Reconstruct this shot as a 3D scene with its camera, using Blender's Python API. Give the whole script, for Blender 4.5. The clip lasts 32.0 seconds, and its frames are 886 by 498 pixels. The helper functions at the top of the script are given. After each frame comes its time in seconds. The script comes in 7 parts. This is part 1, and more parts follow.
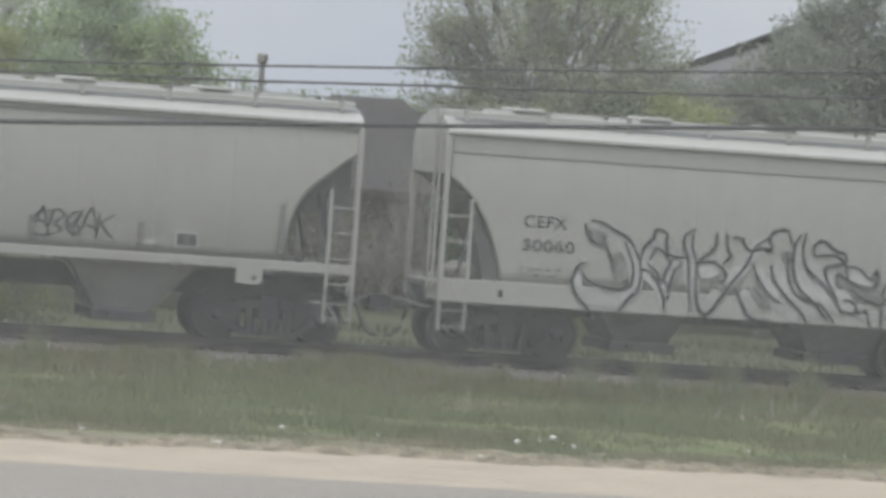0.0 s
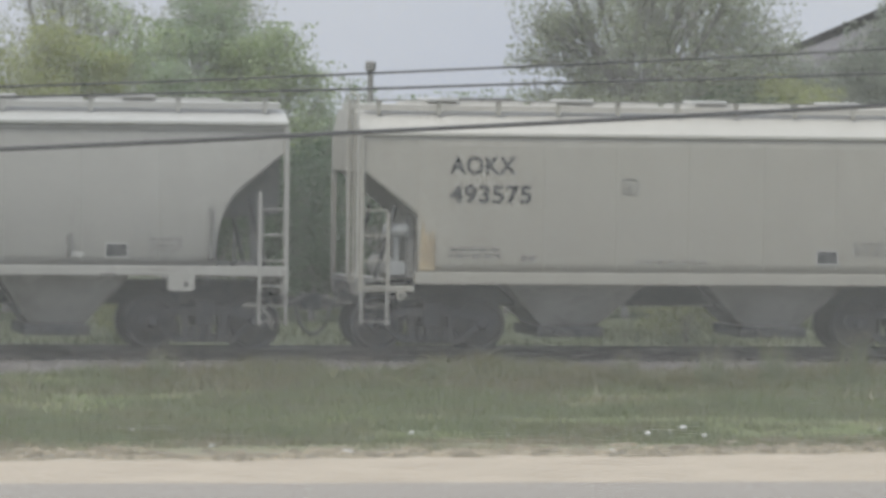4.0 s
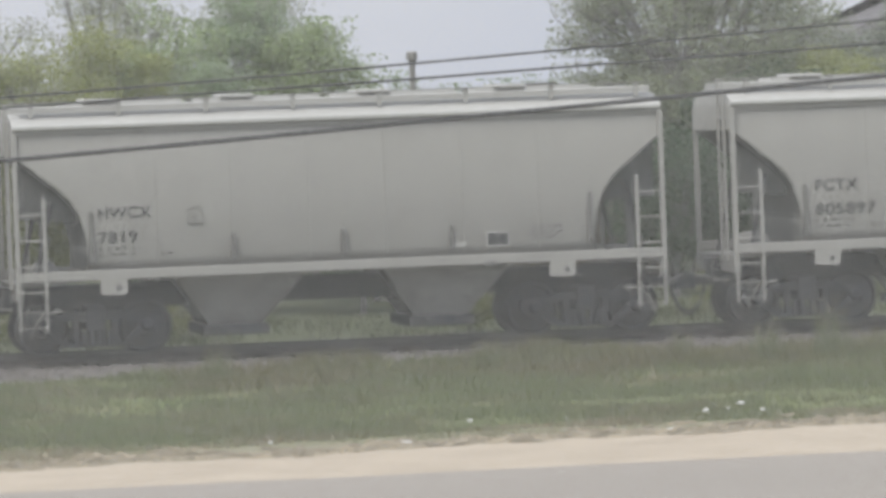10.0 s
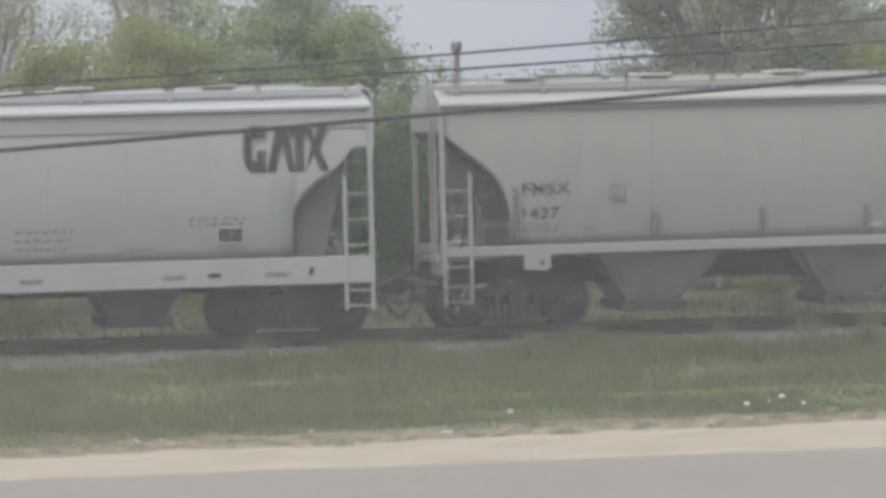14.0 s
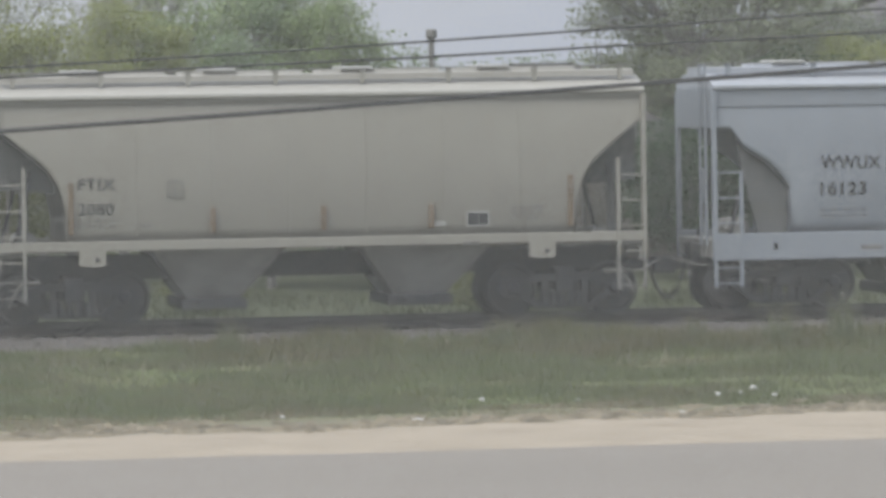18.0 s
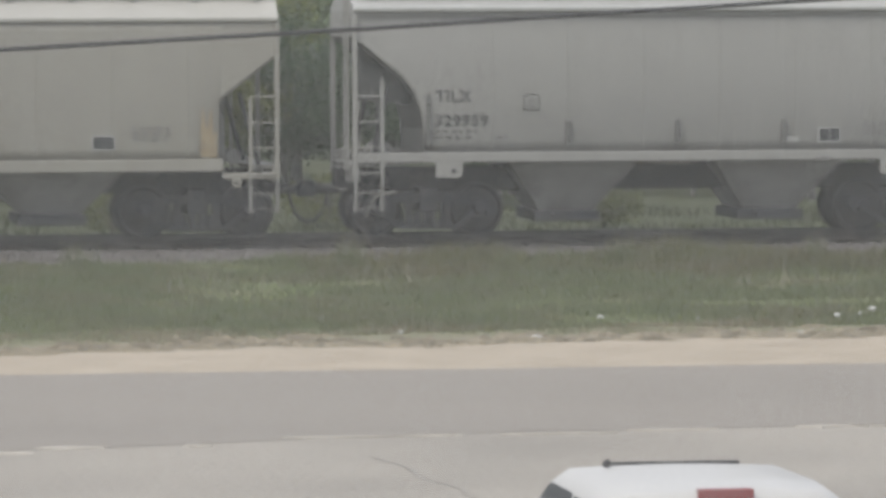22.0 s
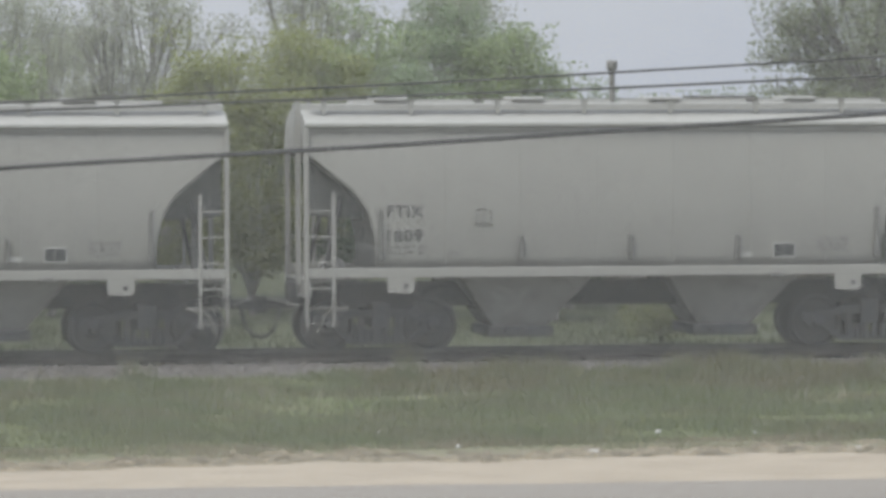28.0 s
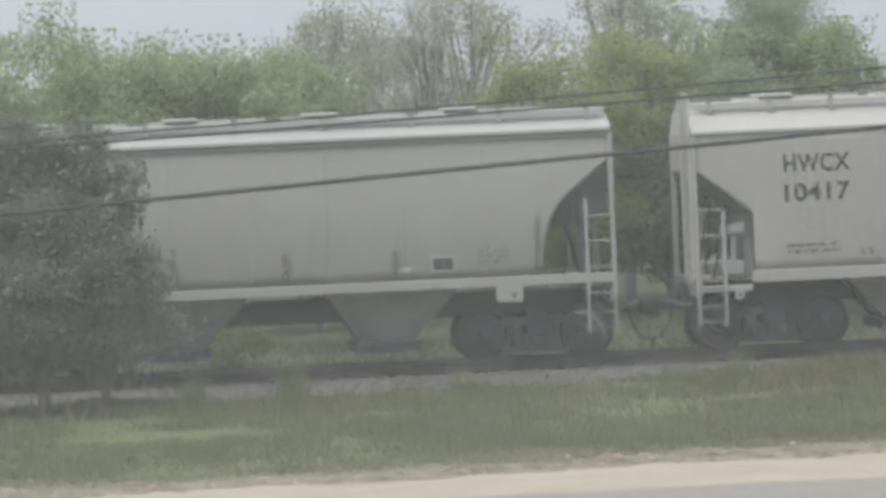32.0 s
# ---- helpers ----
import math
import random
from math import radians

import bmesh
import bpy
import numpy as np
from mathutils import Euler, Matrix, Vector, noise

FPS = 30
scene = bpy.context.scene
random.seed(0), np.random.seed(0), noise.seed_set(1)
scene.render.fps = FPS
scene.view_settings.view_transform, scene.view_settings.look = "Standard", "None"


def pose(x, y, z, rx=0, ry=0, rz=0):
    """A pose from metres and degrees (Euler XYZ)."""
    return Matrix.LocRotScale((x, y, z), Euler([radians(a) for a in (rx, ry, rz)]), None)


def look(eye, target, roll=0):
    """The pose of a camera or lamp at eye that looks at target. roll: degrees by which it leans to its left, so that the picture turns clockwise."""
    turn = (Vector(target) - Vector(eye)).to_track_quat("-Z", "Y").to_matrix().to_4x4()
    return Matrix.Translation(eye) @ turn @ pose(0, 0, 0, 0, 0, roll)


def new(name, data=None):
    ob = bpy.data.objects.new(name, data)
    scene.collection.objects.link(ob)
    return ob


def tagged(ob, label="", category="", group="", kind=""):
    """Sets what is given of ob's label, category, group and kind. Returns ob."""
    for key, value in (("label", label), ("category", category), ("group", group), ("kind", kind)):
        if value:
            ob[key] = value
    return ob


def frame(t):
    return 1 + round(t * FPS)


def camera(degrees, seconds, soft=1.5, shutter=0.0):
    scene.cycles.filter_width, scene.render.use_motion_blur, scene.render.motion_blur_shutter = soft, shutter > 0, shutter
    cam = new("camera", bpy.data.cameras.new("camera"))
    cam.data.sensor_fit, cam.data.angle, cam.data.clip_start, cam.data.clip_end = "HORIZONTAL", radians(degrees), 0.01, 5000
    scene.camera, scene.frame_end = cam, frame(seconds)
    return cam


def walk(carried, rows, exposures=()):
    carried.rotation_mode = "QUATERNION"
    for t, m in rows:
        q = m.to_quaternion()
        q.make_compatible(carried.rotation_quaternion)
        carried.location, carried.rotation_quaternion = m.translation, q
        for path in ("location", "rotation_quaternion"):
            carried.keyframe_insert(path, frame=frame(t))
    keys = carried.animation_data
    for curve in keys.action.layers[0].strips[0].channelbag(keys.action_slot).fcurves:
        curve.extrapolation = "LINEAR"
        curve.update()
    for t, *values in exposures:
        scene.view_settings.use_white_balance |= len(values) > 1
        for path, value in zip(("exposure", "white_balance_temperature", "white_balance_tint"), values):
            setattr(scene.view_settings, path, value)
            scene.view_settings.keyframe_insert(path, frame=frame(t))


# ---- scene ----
EYE = (0.0, 0.0, 4.85)
RAIL = 0.55            # top of the rails
NEAR = 95.0            # near side plane of the train
# Pale thread screen added before the camera; it lays haze over the view.
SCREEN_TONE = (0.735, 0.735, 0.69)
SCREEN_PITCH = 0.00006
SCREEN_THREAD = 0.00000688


def aim(turn, tilt, lean):
    """Camera pose at the upstairs window: turned right, tilted up, leaning."""
    a, b = radians(turn), radians(tilt)
    d = Vector((math.sin(a) * math.cos(b), math.cos(a) * math.cos(b), math.sin(b)))
    return look(EYE, Vector(EYE) + d * 90, lean)


EXPOSURES = ((0, 0.02, 6500, 8), (3, 0.05, 6500, 8), (6, 0.06, 6500, 8.5), (8.5, 0.18, 6600, 10), (10, 0.2, 6600, 10), (12, 0.15, 6500, 10), (14, 0.0, 6550, 10), (20, -0.05, 6450, 8.5), (22, -0.07, 6600, 10),
             (23.5, -0.13, 6300, 7), (24.1, -0.16, 6600, 9.5), (25, -0.09, 6650, 9), (28, 0.0, 6500, 8), (30, 0.06, 6450, 8), (32, 0.1, 6500, 8))
cam = camera(9.44, 32.0, soft=3.7)
walk(cam, [
    (0, aim(11.925, -1.407, 4.046)), (0.5, aim(13.699, -2.150, 4.208)), (1, aim(12.427, -1.578, 1.928)),
    (1.5, aim(11.251, -1.447, 0.724)), (2, aim(10.397, -1.457, 0.239)), (2.5, aim(10.300, -1.451, 0.345)),
    (3, aim(10.266, -1.452, 0.324)), (3.5, aim(10.530, -1.452, 0.496)), (5.5, aim(10.684, -1.469, 0.835)),
    (6, aim(10.632, -1.458, 1.063)), (6.5, aim(10.851, -1.445, 0.888)), (7, aim(11.106, -1.474, -0.507)),
    (7.5, aim(11.676, -1.526, -1.077)), (8, aim(10.356, -1.598, -1.702)), (8.5, aim(10.073, -1.603, -1.943)),
    (9, aim(10.117, -1.585, -1.980)), (9.5, aim(10.082, -1.580, -2.017)), (10, aim(10.120, -1.581, -2.074)),
    (10.5, aim(10.064, -1.591, -2.042)), (11, aim(10.036, -1.580, -1.976)), (11.5, aim(10.035, -1.573, -1.836)),
    (12, aim(10.044, -1.582, -1.801)), (12.5, aim(9.922, -1.587, -1.732)), (13, aim(10.003, -1.606, -1.668)),
    (13.5, aim(9.798, -1.652, -1.547)), (14, aim(9.664, -1.671, -1.480)), (14.5, aim(9.767, -1.692, -1.416)),
    (15, aim(9.840, -1.712, -1.288)), (15.5, aim(9.908, -1.734, -1.285)), (17.5, aim(9.966, -1.809, -0.872)),
    (18, aim(9.952, -1.811, -0.872)), (18.5, aim(9.883, -1.815, -0.802)), (19, aim(9.936, -1.799, -0.781)),
    (19.5, aim(10.010, -1.793, -0.795)), (20, aim(9.902, -1.792, -0.766)), (20.5, aim(10.386, -1.860, 0.000)),
    (21, aim(10.374, -2.071, -0.049)), (21.5, aim(9.406, -2.752, -0.605)), (22, aim(8.658, -2.694, -0.172)),
    (22.5, aim(8.268, -2.604, 0.094)), (23, aim(8.663, -2.043, 0.030)), (23.5, aim(8.997, -1.773, 0.170)),
    (24, aim(9.875, -1.963, 0.275)), (24.5, aim(10.090, -2.353, 0.538)), (25, aim(10.627, -2.275, 0.510)),
    (25.5, aim(11.920, -2.585, 1.160)), (27.5, aim(8.802, -1.514, -0.102)), (28, aim(8.052, -1.468, -0.204)),
    (28.5, aim(7.519, -1.454, -0.237)), (29, aim(7.218, -1.448, -0.329)), (29.5, aim(6.275, -1.434, -0.925)),
    (30, aim(5.849, -1.419, -1.353)), (30.5, aim(5.197, -1.404, -1.988)), (31, aim(4.696, -1.367, -2.347)),
    (31.5, aim(4.665, -1.348, -2.471)), (32, aim(4.563, -1.353, -2.472)),
], EXPOSURES)

# ---- world and sun ----
SUN_EL, SUN_AZ = 58, 228
world = bpy.data.worlds.new("world")
scene.world = world
world.use_nodes = True
wn, wl = world.node_tree.nodes, world.node_tree.links
wn.clear()
sky = wn.new("ShaderNodeTexSky")
sky.sky_type = "NISHITA"
sky.sun_disc = False
sky.sun_elevation, sky.sun_rotation = radians(SUN_EL), radians(SUN_AZ)
sky.air_density, sky.dust_density, sky.ozone_density = 1.0, 4.0, 1.0
wtc = wn.new("ShaderNodeTexCoord")
wmap = wn.new("ShaderNodeMapping")
wmap.inputs["Scale"].default_value = (3.0, 3.0, 9.0)
wno = wn.new("ShaderNodeTexNoise")
wno.inputs["Scale"].default_value, wno.inputs["Detail"].default_value = 2.2, 6
wramp = wn.new("ShaderNodeValToRGB")
wramp.color_ramp.elements[0].position, wramp.color_ramp.elements[1].position = 0.3, 0.75
wramp.color_ramp.elements[0].color = (5.6, 6.0, 7.0, 1)
wramp.color_ramp.elements[1].color = (7.2, 7.4, 7.9, 1)
wmix = wn.new("ShaderNodeMix")
wmix.data_type = "RGBA"
wmix.inputs["Factor"].default_value = 0.8     # thin even cloud over the blue
wbg = wn.new("ShaderNodeBackground")
wbg.inputs["Strength"].default_value = 0.095
wout = wn.new("ShaderNodeOutputWorld")
wl.new(wtc.outputs["Generated"], wmap.inputs["Vector"])
wl.new(wmap.outputs["Vector"], wno.inputs["Vector"])
wl.new(wno.outputs["Fac"], wramp.inputs["Fac"])
wl.new(sky.outputs["Color"], wmix.inputs["A"])
wl.new(wramp.outputs["Color"], wmix.inputs["B"])
# an overcast sky is brighter overhead than at the horizon
wsep = wn.new("ShaderNodeSeparateXYZ")
wup = wn.new("ShaderNodeMapRange")
wup.inputs["From Min"].default_value, wup.inputs["From Max"].default_value = 0.12, 0.9
wup.inputs["To Min"].default_value, wup.inputs["To Max"].default_value = 1.2, 2.25
wgain = wn.new("ShaderNodeMix")
wgain.data_type, wgain.blend_type = "RGBA", "MULTIPLY"
wgain.inputs["Factor"].default_value = 1.0
wl.new(wtc.outputs["Generated"], wsep.inputs["Vector"])
wl.new(wsep.outputs["Z"], wup.inputs["Value"])
wl.new(wmix.outputs["Result"], wgain.inputs["A"])
wl.new(wup.outputs["Result"], wgain.inputs["B"])
wl.new(wgain.outputs["Result"], wbg.inputs["Color"])
wl.new(wbg.outputs["Background"], wout.inputs["Surface"])
sun = new("sun", bpy.data.lights.new("sun", "SUN"))
sun.data.energy, sun.data.angle, sun.data.color = 2.5, radians(30), (1.0, 0.975, 0.93)
sa, se = radians(SUN_AZ), radians(SUN_EL)
sun.matrix_world = look((math.sin(sa) * math.cos(se) * 60, math.cos(sa) * math.cos(se) * 60, math.sin(se) * 60), (0, 0, 0))


# ---- materials ----
def material(name, base, rough=0.7, metal=0.0, grain=(8.0, 0.12), stain=(0.8, 0.15), tint=None, bump=0.0, vary=0.0,
             stretch=(1, 1, 1), island=0.0, spec=0.3, leaf=0.0, emit=0.0):
    """Procedural surface: base colour with grain and stains at two scales, relief and a chance shift per piece."""
    m = bpy.data.materials.new(name)
    m.use_nodes = True
    n, l = m.node_tree.nodes, m.node_tree.links
    p = n["Principled BSDF"]
    p.inputs["Roughness"].default_value, p.inputs["Metallic"].default_value = rough, metal
    p.inputs["Specular IOR Level"].default_value = spec
    tc = n.new("ShaderNodeTexCoord")
    mp = n.new("ShaderNodeMapping")
    mp.inputs["Scale"].default_value = stretch
    l.new(tc.outputs["Object"], mp.inputs["Vector"])
    fine, wide = n.new("ShaderNodeTexNoise"), n.new("ShaderNodeTexNoise")
    for t, (sc, _), d in ((fine, grain, 5), (wide, stain, 4)):
        t.inputs["Scale"].default_value, t.inputs["Detail"].default_value = sc, d
        l.new(mp.outputs["Vector"], t.inputs["Vector"])
    tint = tint or tuple(c * 0.55 for c in base)
    m1 = n.new("ShaderNodeMix")
    m1.data_type = "RGBA"
    m1.inputs["A"].default_value, m1.inputs["B"].default_value = (*base, 1), (*tint, 1)
    r1 = n.new("ShaderNodeMapRange")
    r1.inputs["From Min"].default_value, r1.inputs["From Max"].default_value = 0.42, 0.72
    r1.inputs["To Max"].default_value = min(1.0, stain[1] * 3)
    l.new(wide.outputs["Fac"], r1.inputs["Value"])
    l.new(r1.outputs["Result"], m1.inputs["Factor"])
    hsv = n.new("ShaderNodeHueSaturation")
    r2 = n.new("ShaderNodeMapRange")
    r2.inputs["From Min"].default_value, r2.inputs["From Max"].default_value = 0.25, 0.75
    r2.inputs["To Min"].default_value, r2.inputs["To Max"].default_value = 1 - grain[1], 1 + grain[1]
    l.new(fine.outputs["Fac"], r2.inputs["Value"])
    val = r2.outputs["Result"]
    if vary or island:
        src = n.new("ShaderNodeNewGeometry") if island else n.new("ShaderNodeObjectInfo")
        r3 = n.new("ShaderNodeMapRange")
        a = island or vary
        r3.inputs["To Min"].default_value, r3.inputs["To Max"].default_value = 1 - a, 1 + a
        l.new(src.outputs["Random Per Island" if island else "Random"], r3.inputs["Value"])
        mm = n.new("ShaderNodeMath")
        mm.operation = "MULTIPLY"
        l.new(val, mm.inputs[0])
        l.new(r3.outputs["Result"], mm.inputs[1])
        val = mm.outputs["Value"]
    l.new(val, hsv.inputs["Value"])
    l.new(m1.outputs["Result"], hsv.inputs["Color"])
    l.new(hsv.outputs["Color"], p.inputs["Base Color"])
    if bump:
        b = n.new("ShaderNodeBump")
        b.inputs["Strength"].default_value, b.inputs["Distance"].default_value = bump, 0.03
        l.new(fine.outputs["Fac"], b.inputs["Height"])
        l.new(b.outputs["Normal"], p.inputs["Normal"])
    if leaf:
        tr = n.new("ShaderNodeBsdfTranslucent")
        mx = n.new("ShaderNodeMixShader")
        mx.inputs["Fac"].default_value = leaf
        l.new(hsv.outputs["Color"], tr.inputs["Color"])
        l.new(p.outputs["BSDF"], mx.inputs[1])
        l.new(tr.outputs["BSDF"], mx.inputs[2])
        l.new(mx.outputs["Shader"], n["Material Output"].inputs["Surface"])
    return m


def wagon_paint(name, base, rust, streak=0.2):
    """Weathered wagon paint: dust streaks that run down, faint vertical weld lines, grime spots."""
    m = material(name, base, 0.55, grain=(5.0, 0.05), stain=(0.9, 0.10), tint=tuple(c * 0.8 for c in base), spec=0.25)
    n, l = m.node_tree.nodes, m.node_tree.links
    p = n["Principled BSDF"]
    old = p.inputs["Base Color"].links[0].from_socket
    tc = n.new("ShaderNodeTexCoord")
    mp = n.new("ShaderNodeMapping")
    mp.inputs["Scale"].default_value = (5.0, 5.0, 0.25)
    l.new(tc.outputs["Object"], mp.inputs["Vector"])
    st = n.new("ShaderNodeTexNoise")
    st.inputs["Scale"].default_value, st.inputs["Detail"].default_value = 1.6, 6
    l.new(mp.outputs["Vector"], st.inputs["Vector"])
    r = n.new("ShaderNodeMapRange")
    r.inputs["From Min"].default_value, r.inputs["From Max"].default_value = 0.48, 0.8
    r.inputs["To Max"].default_value = streak
    l.new(st.outputs["Fac"], r.inputs["Value"])
    mx = n.new("ShaderNodeMix")
    mx.data_type = "RGBA"
    mx.inputs["B"].default_value = (*rust, 1)
    l.new(old, mx.inputs["A"])
    l.new(r.outputs["Result"], mx.inputs["Factor"])
    l.new(mx.outputs["Result"], p.inputs["Base Color"])
    return m


PAINT = {
    "grey": wagon_paint("warm_grey_wagon_paint", (0.296, 0.294, 0.274), (0.19, 0.178, 0.155)),
    "beige": wagon_paint("beige_grey_wagon_paint", (0.292, 0.283, 0.247), (0.21, 0.187, 0.145), 0.25),
    "blue": wagon_paint("pale_blue_grey_wagon_paint", (0.255, 0.282, 0.316), (0.195, 0.20, 0.208), 0.28),
    "pale": wagon_paint("pale_warm_grey_wagon_paint", (0.312, 0.308, 0.285), (0.225, 0.215, 0.19), 0.24),
    "light": wagon_paint("light_grey_wagon_paint", (0.338, 0.348, 0.344), (0.235, 0.232, 0.22), 0.22),
}
# Lighter copies of the wagon paints: light from above is put into the roofs.
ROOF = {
    "grey": wagon_paint("warm_grey_lit_roof_paint", (0.355, 0.358, 0.34), (0.26, 0.25, 0.225), 0.3),
    "beige": wagon_paint("beige_lit_roof_paint", (0.39, 0.383, 0.35), (0.28, 0.26, 0.225), 0.3),
    "blue": wagon_paint("pale_blue_lit_roof_paint", (0.37, 0.395, 0.43), (0.29, 0.305, 0.315), 0.2),
    "pale": wagon_paint("pale_warm_grey_lit_roof_paint", (0.40, 0.395, 0.37), (0.30, 0.29, 0.265), 0.24),
    "light": wagon_paint("light_grey_lit_roof_paint", (0.40, 0.41, 0.41), (0.31, 0.31, 0.30), 0.2),
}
M_TRUCK = material("dusty_dark_steel", (0.046, 0.048, 0.055), 0.75, grain=(14, 0.25), stain=(2.5, 0.3), tint=(0.062, 0.058, 0.054), bump=0.2)
M_WHEEL = material("brown_black_wheel_steel", (0.05, 0.052, 0.058), 0.7, 0.05, grain=(20, 0.2), stain=(3, 0.3), tint=(0.066, 0.06, 0.055))
# Stained grey, darker than the wagon sides: shade on bays and walkways is painted in.
M_DARKPAINT = material("grimy_shade_grey_hopper_paint", (0.235, 0.233, 0.218), 0.7, grain=(9, 0.15), stain=(1.6, 0.3), tint=(0.15, 0.145, 0.13))
# Shade inside the wagon ends and low bays is put into this dark grey.
M_ENDPANEL = material("shade_grey_end_and_bay_paint", (0.11, 0.113, 0.115), 0.75, grain=(9, 0.15), stain=(1.4, 0.3), tint=(0.085, 0.083, 0.077))
M_INK = material("dark_stencil_paint", (0.042, 0.045, 0.048), 0.7, grain=(20, 0.2), stain=(3, 0.1))
M_GREYINK = material("worn_stencil_paint", (0.075, 0.078, 0.078), 0.7, grain=(20, 0.2), stain=(3, 0.2))
M_PALEINK = material("very_faded_stencil_paint", (0.19, 0.19, 0.18), 0.7, grain=(20, 0.2), stain=(3, 0.2))
M_FAINT = material("faded_stencil_paint", (0.145, 0.145, 0.137), 0.7, grain=(20, 0.2), stain=(3, 0.2))
M_WHITE = material("white_decal", (0.68, 0.68, 0.66), 0.6, grain=(20, 0.1), stain=(3, 0.1))
M_BORDER = material("dull_white_stencil_border", (0.42, 0.42, 0.40), 0.7, grain=(20, 0.1), stain=(3, 0.15))
M_GALV = material("pale_galvanised_walkway", (0.58, 0.58, 0.56), 0.6, 0.1, grain=(12, 0.1), stain=(1.5, 0.15))
M_RUST = material("rusty_streak", (0.335, 0.275, 0.185), 0.8, grain=(12, 0.2), stain=(3, 0.3))
M_RUBBER = material("black_rubber", (0.03, 0.03, 0.032), 0.6, grain=(25, 0.2), stain=(4, 0.2), tint=(0.07, 0.065, 0.06))
M_WIRE = material("black_cable_sheath", (0.028, 0.029, 0.031), 0.6, grain=(12, 0.2), stain=(2, 0.2))
M_RAIL = material("rusty_rail_steel", (0.07, 0.062, 0.058), 0.6, 0.3, grain=(18, 0.2), stain=(2, 0.3))
M_RAILTOP = material("worn_bright_rail_head", (0.45, 0.44, 0.43), 0.35, 0.8, grain=(18, 0.1), stain=(2, 0.2))
M_TIE = material("creosoted_timber", (0.075, 0.068, 0.06), 0.85, grain=(9, 0.3), stain=(2, 0.3), bump=0.3, vary=0.25, stretch=(6, 1, 6))
M_STONE = material("grey_ballast_stone", (0.135, 0.125, 0.118), 0.9, grain=(16, 0.25), stain=(0.7, 0.3), tint=(0.09, 0.082, 0.073), island=0.35)
M_ASPHALT = material("grey_worn_asphalt", (0.225, 0.204, 0.177), 0.9, grain=(30, 0.12), stain=(0.18, 0.14), tint=(0.182, 0.165, 0.143), bump=0.3, stretch=(0.35, 1, 1))
M_RUSTSTRIP = material("rust_stained_strip", (0.20, 0.155, 0.11), 0.8, grain=(14, 0.25), stain=(2, 0.3))
M_LITTER = material("white_paper_litter", (0.53, 0.53, 0.50), 0.8, grain=(15, 0.1), stain=(6, 0.15))
M_CRACK = material("dusty_crack_filler", (0.272, 0.252, 0.222), 0.9, grain=(12, 0.2), stain=(2, 0.2))
M_GRAVEL = material("pale_lime_gravel", (0.40, 0.37, 0.32), 0.95, grain=(18, 0.2), stain=(2, 0.2), bump=0.4)
# Bark beyond the track, lightened to carry distance haze in its colour.
M_FARBARK = material("haze_paled_bark", (0.25, 0.243, 0.232), 0.9, grain=(9, 0.2), stain=(2, 0.2), bump=0.2, stretch=(3, 3, 1))
M_BARK = material("grey_brown_bark", (0.15, 0.138, 0.122), 0.9, grain=(9, 0.3), stain=(2, 0.3), bump=0.4, stretch=(3, 3, 1))


# ---- building helpers ----
def finish(bm, name, smooth=False):
    me = bpy.data.meshes.new(name)
    bm.normal_update()
    bm.to_mesh(me)
    bm.free()
    if smooth:
        for f in me.polygons:
            f.use_smooth = True
    return me


def part(name, bm, mat, parent, label="", smooth=False):
    """Links a bmesh (or a ready mesh) as one mesh object under parent."""
    me = bm if isinstance(bm, bpy.types.Mesh) else finish(bm, name, smooth)
    if mat is not None and not me.materials:
        me.materials.append(mat)
    ob = new(name, me)
    if parent is not None:
        ob.parent = parent
    if label:
        ob["label"] = label
    return ob


def thing(name, label, category, group="", kind="", at=None):
    ob = new(name)
    ob.empty_display_size = 0.3
    if at is not None:
        ob.matrix_basis = at
    return tagged(ob, label, category, group, kind)


def box(bm, x0, x1, y0, y1, z0, z1, bevel=0.0):
    vs = [bm.verts.new((x, y, z)) for z in (z0, z1) for y in (y0, y1) for x in (x0, x1)]
    fs = [bm.faces.new([vs[i] for i in f]) for f in ((0, 2, 3, 1), (4, 5, 7, 6), (0, 1, 5, 4), (2, 6, 7, 3), (0, 4, 6, 2), (1, 3, 7, 5))]
    if bevel:
        es = list({e for f in fs for e in f.edges})
        bmesh.ops.bevel(bm, geom=es, offset=bevel, segments=2, affect="EDGES", profile=0.6)
    return bm


def boxed(*a, bevel=0.0):
    return box(bmesh.new(), *a, bevel=bevel)


def tube(bm, pts, r, n=8, cap=True):
    """A round bar along a run of points; r may be one radius or one a point."""
    pts = [Vector(p) for p in pts]
    rs = [r] * len(pts) if isinstance(r, (int, float)) else r
    rings = []
    for i, p in enumerate(pts):
        d = (pts[min(i + 1, len(pts) - 1)] - pts[max(i - 1, 0)]).normalized()
        a = d.cross(Vector((0, 0, 1)) if abs(d.z) < 0.9 else Vector((1, 0, 0))).normalized()
        b = d.cross(a)
        rings.append([bm.verts.new(p + (a * math.cos(k * math.tau / n) + b * math.sin(k * math.tau / n)) * rs[i]) for k in range(n)])
    for q, w in zip(rings, rings[1:]):
        for k in range(n):
            bm.faces.new((q[k], q[(k + 1) % n], w[(k + 1) % n], w[k]))
    if cap:
        bm.faces.new(rings[0][::-1])
        bm.faces.new(rings[-1])
    return bm


def tubed(pts, r, n=8):
    return tube(bmesh.new(), pts, r, n)


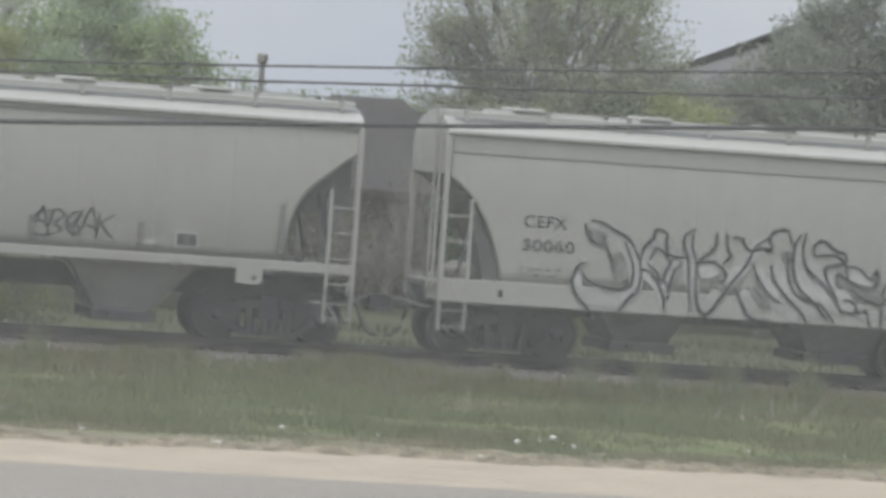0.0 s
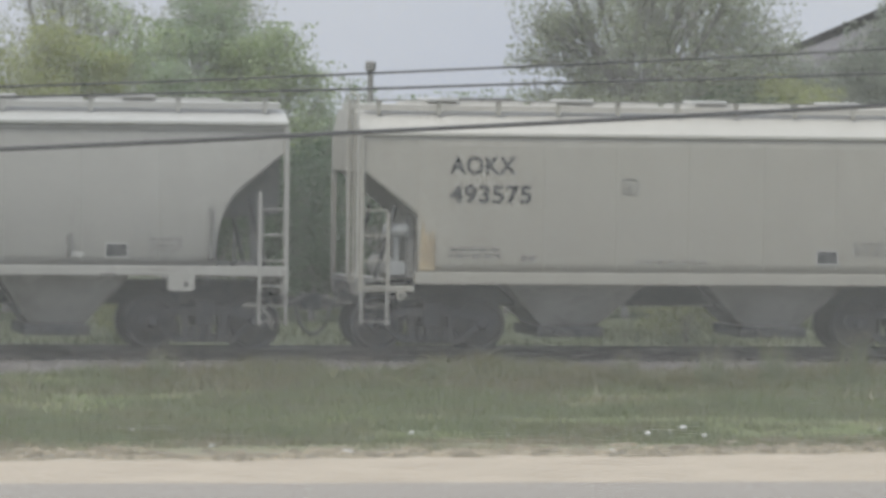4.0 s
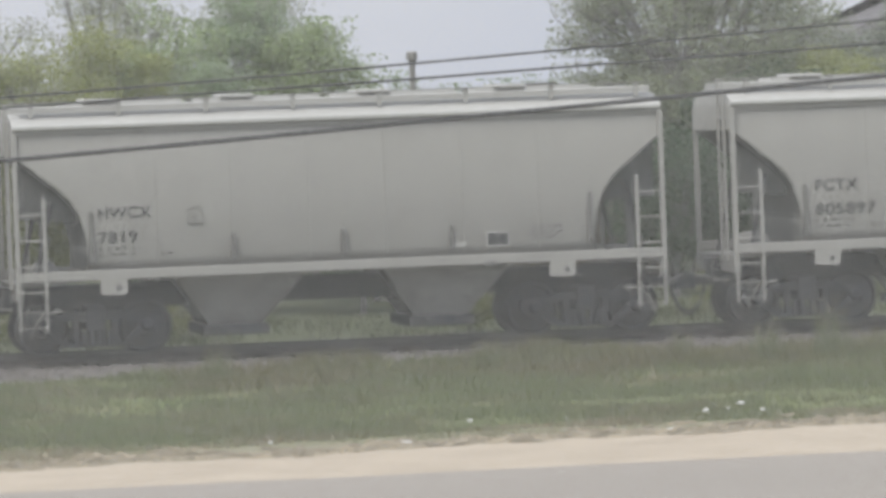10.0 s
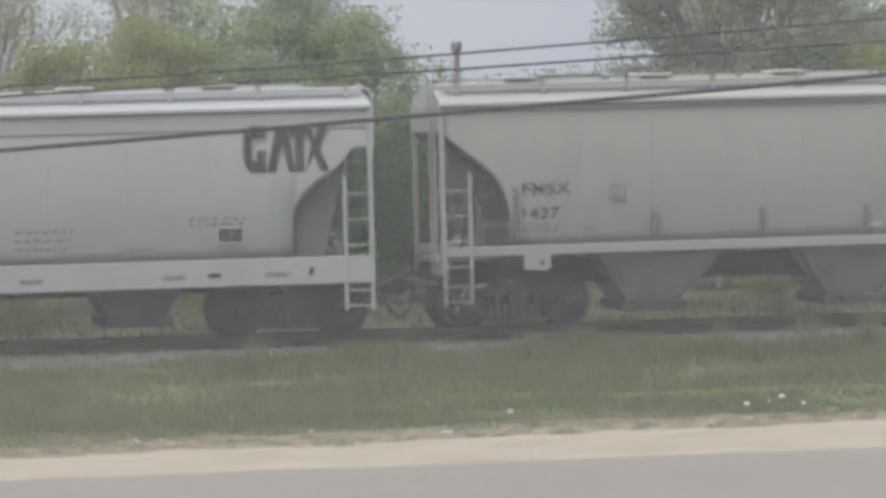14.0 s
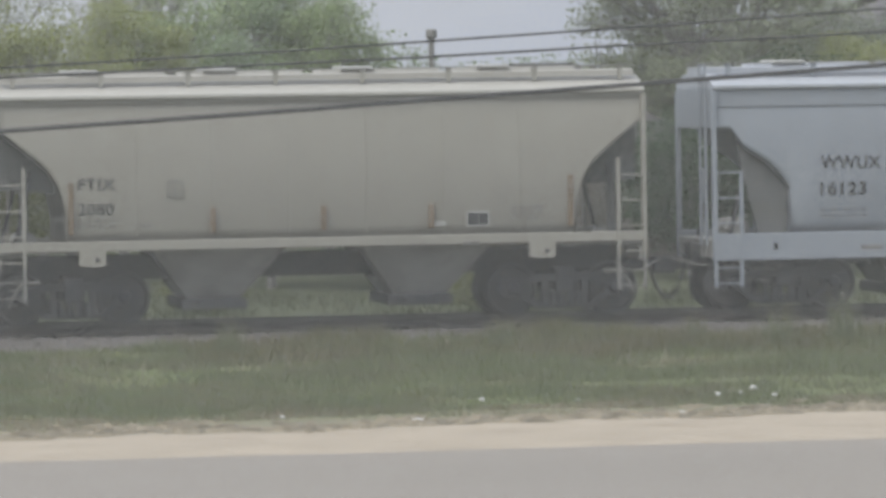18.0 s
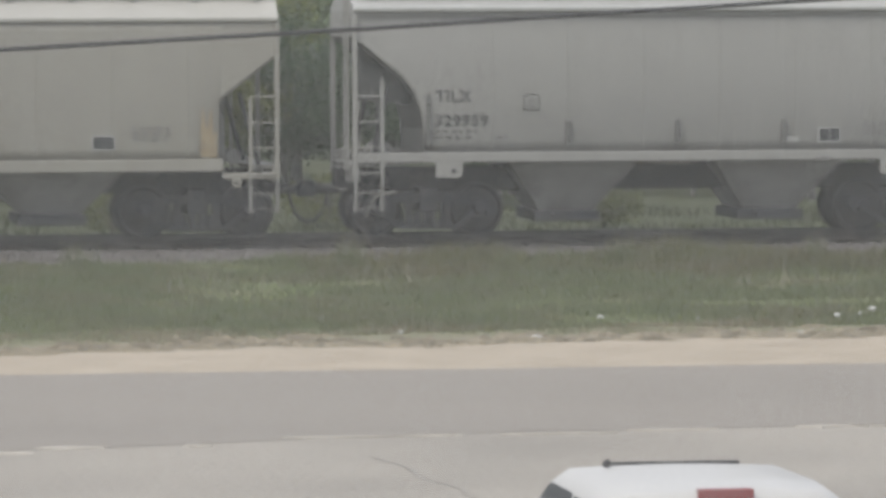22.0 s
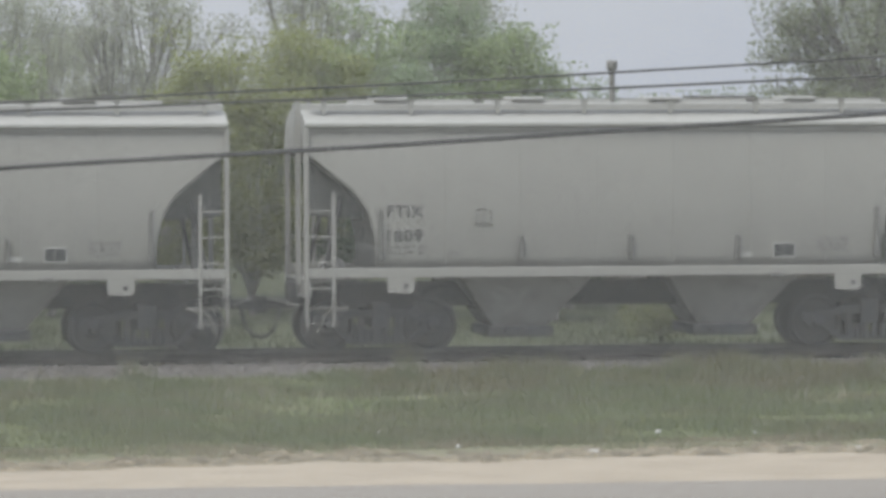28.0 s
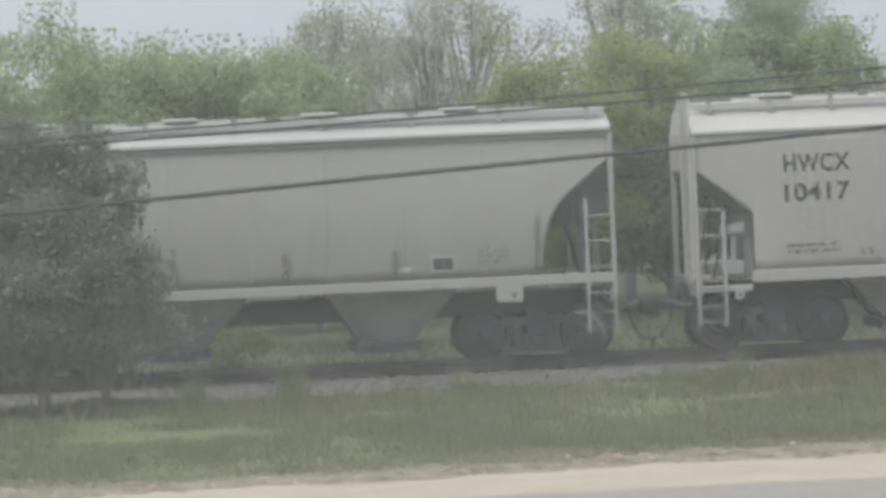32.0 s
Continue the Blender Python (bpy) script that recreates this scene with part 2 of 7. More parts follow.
def prism(bm, pts, y0, y1):
    """An outline in x and z, given as a thick plate from y0 to y1."""
    a = [bm.verts.new((x, y0, z)) for x, z in pts]
    b = [bm.verts.new((x, y1, z)) for x, z in pts]
    bm.faces.new(a)
    bm.faces.new(b[::-1])
    for i in range(len(pts)):
        j = (i + 1) % len(pts)
        bm.faces.new((a[j], a[i], b[i], b[j]))
    bmesh.ops.recalc_face_normals(bm, faces=bm.faces[:])
    return bm


def prismed(pts, y0, y1):
    return prism(bmesh.new(), pts, y0, y1)


def disc(bm, x, z, y0, y1, r, n=24, r1=None):
    """A round plate standing in the x-z plane."""
    r1 = r if r1 is None else r1
    a = [bm.verts.new((x + r * math.cos(k * math.tau / n), y0, z + r * math.sin(k * math.tau / n))) for k in range(n)]
    b = [bm.verts.new((x + r1 * math.cos(k * math.tau / n), y1, z + r1 * math.sin(k * math.tau / n))) for k in range(n)]
    bm.faces.new(a)
    bm.faces.new(b[::-1])
    for i in range(n):
        bm.faces.new((a[(i + 1) % n], a[i], b[i], b[(i + 1) % n]))
    return bm


def turned(bm, x, z, prof, n=28):
    """A body turned about the y axis through (x, z): prof is a run of (y, radius)."""
    rings = [[bm.verts.new((x + r * math.cos(k * math.tau / n), y, z + r * math.sin(k * math.tau / n))) for k in range(n)] for y, r in prof]
    for q, w in zip(rings, rings[1:]):
        for k in range(n):
            bm.faces.new((q[(k + 1) % n], q[k], w[k], w[(k + 1) % n]))
    bm.faces.new(rings[0])
    bm.faces.new(rings[-1][::-1])
    bmesh.ops.recalc_face_normals(bm, faces=bm.faces[:])
    return bm


def extruded(prof, x0, x1, cap=True):
    """A cross-section in y and z, drawn out along x."""
    bm = bmesh.new()
    a = [bm.verts.new((x0, y, z)) for y, z in prof]
    b = [bm.verts.new((x1, y, z)) for y, z in prof]
    for i in range(len(prof)):
        j = (i + 1) % len(prof)
        bm.faces.new((a[i], a[j], b[j], b[i]))
    if cap:
        bm.faces.new(a[::-1])
        bm.faces.new(b)
    bmesh.ops.recalc_face_normals(bm, faces=bm.faces[:])
    return bm


def written(text, size, width=None):
    """Letters as a flat mesh facing the camera side (-y), lower left at the origin; width squeezes the line to its length."""
    cu = bpy.data.curves.new("lettering", "FONT")
    cu.body, cu.size, cu.extrude, cu.space_character = text, size / 0.73, 0.0, 1.08
    cu.offset = 0.034 * size
    ob = bpy.data.objects.new("lettering", cu)
    scene.collection.objects.link(ob)
    bpy.context.view_layer.update()
    me = bpy.data.meshes.new_from_object(ob.evaluated_get(bpy.context.evaluated_depsgraph_get()))
    bpy.data.objects.remove(ob)
    co = np.empty(len(me.vertices) * 3)
    me.vertices.foreach_get("co", co)
    co = co.reshape(-1, 3)
    co[:, 0] -= co[:, 0].min()
    if width:
        co[:, 0] *= width / co[:, 0].max()
    out = np.stack([co[:, 0], np.zeros(len(co)), co[:, 1]], 1)
    me.vertices.foreach_set("co", out.ravel())
    me.materials.clear()
    me.update()
    return me


def at(ob, x, y, z):
    ob.location = (x, y, z)
    return ob


# ---- ground, road, track ----
def lie(y):
    """Height of the ground across the place, from the camera's side to far behind the track."""
    pts = ((-400, 0.0), (76, 0.0), (84, 0.06), (91, 0.16), (94, 0.22), (99, 0.22), (103, 0.10), (112, 0.25), (140, 0.5), (4000, 0.5))
    for (a, za), (b, zb) in zip(pts, pts[1:]):
        if y <= b:
            return za + (zb - za) * max(0.0, (y - a)) / (b - a)
    return 0.5


def ground_material():
    m = bpy.data.materials.new("verge_grass_and_sand")
    m.use_nodes = True
    n, l = m.node_tree.nodes, m.node_tree.links
    p = n["Principled BSDF"]
    p.inputs["Roughness"].default_value, p.inputs["Specular IOR Level"].default_value = 0.95, 0.1
    tc = n.new("ShaderNodeTexCoord")
    sep = n.new("ShaderNodeSeparateXYZ")
    l.new(tc.outputs["Object"], sep.inputs["Vector"])

    # the edge of the verge runs slightly aslant of the road
    slant = n.new("ShaderNodeMath")
    slant.operation = "MULTIPLY_ADD"
    slant.inputs[1].default_value = -0.12
    l.new(sep.outputs["X"], slant.inputs[0])
    l.new(sep.outputs["Y"], slant.inputs[2])

    def noise_at(scale, detail=5, stretch=(1, 1, 1)):
        mp = n.new("ShaderNodeMapping")
        mp.inputs["Scale"].default_value = stretch
        t = n.new("ShaderNodeTexNoise")
        t.inputs["Scale"].default_value, t.inputs["Detail"].default_value = scale, detail
        l.new(tc.outputs["Object"], mp.inputs["Vector"])
        l.new(mp.outputs["Vector"], t.inputs["Vector"])
        return t.outputs["Fac"]

    def blend(a, b, fac):
        x = n.new("ShaderNodeMix")
        x.data_type = "RGBA"
        for k, v in (("A", a), ("B", b)):
            if isinstance(v, tuple):
                x.inputs[k].default_value = (*v, 1)
            else:
                l.new(v, x.inputs[k])
        l.new(fac, x.inputs["Factor"])
        return x.outputs["Result"]

    def ramp(v, lo, hi):
        r = n.new("ShaderNodeMapRange")
        r.inputs["From Min"].default_value, r.inputs["From Max"].default_value = lo, hi
        l.new(v, r.inputs["Value"])
        return r.outputs["Result"]

    def wavered(amount, source):
        a = n.new("ShaderNodeMath")
        a.operation = "MULTIPLY_ADD"
        a.inputs[1].default_value = amount
        l.new(source, a.inputs[0])
        l.new(slant.outputs["Value"], a.inputs[2])
        return a.outputs["Value"]

    fine, mid, wide = noise_at(9, 6), noise_at(1.3, 6, (0.6, 1, 1)), noise_at(0.25, 4)
    sand = blend((0.368, 0.318, 0.25), (0.29, 0.246, 0.19), ramp(mid, 0.4, 0.75))
    lot = blend((0.298, 0.275, 0.240), (0.243, 0.225, 0.198), ramp(wide, 0.4, 0.7))
    turf = blend((0.105, 0.13, 0.055), (0.155, 0.145, 0.085), ramp(mid, 0.42, 0.72))
    litter = blend((0.245, 0.22, 0.165), (0.175, 0.168, 0.115), ramp(fine, 0.35, 0.65))
    worn = blend(sand, litter, ramp(wavered(4.6, mid), 74.7, 75.4))
    c = blend(worn, turf, ramp(wavered(5.0, mid), 75.9, 78.6))
    # Ground behind the train: its shade is put into these darker greens.
    far = blend((0.075, 0.082, 0.048), (0.052, 0.062, 0.038), ramp(mid, 0.4, 0.7))
    c = blend(c, far, ramp(sep.outputs["Y"], 99.0, 101.0))
    c = blend(lot, c, ramp(sep.outputs["Y"], 63.0, 65.0))
    hsv = n.new("ShaderNodeHueSaturation")
    r = n.new("ShaderNodeMapRange")
    r.inputs["From Min"].default_value, r.inputs["From Max"].default_value = 0.25, 0.75
    r.inputs["To Min"].default_value, r.inputs["To Max"].default_value = 0.85, 1.15
    l.new(fine, r.inputs["Value"])
    l.new(r.outputs["Result"], hsv.inputs["Value"])
    l.new(c, hsv.inputs["Color"])
    l.new(hsv.outputs["Color"], p.inputs["Base Color"])
    b = n.new("ShaderNodeBump")
    b.inputs["Strength"].default_value, b.inputs["Distance"].default_value = 0.7, 0.05
    l.new(fine, b.inputs["Height"])
    l.new(b.outputs["Normal"], p.inputs["Normal"])
    return m


def build_ground():
    bm = bmesh.new()
    ys = [-400, -60, 0, 30, 50, 58, 64, 68, 72, 74, 76] + [76 + 0.75 * i for i in range(1, 25)] + [95, 97, 99, 101, 103, 107, 112, 125, 140, 200, 500, 1500, 4000]
    xs = [-4000, -1200, -400, -120, -40, -20] + [-18 + 1.5 * i for i in range(46)] + [54, 80, 160, 400, 1200, 4000]
    grid = []
    for y in ys:
        row = []
        for x in xs:
            z = lie(y)
            if 76 < y < 93 and -20 < x < 52:
                z += 0.07 * noise.noise((x * 0.25, y * 0.3, 0)) + 0.03 * noise.noise((x * 0.9, y * 0.9, 4))
            row.append(bm.verts.new((x, y, z)))
        grid.append(row)
    for a, b in zip(grid, grid[1:]):
        for i in range(len(xs) - 1):
            bm.faces.new((a[i], a[i + 1], b[i + 1], b[i]))
    tagged(part("ground", bm, ground_material(), None, smooth=True), "sandy verge and rough spring grass beside the track", "ground", kind="structure")


def build_road():
    # asphalt with slightly ragged edges, a little above the sand
    bm = bmesh.new()
    xs = [-4000, -1500, -500, -150, -60] + [-40 + 0.8 * i for i in range(126)] + [70, 150, 500, 1500, 4000]
    low, high, foot = [], [], []
    for x in xs:
        w = 0.10 * noise.noise((x * 0.5, 3, 0)) + 0.05 * noise.noise((x * 2.1, 7, 0))
        v = 0.30 * noise.noise((x * 0.22, 11, 0)) + 0.12 * noise.noise((x * 1.4, 19, 0))
        low.append(bm.verts.new((x, 58.95 + v + 0.06 * max(-20.0, min(10.0, x - 11)) - 0.25 * max(0.0, min(6.0, 9 - x)), 0.005)))
        high.append(bm.verts.new((x, 68.7 + w, 0.02)))
        foot.append(bm.verts.new((x, 68.75 + w, 0.0)))
    for i in range(len(xs) - 1):
        bm.faces.new((low[i], low[i + 1], high[i + 1], high[i]))
        bm.faces.new((high[i], high[i + 1], foot[i + 1], foot[i]))
    tagged(part("road", bm, M_ASPHALT, None), "worn grey asphalt two-lane road", "road", kind="structure")
    # pale scraps of gravel along the edge of the lot
    rng = random.Random(41)
    for i in range(26):
        cx, cy = -6 + i * 1.35 + rng.uniform(-0.5, 0.5), 58.75 + rng.uniform(-0.35, 0.25)
        cy += 0.06 * max(-20.0, min(10.0, cx - 11)) - 0.25 * max(0.0, min(6.0, 9 - cx))
        a, b = rng.uniform(0.15, 0.8), rng.uniform(0.05, 0.16)
        bm = bmesh.new()
        ring = [(cx + a * math.cos(q * math.tau / 14) * rng.uniform(0.6, 1.15), cy + b * math.sin(q * math.tau / 14) * rng.uniform(0.5, 1.2)) for q in range(14)]
        low_v, high_v = [bm.verts.new((u, v, 0.0)) for u, v in ring], [bm.verts.new((cx + (u - cx) * 0.9, cy + (v - cy) * 0.9, 0.022)) for u, v in ring]
        bm.faces.new(high_v)
        for q in range(14):
            bm.faces.new((low_v[q], low_v[(q + 1) % 14], high_v[(q + 1) % 14], high_v[q]))
        tagged(part("gravel_patch", bm, M_GRAVEL, None), "pale scrap of gravel at the road edge", "gravel", "gravel along the road", kind="structure")
    # thin cracks in the lot
    for cx, cy, sx in ((7.7, 56.0, 0.5), (13.6, 57.0, 0.7), (18.5, 55.5, 0.9)):
        bm = bmesh.new()
        pts = [(cx + 0.05 * i + sx * 0.5 * noise.noise((i * 0.4, cx, 0)), cy - 0.55 * i, 0.005) for i in range(12)]
        for a, b in zip(pts, pts[1:]):
            v = [bm.verts.new(q) for q in ((a[0] - 0.03, a[1], a[2]), (a[0] + 0.03, a[1], a[2]), (b[0] + 0.03, b[1], b[2]), (b[0] - 0.03, b[1], b[2]))]
            bm.faces.new(v)
        tagged(part("pavement_crack", bm, M_CRACK, None), "thin dark crack in the pale lot surface", "crack", kind="structure")


def build_track():
    bed = tagged(part("ballast_bed", extruded([(92.6, 0.12), (94.5, 0.33), (99.1, 0.33), (101.0, 0.05)], -300, 400), M_STONE, None),
                 "raised bed of grey crushed stone under the track", "ballast", kind="structure")
    track = thing("railway_track", "single railway track with rusty rails on timber ties", "railway track", kind="structure")
    for y in (95.82, 97.26):
        r = [(-0.07, -0.17), (0.07, -0.17), (0.07, -0.15), (0.012, -0.13), (0.012, -0.045), (0.036, -0.035), (0.036, -0.004), (-0.036, -0.004), (-0.036, -0.035), (-0.012, -0.045), (-0.012, -0.13), (-0.07, -0.15)]
        rail = part("rail", extruded([(y + a, RAIL + b) for a, b in r], -300, 400), M_RAIL, track)
        part("rail_head", boxed(-300, 400, y - 0.03, y + 0.03, RAIL - 0.004, RAIL), M_RAILTOP, rail)
    tie = finish(boxed(-0.11, 0.11, 95.24, 97.84, RAIL - 0.36, RAIL - 0.175, bevel=0.012), "tie")
    tie.materials.append(M_TIE)
    rng = random.Random(5)
    for i in range(120):
        o = part("tie", tie, None, track)
        o.location = (-14 + i * 0.5 + rng.uniform(-0.02, 0.02), rng.uniform(-0.05, 0.05), rng.uniform(-0.01, 0.01))
        o.rotation_euler = (0, 0, rng.uniform(-0.02, 0.02))
    # loose stones on the near shoulder of the bed
    vs, fs = [], []
    for i in range(9000):
        x, y = rng.uniform(-8, 40), 92.3 + 3.2 * rng.random() ** 0.8
        z = 0.12 + min(1, max(0, (y - 92.6) / 1.9)) * 0.21
        s = rng.uniform(0.025, 0.06)
        k = len(vs)
        for dx, dy, dz in ((1, 0, 0), (-0.6, 0.8, 0), (-0.6, -0.8, 0.1), (0, 0, 1), (0.3, 0.2, -1)):
            vs.append((x + s * (dx + rng.uniform(-.3, .3)), y + s * (dy + rng.uniform(-.3, .3)), z + s * (dz * 0.8 + rng.uniform(-.2, .2))))
        fs += [(k, k + 1, k + 3), (k + 1, k + 2, k + 3), (k + 2, k, k + 3), (k + 1, k, k + 4), (k + 2, k + 1, k + 4), (k, k + 2, k + 4)]
    me = bpy.data.meshes.new("ballast_stones")
    me.from_pydata(vs, [], fs)
    tagged(part("ballast_stones", me, M_STONE, None), "loose grey ballast stones along the track shoulder", "ballast", kind="stuff")


build_ground()
build_road()
build_track()


# ---- unseen upstairs room, added to hold the haze screen ----
M_STUCCO = material("cream_stucco", (0.55, 0.52, 0.46), 0.9, grain=(25, 0.1), stain=(0.8, 0.15), bump=0.3)
M_PLASTER = material("off_white_plaster", (0.62, 0.61, 0.57), 0.85, grain=(30, 0.05), stain=(0.7, 0.08))
M_BOARDS = material("brown_floor_boards", (0.24, 0.17, 0.11), 0.6, grain=(6, 0.25), stain=(1.5, 0.2), stretch=(1, 8, 1))
M_SHINGLE = material("grey_roof_shingles", (0.16, 0.155, 0.15), 0.9, grain=(12, 0.25), stain=(1, 0.2), bump=0.4)
M_FRAME = material("white_window_frame", (0.70, 0.70, 0.68), 0.45, grain=(20, 0.04), stain=(2, 0.08))
M_SCREEN = material("haze_veil_thread", SCREEN_TONE, 0.8, grain=(9, 0.06), stain=(2.2, 0.10), tint=tuple(c * 0.8 for c in SCREEN_TONE), leaf=0.96, spec=0.0)


def build_room():
    """An unseen plain room on the upper floor, added round one open window with the haze screen; the camera stands
    three metres back in it.
    """
    x0, x1, y0, y1, low, high = -2.6, 3.6, -2.2, 3.0, 3.20, 5.90
    a, b, sill, head = -0.55, 1.55, 4.0, 5.6
    front = boxed(x0 - 0.2, x1 + 0.2, y1, y1 + 0.2, 0.0, sill)
    box(front, x0 - 0.2, x1 + 0.2, y1, y1 + 0.2, head, high + 0.15)
    box(front, x0 - 0.2, a, y1, y1 + 0.2, sill, head)
    box(front, b, x1 + 0.2, y1, y1 + 0.2, sill, head)
    tagged(part("wall_north", front, M_STUCCO, None), "cream stucco house wall with one upstairs window", "wall", kind="structure")
    for name, q in (("wall_south", (x0 - 0.2, x1 + 0.2, y0 - 0.2, y0)), ("wall_west", (x0 - 0.2, x0, y0, y1)), ("wall_east", (x1, x1 + 0.2, y0, y1))):
        tagged(part(name, boxed(*q, 0.0, high + 0.15), M_PLASTER, None), "plain off-white house wall", "wall", kind="structure")
    tagged(part("floor", boxed(x0, x1, y0, y1, low - 0.15, low), M_BOARDS, None), "brown board floor of the upstairs room", "floor", kind="structure")
    tagged(part("ceiling", boxed(x0, x1, y0, y1, high, high + 0.15), M_PLASTER, None), "plain off-white ceiling", "ceiling", kind="structure")
    tagged(part("house_roof", extruded([(y0 - 0.6, high + 0.152), (y1 + 0.7, high + 0.152), (0.4, high + 1.5)], x0 - 0.5, x1 + 0.5), M_SHINGLE, None), "grey shingled gable roof", "roof", kind="structure")
    win = thing("window_1", "open white upstairs window holding an added haze screen", "window", kind="structure", at=pose(0, y1, 0))
    ring = boxed(a + 0.003, b - 0.003, 0.04, 0.12, sill + 0.003, sill + 0.06, bevel=0.006)
    box(ring, a + 0.003, b - 0.003, 0.04, 0.12, head - 0.06, head - 0.003, bevel=0.006)
    for c in (a + 0.003, b - 0.063):
        box(ring, c, c + 0.06, 0.04, 0.12, sill + 0.06, head - 0.06, bevel=0.006)
    part("window_frame", ring, M_FRAME, win)
    part("window_sill", boxed(a - 0.08, b + 0.08, 0.2, 0.30, sill - 0.05, sill, bevel=0.01), M_FRAME, win)
    # hair-fine threads both ways, loosely woven, added to veil the view with haze
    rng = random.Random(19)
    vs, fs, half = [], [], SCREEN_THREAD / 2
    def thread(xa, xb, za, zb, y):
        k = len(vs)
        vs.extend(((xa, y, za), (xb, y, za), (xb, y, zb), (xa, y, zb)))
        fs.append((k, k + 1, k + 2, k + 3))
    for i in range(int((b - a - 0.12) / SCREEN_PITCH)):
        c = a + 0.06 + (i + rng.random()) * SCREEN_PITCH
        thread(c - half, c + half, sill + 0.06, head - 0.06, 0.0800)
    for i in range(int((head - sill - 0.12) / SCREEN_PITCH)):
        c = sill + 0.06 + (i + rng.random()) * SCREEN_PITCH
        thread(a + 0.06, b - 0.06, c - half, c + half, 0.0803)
    me = bpy.data.meshes.new("haze_screen")
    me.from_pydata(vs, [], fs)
    tagged(part("haze_screen", me, M_SCREEN, win, "pale thread screen added for the haze veil"), kind="stuff")


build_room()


# ---- the train ----
# Each wagon: x along the train from its leading end, y from its near side, z above the rails.
DEEP = 3.05
KINDS = {
    # cut: outline of the open end, from the end post inwards and down to the sill
    "rounded": dict(L=11.83, eave=4.04, sill=(1.33, 1.51), cut=((0.0, 3.58), (0.3, 3.36), (0.55, 3.14), (0.8, 2.94), (1.0, 2.74), (1.15, 2.5), (1.25, 2.2), (1.30, 1.9), (1.29, 1.62)), step=1.62, bulge=0.18),
    "sill": dict(L=11.94, eave=4.06, sill=(0.93, 1.42), cut=((0.0, 3.34), (0.36, 3.33), (0.52, 3.12), (0.62, 2.99), (1.0, 2.75), (1.28, 2.50), (1.46, 2.22), (1.46, 1.6), (1.36, 1.48)), step=1.62, bulge=0.22),
    "angled": dict(L=11.84, eave=3.88, sill=(1.20, 1.42), cut=((0.0, 3.22), (0.12, 3.20), (0.6, 2.82), (1.02, 2.48), (1.09, 2.40), (1.09, 1.42)), step=1.14, bulge=0.06),
    "slant": dict(L=11.42, eave=4.02, sill=(0.97, 1.40), cut=((0.0, 3.28), (0.3, 3.10), (0.62, 2.78), (0.85, 2.40), (1.0, 2.05), (1.12, 1.70), (1.18, 1.45)), step=1.62, bulge=0.22),
}
MESHES = {}


def cached(key, make):
    if key not in MESHES:
        MESHES[key] = make()
    return MESHES[key]


def underside(kind, x):
    """Height of the body's lower edge above the rails at x."""
    k = KINDS[kind]
    x = min(x, k["L"] - x)
    cut = k["cut"]
    if x >= cut[-1][0] and x >= max(c[0] for c in cut):
        return k["sill"][1] - 0.02
    for (a, za), (b, zb) in zip(cut, cut[1:]):
        if a <= x <= b and b > a:
            return za + (zb - za) * (x - a) / (b - a)
    return k["sill"][1] - 0.02


def body_mesh(kind):
    k = KINDS[kind]
    L, eave = k["L"], k["eave"]
    wide = max(c[0] for c in k["cut"])
    half = sorted({round(c[0], 3) for c in k["cut"]} | {round(wide * i / 14, 3) for i in range(15)} | {wide - 0.004})
    xs = half + [wide + (L - 2 * wide) * i / 16 for i in range(1, 16)] + [L - x for x in reversed(half)]
    bm = bmesh.new()
    nz, cols = 12, []
    for x in xs:
        z0 = underside(kind, x)
        if x in (wide, L - wide):
            z0 = k["sill"][1] - 0.02
        near, far = [], []
        for i in range(nz + 1):
            z = z0 + (eave - z0) * i / nz
            y = face_y(kind, z)
            near.append(bm.verts.new((x, y, z)))
            far.append(bm.verts.new((x, DEEP - y, z)))
        cols.append((near, far))
    for (n0, f0), (n1, f1) in zip(cols, cols[1:]):
        for i in range(nz):
            bm.faces.new((n0[i], n1[i], n1[i + 1], n0[i + 1])).smooth = True
            bm.faces.new((f1[i], f0[i], f0[i + 1], f1[i + 1])).smooth = True
        bm.faces.new((n1[0], n0[0], f0[0], f1[0]))
        bm.faces.new((n0[nz], n1[nz], f1[nz], f0[nz]))
    for (n0, f0), flip in ((cols[0], 1), (cols[-1], 0)):
        ring = n0 + f0[::-1]
        bm.faces.new(ring[::-1] if flip else ring)
    bmesh.ops.recalc_face_normals(bm, faces=bm.faces[:])
    return finish(bm, "body")


def slope_mesh(kind, far_end):
    """The sheet under the sloping end of the body, caked with brake and track dust."""
    k = KINDS[kind]
    wide = max(c[0] for c in k["cut"])
    bm = bmesh.new()
    prev = None
    for i in range(25):
        x = min(wide - 0.002, wide * i / 24 + 0.03)
        z = underside(kind, x) - 0.006
        xx = k["L"] - x if far_end else x
        row = [bm.verts.new((xx, y, z)) for y in (0.07, DEEP - 0.07)]
        if prev:
            bm.faces.new((prev[0], prev[1], row[1], row[0]))
        prev = row
    # the upright foot of the sheet
    z0 = k["sill"][1] - 0.02
    xx = k["L"] - wide + 0.006 if far_end else wide - 0.006
    foot = [bm.verts.new((xx, y, z)) for y, z in ((0.07, z0), (DEEP - 0.07, z0))]
    bm.faces.new((prev[0], prev[1], foot[1], foot[0]))
    bmesh.ops.solidify(bm, geom=bm.faces[:], thickness=0.004)
    return finish(bm, "slope_sheet")


